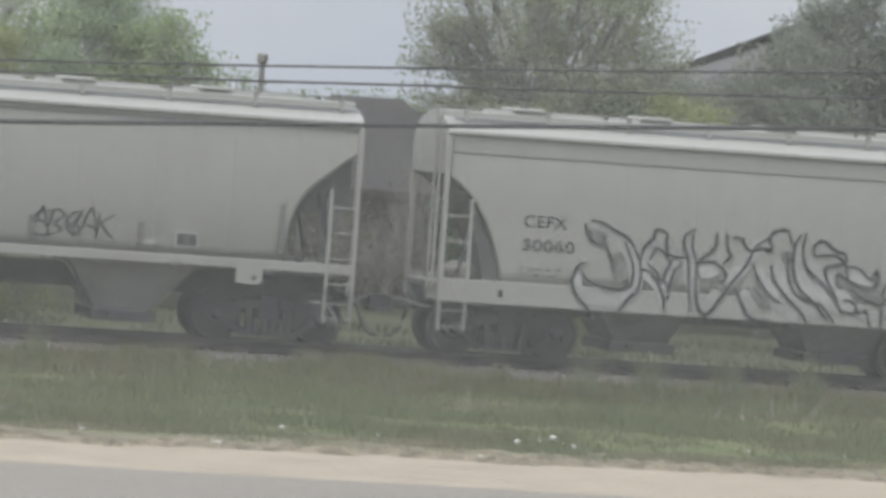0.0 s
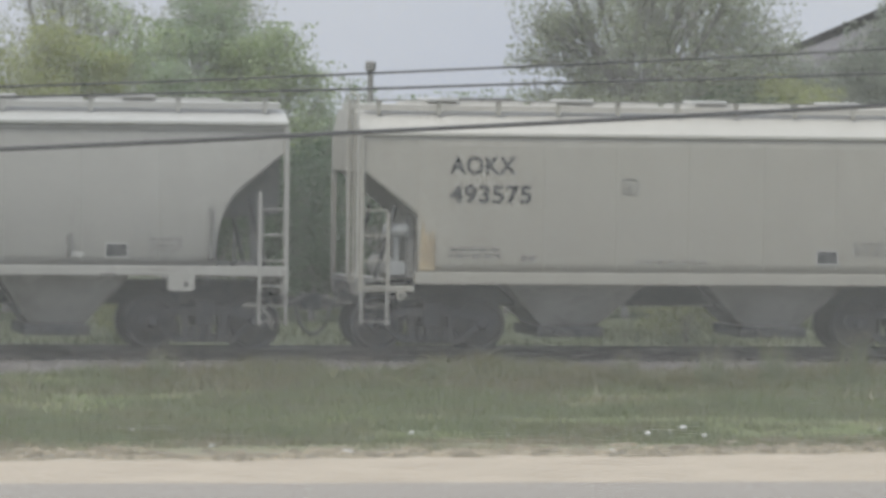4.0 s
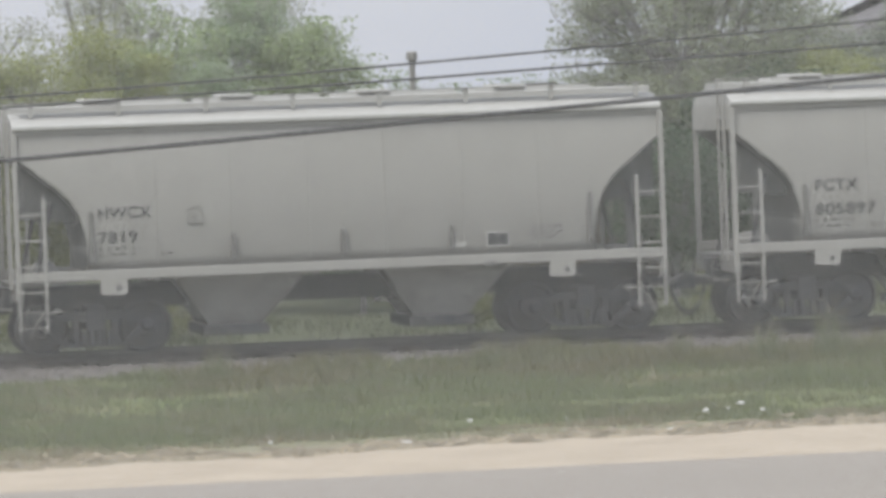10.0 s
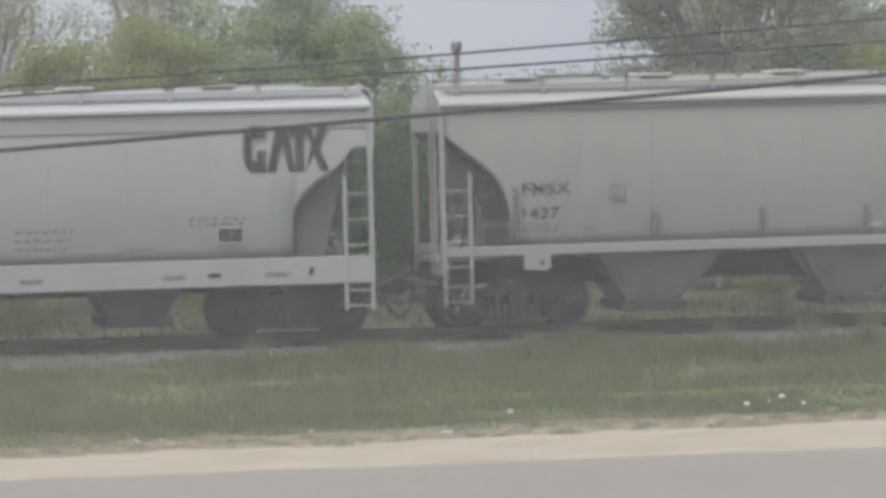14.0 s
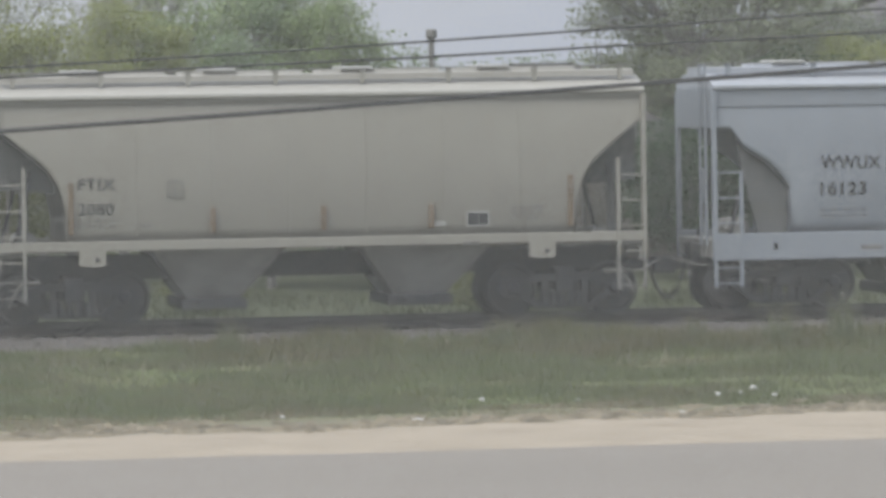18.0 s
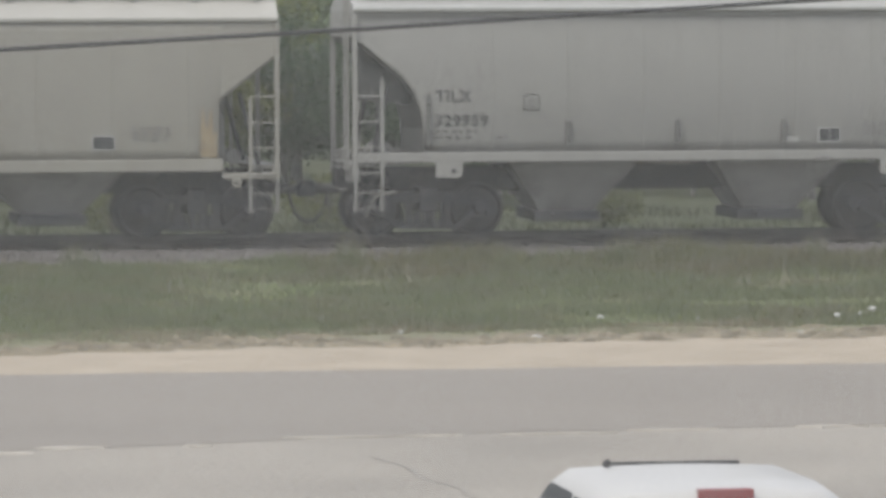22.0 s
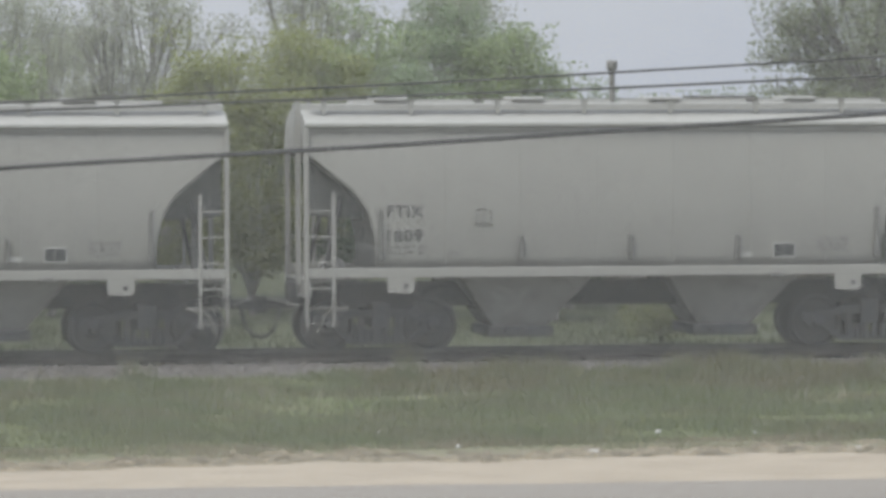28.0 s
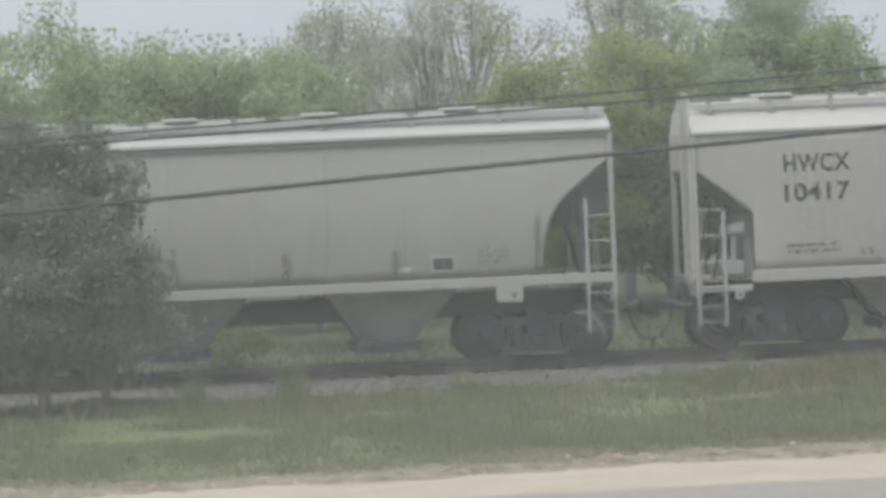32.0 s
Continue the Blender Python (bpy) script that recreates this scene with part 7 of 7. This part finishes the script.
# ---- wires, pole, litter ----
def build_small():
    for name, label, a, b, c, r in (("cable", "thick black telephone cable strung over the road", 4.075, 0.0515, 0.00033, 0.026),
                                    ("wire", "thin black overhead wire", 4.835, 0.033, 0.0010, 0.013),
                                    ("wire", "thin black overhead wire", 4.77, 0.028, 0.0005, 0.014)):
        rng = random.Random(name + str(a))
        pts = [(x, 58.0, a + b * x + c * x * x + rng.uniform(-0.006, 0.006)) for x in range(-36, 61, 2)]
        tagged(part(name, tubed(pts, r, 8), M_WIRE, None, smooth=True), label, name, "overhead lines")
    for x in (-36, 60):
        u = thing("utility_pole", "weathered timber utility pole carrying the overhead lines", "utility pole", "utility poles", at=pose(x, 58.1, -0.3))
        part("shaft", tubed([(0, 0.02, 0), (0, 0.02, 11.5)], [0.16, 0.11], 14), M_BARK, u)
        part("crossarm", boxed(-0.06, 0.06, -1.1, 1.1, 10.6, 10.74, bevel=0.01), M_BARK, u)
        part("line_clamp", boxed(-0.08, 0.08, -0.16, 0.0, 3.0 if x < 0 else 6.5, 5.6 if x < 0 else 10.9, bevel=0.01), M_TRUCK, u)
    p = thing("vent_pole", "grey steel pole with a capped top beyond the trees", "pole", at=pose(22.6 * 134 / 130, 134, 0.45))
    part("shaft", tubed([(0, 0, -0.1), (0, 0, 5.45)], 0.075, 12), M_DARKPAINT, p)
    part("cap", tube(bmesh.new(), [(0, 0, 5.40), (0, 0, 5.48), (0, 0, 5.64), (0, 0, 5.68)], [0.08, 0.14, 0.14, 0.10], 12), M_DARKPAINT, p)
    # scraps of paper and cartons in the grass
    rng = random.Random(12)
    for i, (x, y, s) in enumerate(((14.57, 79.78, 0.085), (11.07, 76.78, 0.07), (18.17, 79.55, 0.085), (19.07, 81.07, 0.10), (10.4, 80.52, 0.06), (12.84, 75.37, 0.11), (15.94, 79.19, 0.045), (16.75, 75.67, 0.07), (7.75, 86.95, 0.06), (18.95, 79.1, 0.07), (18.6, 79.9, 0.05), (22.1, 80.6, 0.06), (23.6, 80.4, 0.045))):
        bm = bmesh.new()
        bmesh.ops.create_icosphere(bm, subdivisions=2, radius=s * 0.58)
        for v in bm.verts:
            q = 1 + 0.45 * noise.noise(v.co * (9 + i) + Vector((i, 0, 0)))
            v.co = Vector((v.co.x * q * (1.9 if i in (5, 7) else 1.0), v.co.y * q, v.co.z * q * (0.3 if i in (5, 7) else 0.6)))
        o = part("paper_litter", bm, M_LITTER, None)
        z = lie(y) + s * (0.15 if i in (5, 7) else 0.35) + (0.05 if y > 78 else 0.0)
        k = (EYE[2] - z) / EYE[2]
        o.location = (x * k, y * k, z)
        o.rotation_euler = (0, 0, rng.uniform(0, 6))
        tagged(o, "crumpled white paper scrap lying in the grass", "litter", "litter on the verge")


build_small()


# ---- movement ----
ROLL = [(0, -125.10), (1, -117.79), (2, -110.40), (3, -102.96), (3.5, -99.24), (5.5, -84.16), (6, -80.34), (7, -72.65), (8, -64.91), (9, -57.08), (10, -49.17), (11, -41.18), (12, -33.14), (13, -25.02), (14, -16.79), (15, -8.45), (15.5, -4.27), (17.5, 12.71), (18, 17.02), (19, 25.68), (20, 34.44), (21, 43.27), (22, 52.19), (23, 61.13), (24, 70.19), (25, 79.22), (25.5, 83.78), (27.5, 102.33), (28, 107.05), (29, 116.56), (30, 126.16), (31, 135.86), (32, 145.64)]


def motions():
    """The train rolls past to the left, gathering speed; the road vehicles pass to the right."""
    for car, s in STOCK:
        walk(car, [(t, pose(s - u, NEAR, RAIL)) for t, u in ROLL])
    for ob, x, y, when, speed in TRAFFIC:
        walk(ob, [(t, pose(x + speed * (t - when), y, 0.02)) for t in range(0, 33)])
    for wheel, when, n in SPINNING:
        x, y, z = wheel.location
        start = frame(when) - n
        rows = [((start + i - 1) / FPS, pose(x, y, z, 0, 62 * i, 0)) for i in range(2 * n)]
        walk(wheel, [(0, rows[0][1]), *rows, (32, rows[-1][1])])


motions()
